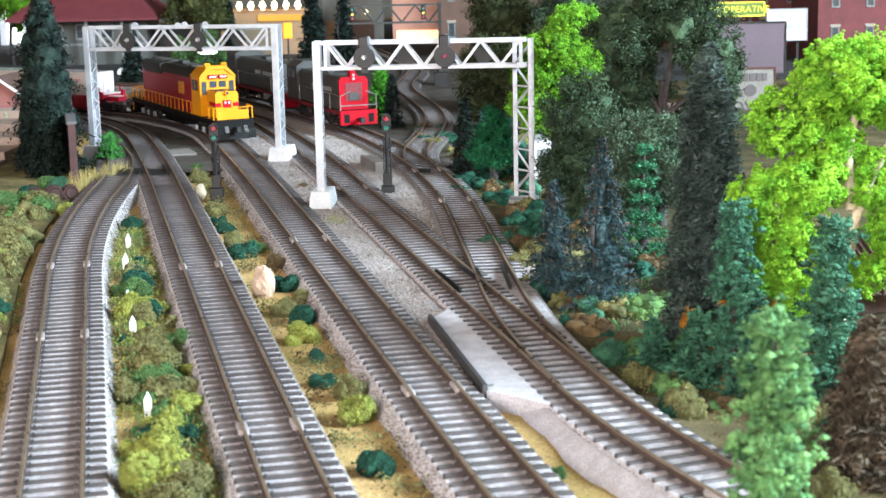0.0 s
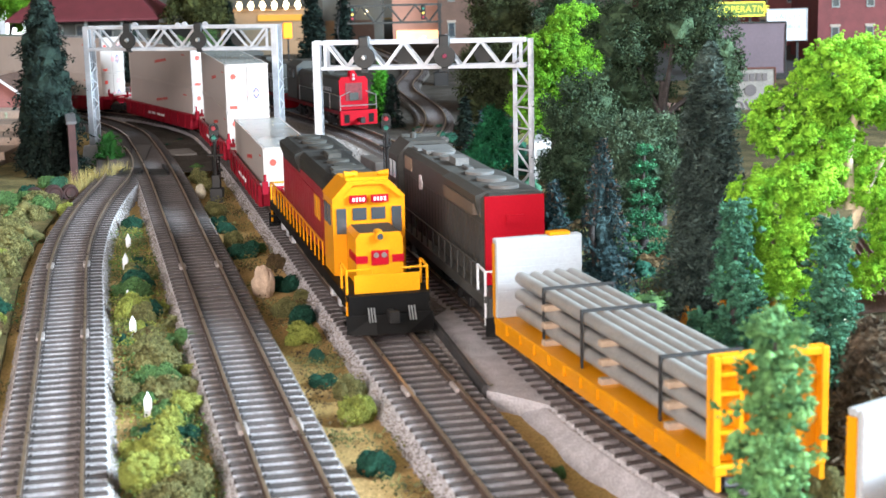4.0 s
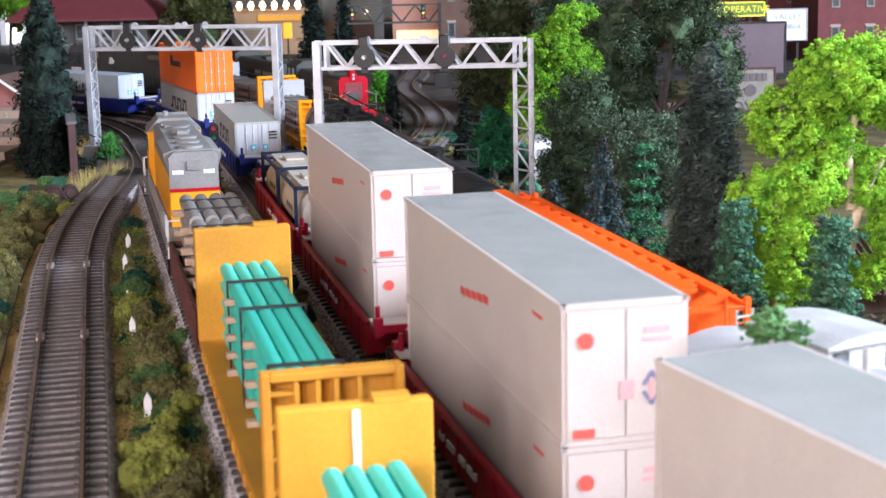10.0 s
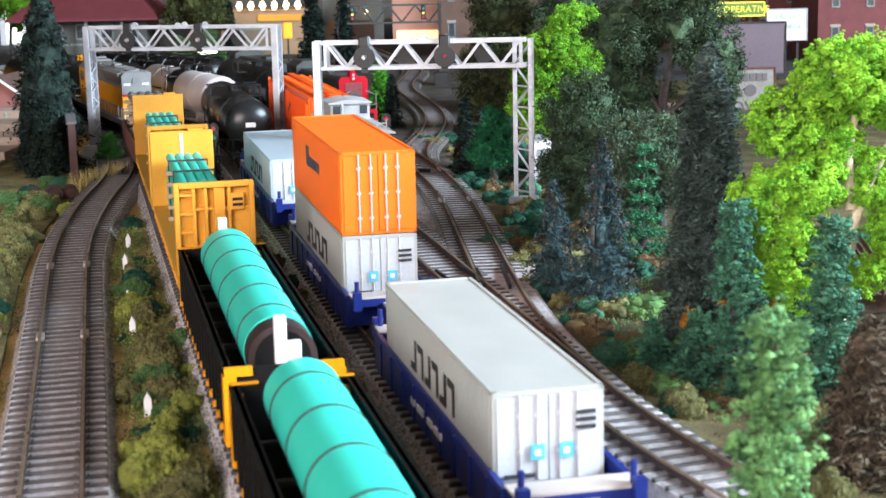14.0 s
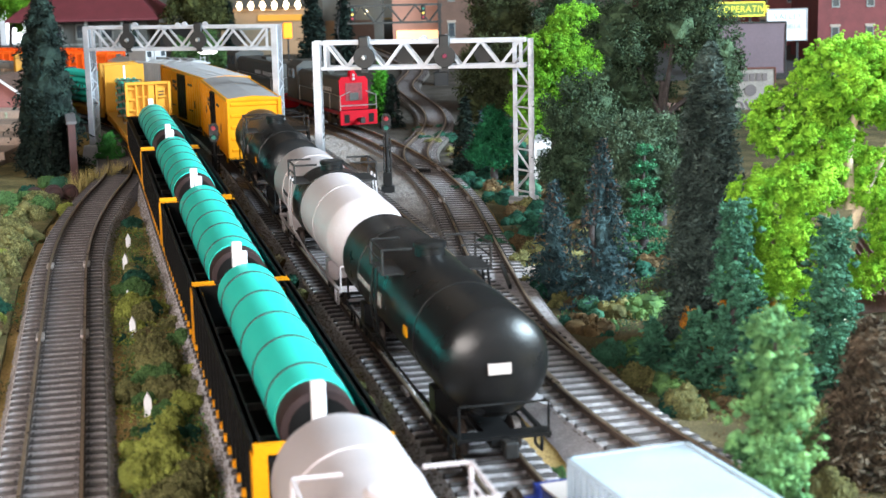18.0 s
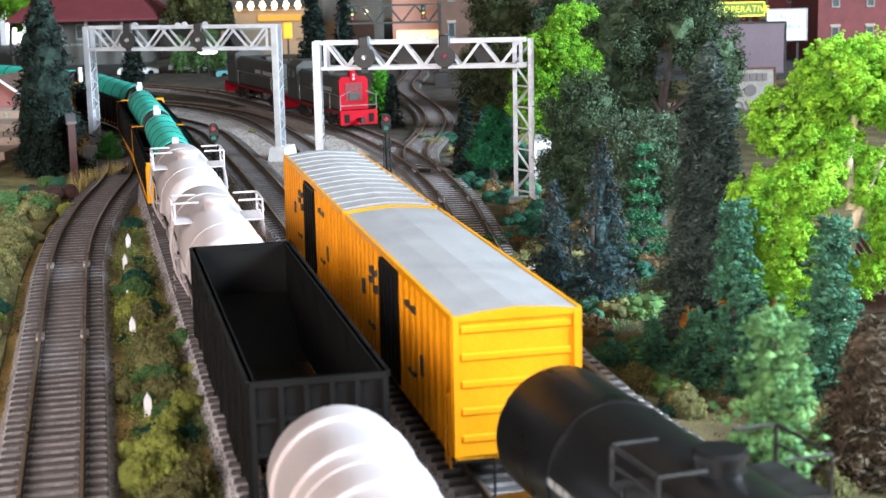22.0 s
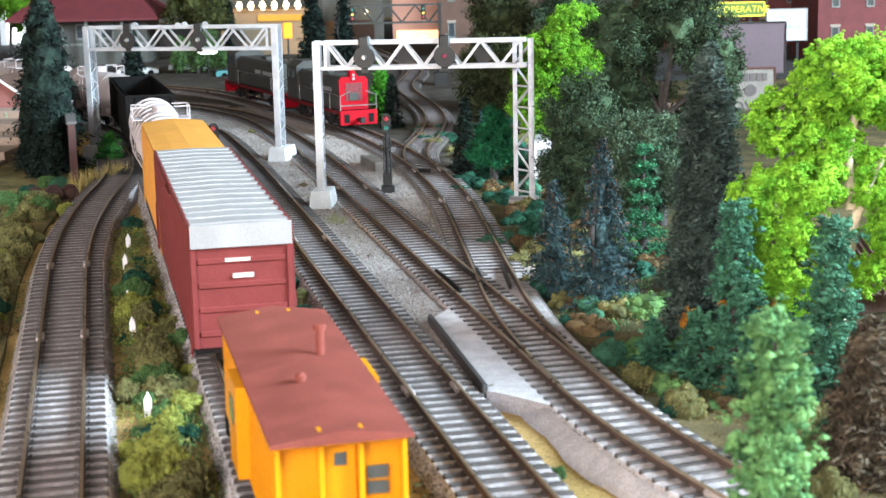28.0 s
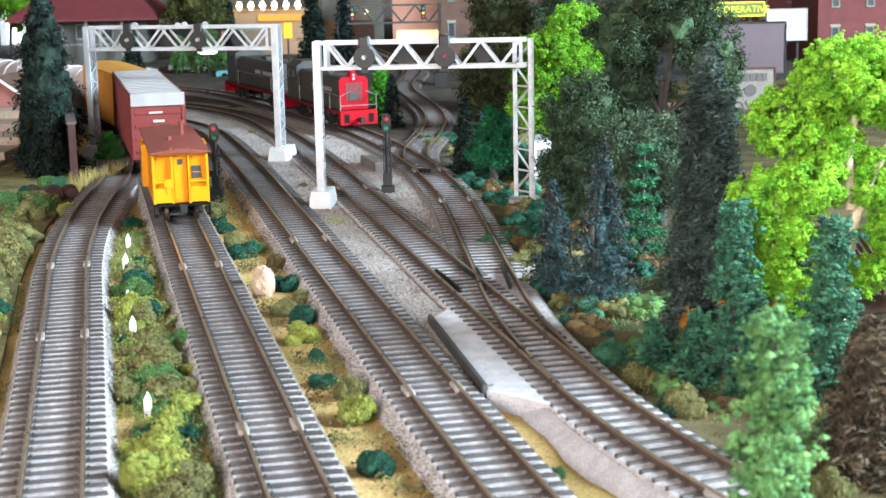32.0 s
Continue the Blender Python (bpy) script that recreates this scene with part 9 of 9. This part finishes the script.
part("roof", Shape().add([(-0.008, -0.010, 0.0105), (0.108, -0.010, 0.0105), (0.108, 0.035, 0.026), (-0.008, 0.035, 0.026), (0.108, 0.080, 0.0105), (-0.008, 0.080, 0.0105)], [(0, 1, 2, 3), (3, 2, 4, 5), (0, 3, 5), (1, 4, 2), (0, 5, 4, 1)]), M_TILE, rh)
tiles = Shape()
for i in range(39):
    x = -0.008 + i * 0.003
    tiles.add([(x, -0.0102, 0.0105), (x + 0.0018, -0.0102, 0.0105), (x + 0.0018, 0.035, 0.0262), (x, 0.035, 0.0262), (x + 0.0009, -0.0102, 0.0116), (x + 0.0009, 0.035, 0.0273)], [(0, 4, 5, 3), (4, 1, 2, 5), (0, 1, 4)])
tagged(part("roof_tile_row", tiles, M_TILE, rh), kind="stuff")
wf = thing("white_frame_house", "white clapboard house behind the wood", "house", Matrix.Translation((0.100, 1.02, GROUND)))
part("wall", Shape().box(0, 0.055, 0, 0.05, -0.004, 0.034), M_WHITE, wf)
for x in (0.012, 0.034):
    window_in(wf, x, x + 0.008, 0.0, 0.008, 0.022, M_TRIM)
part("roof", Shape().prism([(-0.006, 0.034), (0.025, 0.050), (0.056, 0.034)], -0.004, 0.059, "x"), M_TILE, wf)

# far signal bridge, lamps and parked cars
fg = thing("dark_signal_bridge", "dark lattice signal bridge in the distance", "signal bridge", Matrix.Translation((-0.100, 1.75, 0)))
for y in (0, 0.012):
    tr_ = Shape().box(0, 0.105, y - 0.0007, y + 0.0007, 0.0830, 0.0848).box(0, 0.105, y - 0.0007, y + 0.0007, 0.0640, 0.0656)
    for i in range(7):
        x0, x1 = 0.015 * i, 0.015 * (i + 1)
        za, zb = (0.0835, 0.065) if i % 2 else (0.065, 0.0835)
        tr_.tube((x0, y, za), (x1, y, zb), 0.0009, n=5)
    part("truss", tr_, P_GREY, fg)
part("leg", Shape().box(0.100, 0.1035, -0.001, 0.001, GROUND, 0.085).box(0.100, 0.1035, 0.011, 0.013, GROUND, 0.085), M_BLACK, fg)
part("base", Shape().box(0.094, 0.110, -0.006, 0.018, GROUND - 0.002, 0.010, 0.001), M_BLACK, fg)
for x in (0.006, 0.084):
    hd = part("signal_head", Shape().box(x - 0.0025, x + 0.0025, -0.004, -0.001, 0.068, 0.084, 0.0006), M_BLACK, fg)
    for z, m in ((0.080, M_LENS_G), (0.075, glow("amber_lens", (0.9, 0.6, 0.1), 0.8)), (0.0705, M_LENS_R)):
        part("signal_lamp", Shape().lathe([(-0.0052, 0.0012), (-0.004, 0.0014)], 10, "y", (x, 0, z)), m, hd)
# small orange box made to glow, set on an added pole
og = thing("amber_box", "glowing amber box on an added pole", "lamp", Matrix.Translation((-0.1540, 1.62, GROUND)))
part("pole", Shape().tube((0.0, 0.002, -0.004), (0, 0.002, 0.068), 0.0009, n=8), M_BLACK, og)
part("glowing_box", Shape().box(-0.0045, 0.0045, -0.003, 0.003, 0.0655, 0.0815, 0.001), glow("amber_glow", (1.0, 0.30, 0.01), 0.9), og)
M_PAINTS = [paint("car_white", (0.75, 0.76, 0.78), 0.3), paint("car_teal", (0.10, 0.30, 0.32), 0.3), paint("car_grey", (0.35, 0.36, 0.38), 0.3), paint("car_dark", (0.05, 0.05, 0.06), 0.3)]


def motor_car(x, y, turn, p, label):
    c = thing("parked_car", label, "car", Matrix.Translation((x, y, GROUND)) @ Matrix.Rotation(turn, 4, "Z"), "parked cars in the town")
    part("body", Shape().prism([(-0.026, 0.003), (-0.026, 0.0075), (-0.024, 0.0098), (0.014, 0.0100), (0.025, 0.0085), (0.026, 0.003)], -0.0095, 0.0095, "y"), p, c, smooth=20)
    part("cabin", Shape().prism([(-0.017, 0.0098), (-0.012, 0.0155), (0.002, 0.0158), (0.010, 0.0100)], -0.0082, 0.0082, "y"), G_DARK, c)
    part("roof", Shape().prism([(-0.0128, 0.0150), (-0.012, 0.0160), (0.0025, 0.0163), (0.0036, 0.0152)], -0.0084, 0.0084, "y"), p, c)
    for wx in (-0.016, 0.016):
        for wy in (-0.0095, 0.0095):
            w = part("wheel", Shape().lathe([(wy - 0.0014, 0.0020), (wy - 0.0014, 0.0038), (wy + 0.0014, 0.0038), (wy + 0.0014, 0.0020)], 14, "y", (wx, 0, 0.0036)), P_FLAT_BLACK, c)


motor_car(-0.385, 2.02, 0.15, M_PAINTS[0], "white parked model car")
motor_car(-0.330, 2.08, 0.1, M_PAINTS[2], "grey parked model car")
motor_car(-0.250, 1.95, 0.2, M_PAINTS[1], "teal parked model car")
motor_car(-0.190, 2.02, -0.1, M_PAINTS[3], "dark parked model car")
lp = thing("street_lamp", "bright white street lamp in the town", "lamp", Matrix.Translation((-0.2780, 1.90, GROUND)))
part("pole", Shape().tube((0, 0, -0.004), (0, 0, 0.034), 0.0008, n=8), M_BLACK, lp)
part("lamp_globe", Shape().lathe([(-0.012, 0.0006), (-0.008, 0.0028), (0.008, 0.0030), (0.012, 0.0006)], 14, "x", (0, 0, 0.036)), glow("white_lamp_globe", (1.0, 0.97, 0.9), 3.0), lp, smooth=50)
tagged(part("town_paving", Shape().box(-1.2, 1.2, 1.78, 3.4, GROUND - 0.006, GROUND + 0.001), mat("town_asphalt", (0.032, 0.030, 0.030), 0.9, 0, 0.15, 20, 0.3, 500)), "dark grey paving of the model town", "pavement", kind="structure")
tagged(part("backdrop", Shape().box(-3.0, 3.0, 3.50, 3.52, GROUND, 0.35), mat("painted_backdrop", (0.17, 0.15, 0.13), 0.9, 0, 0.1, 4, 0, 30, 0.2, (0.11, 0.10, 0.085))), "painted hazy backdrop board behind the town", "backdrop", kind="structure")




# ---- movement ----
def motions():
    for ob, path, s, half, v in MOVERS:
        lift, along, side = ob.get("lift", 0.0), ob.get("along", 0.0), ob.get("side", 0.0)
        rows = []
        for i in range(65):
            t = i * 0.5
            q = s + v * t
            (p, _), (r, _) = path.at(q + half), path.at(q - half)
            d = p - r
            a = math.atan2(-d.x, d.y)
            m = (p + r) / 2
            rows.append((t, Matrix.Translation((m.x - along * math.sin(a) + side * math.cos(a), m.y + along * math.cos(a) + side * math.sin(a), lift)) @ Matrix.Rotation(a, 4, "Z")))
        walk(ob, rows)


motions()
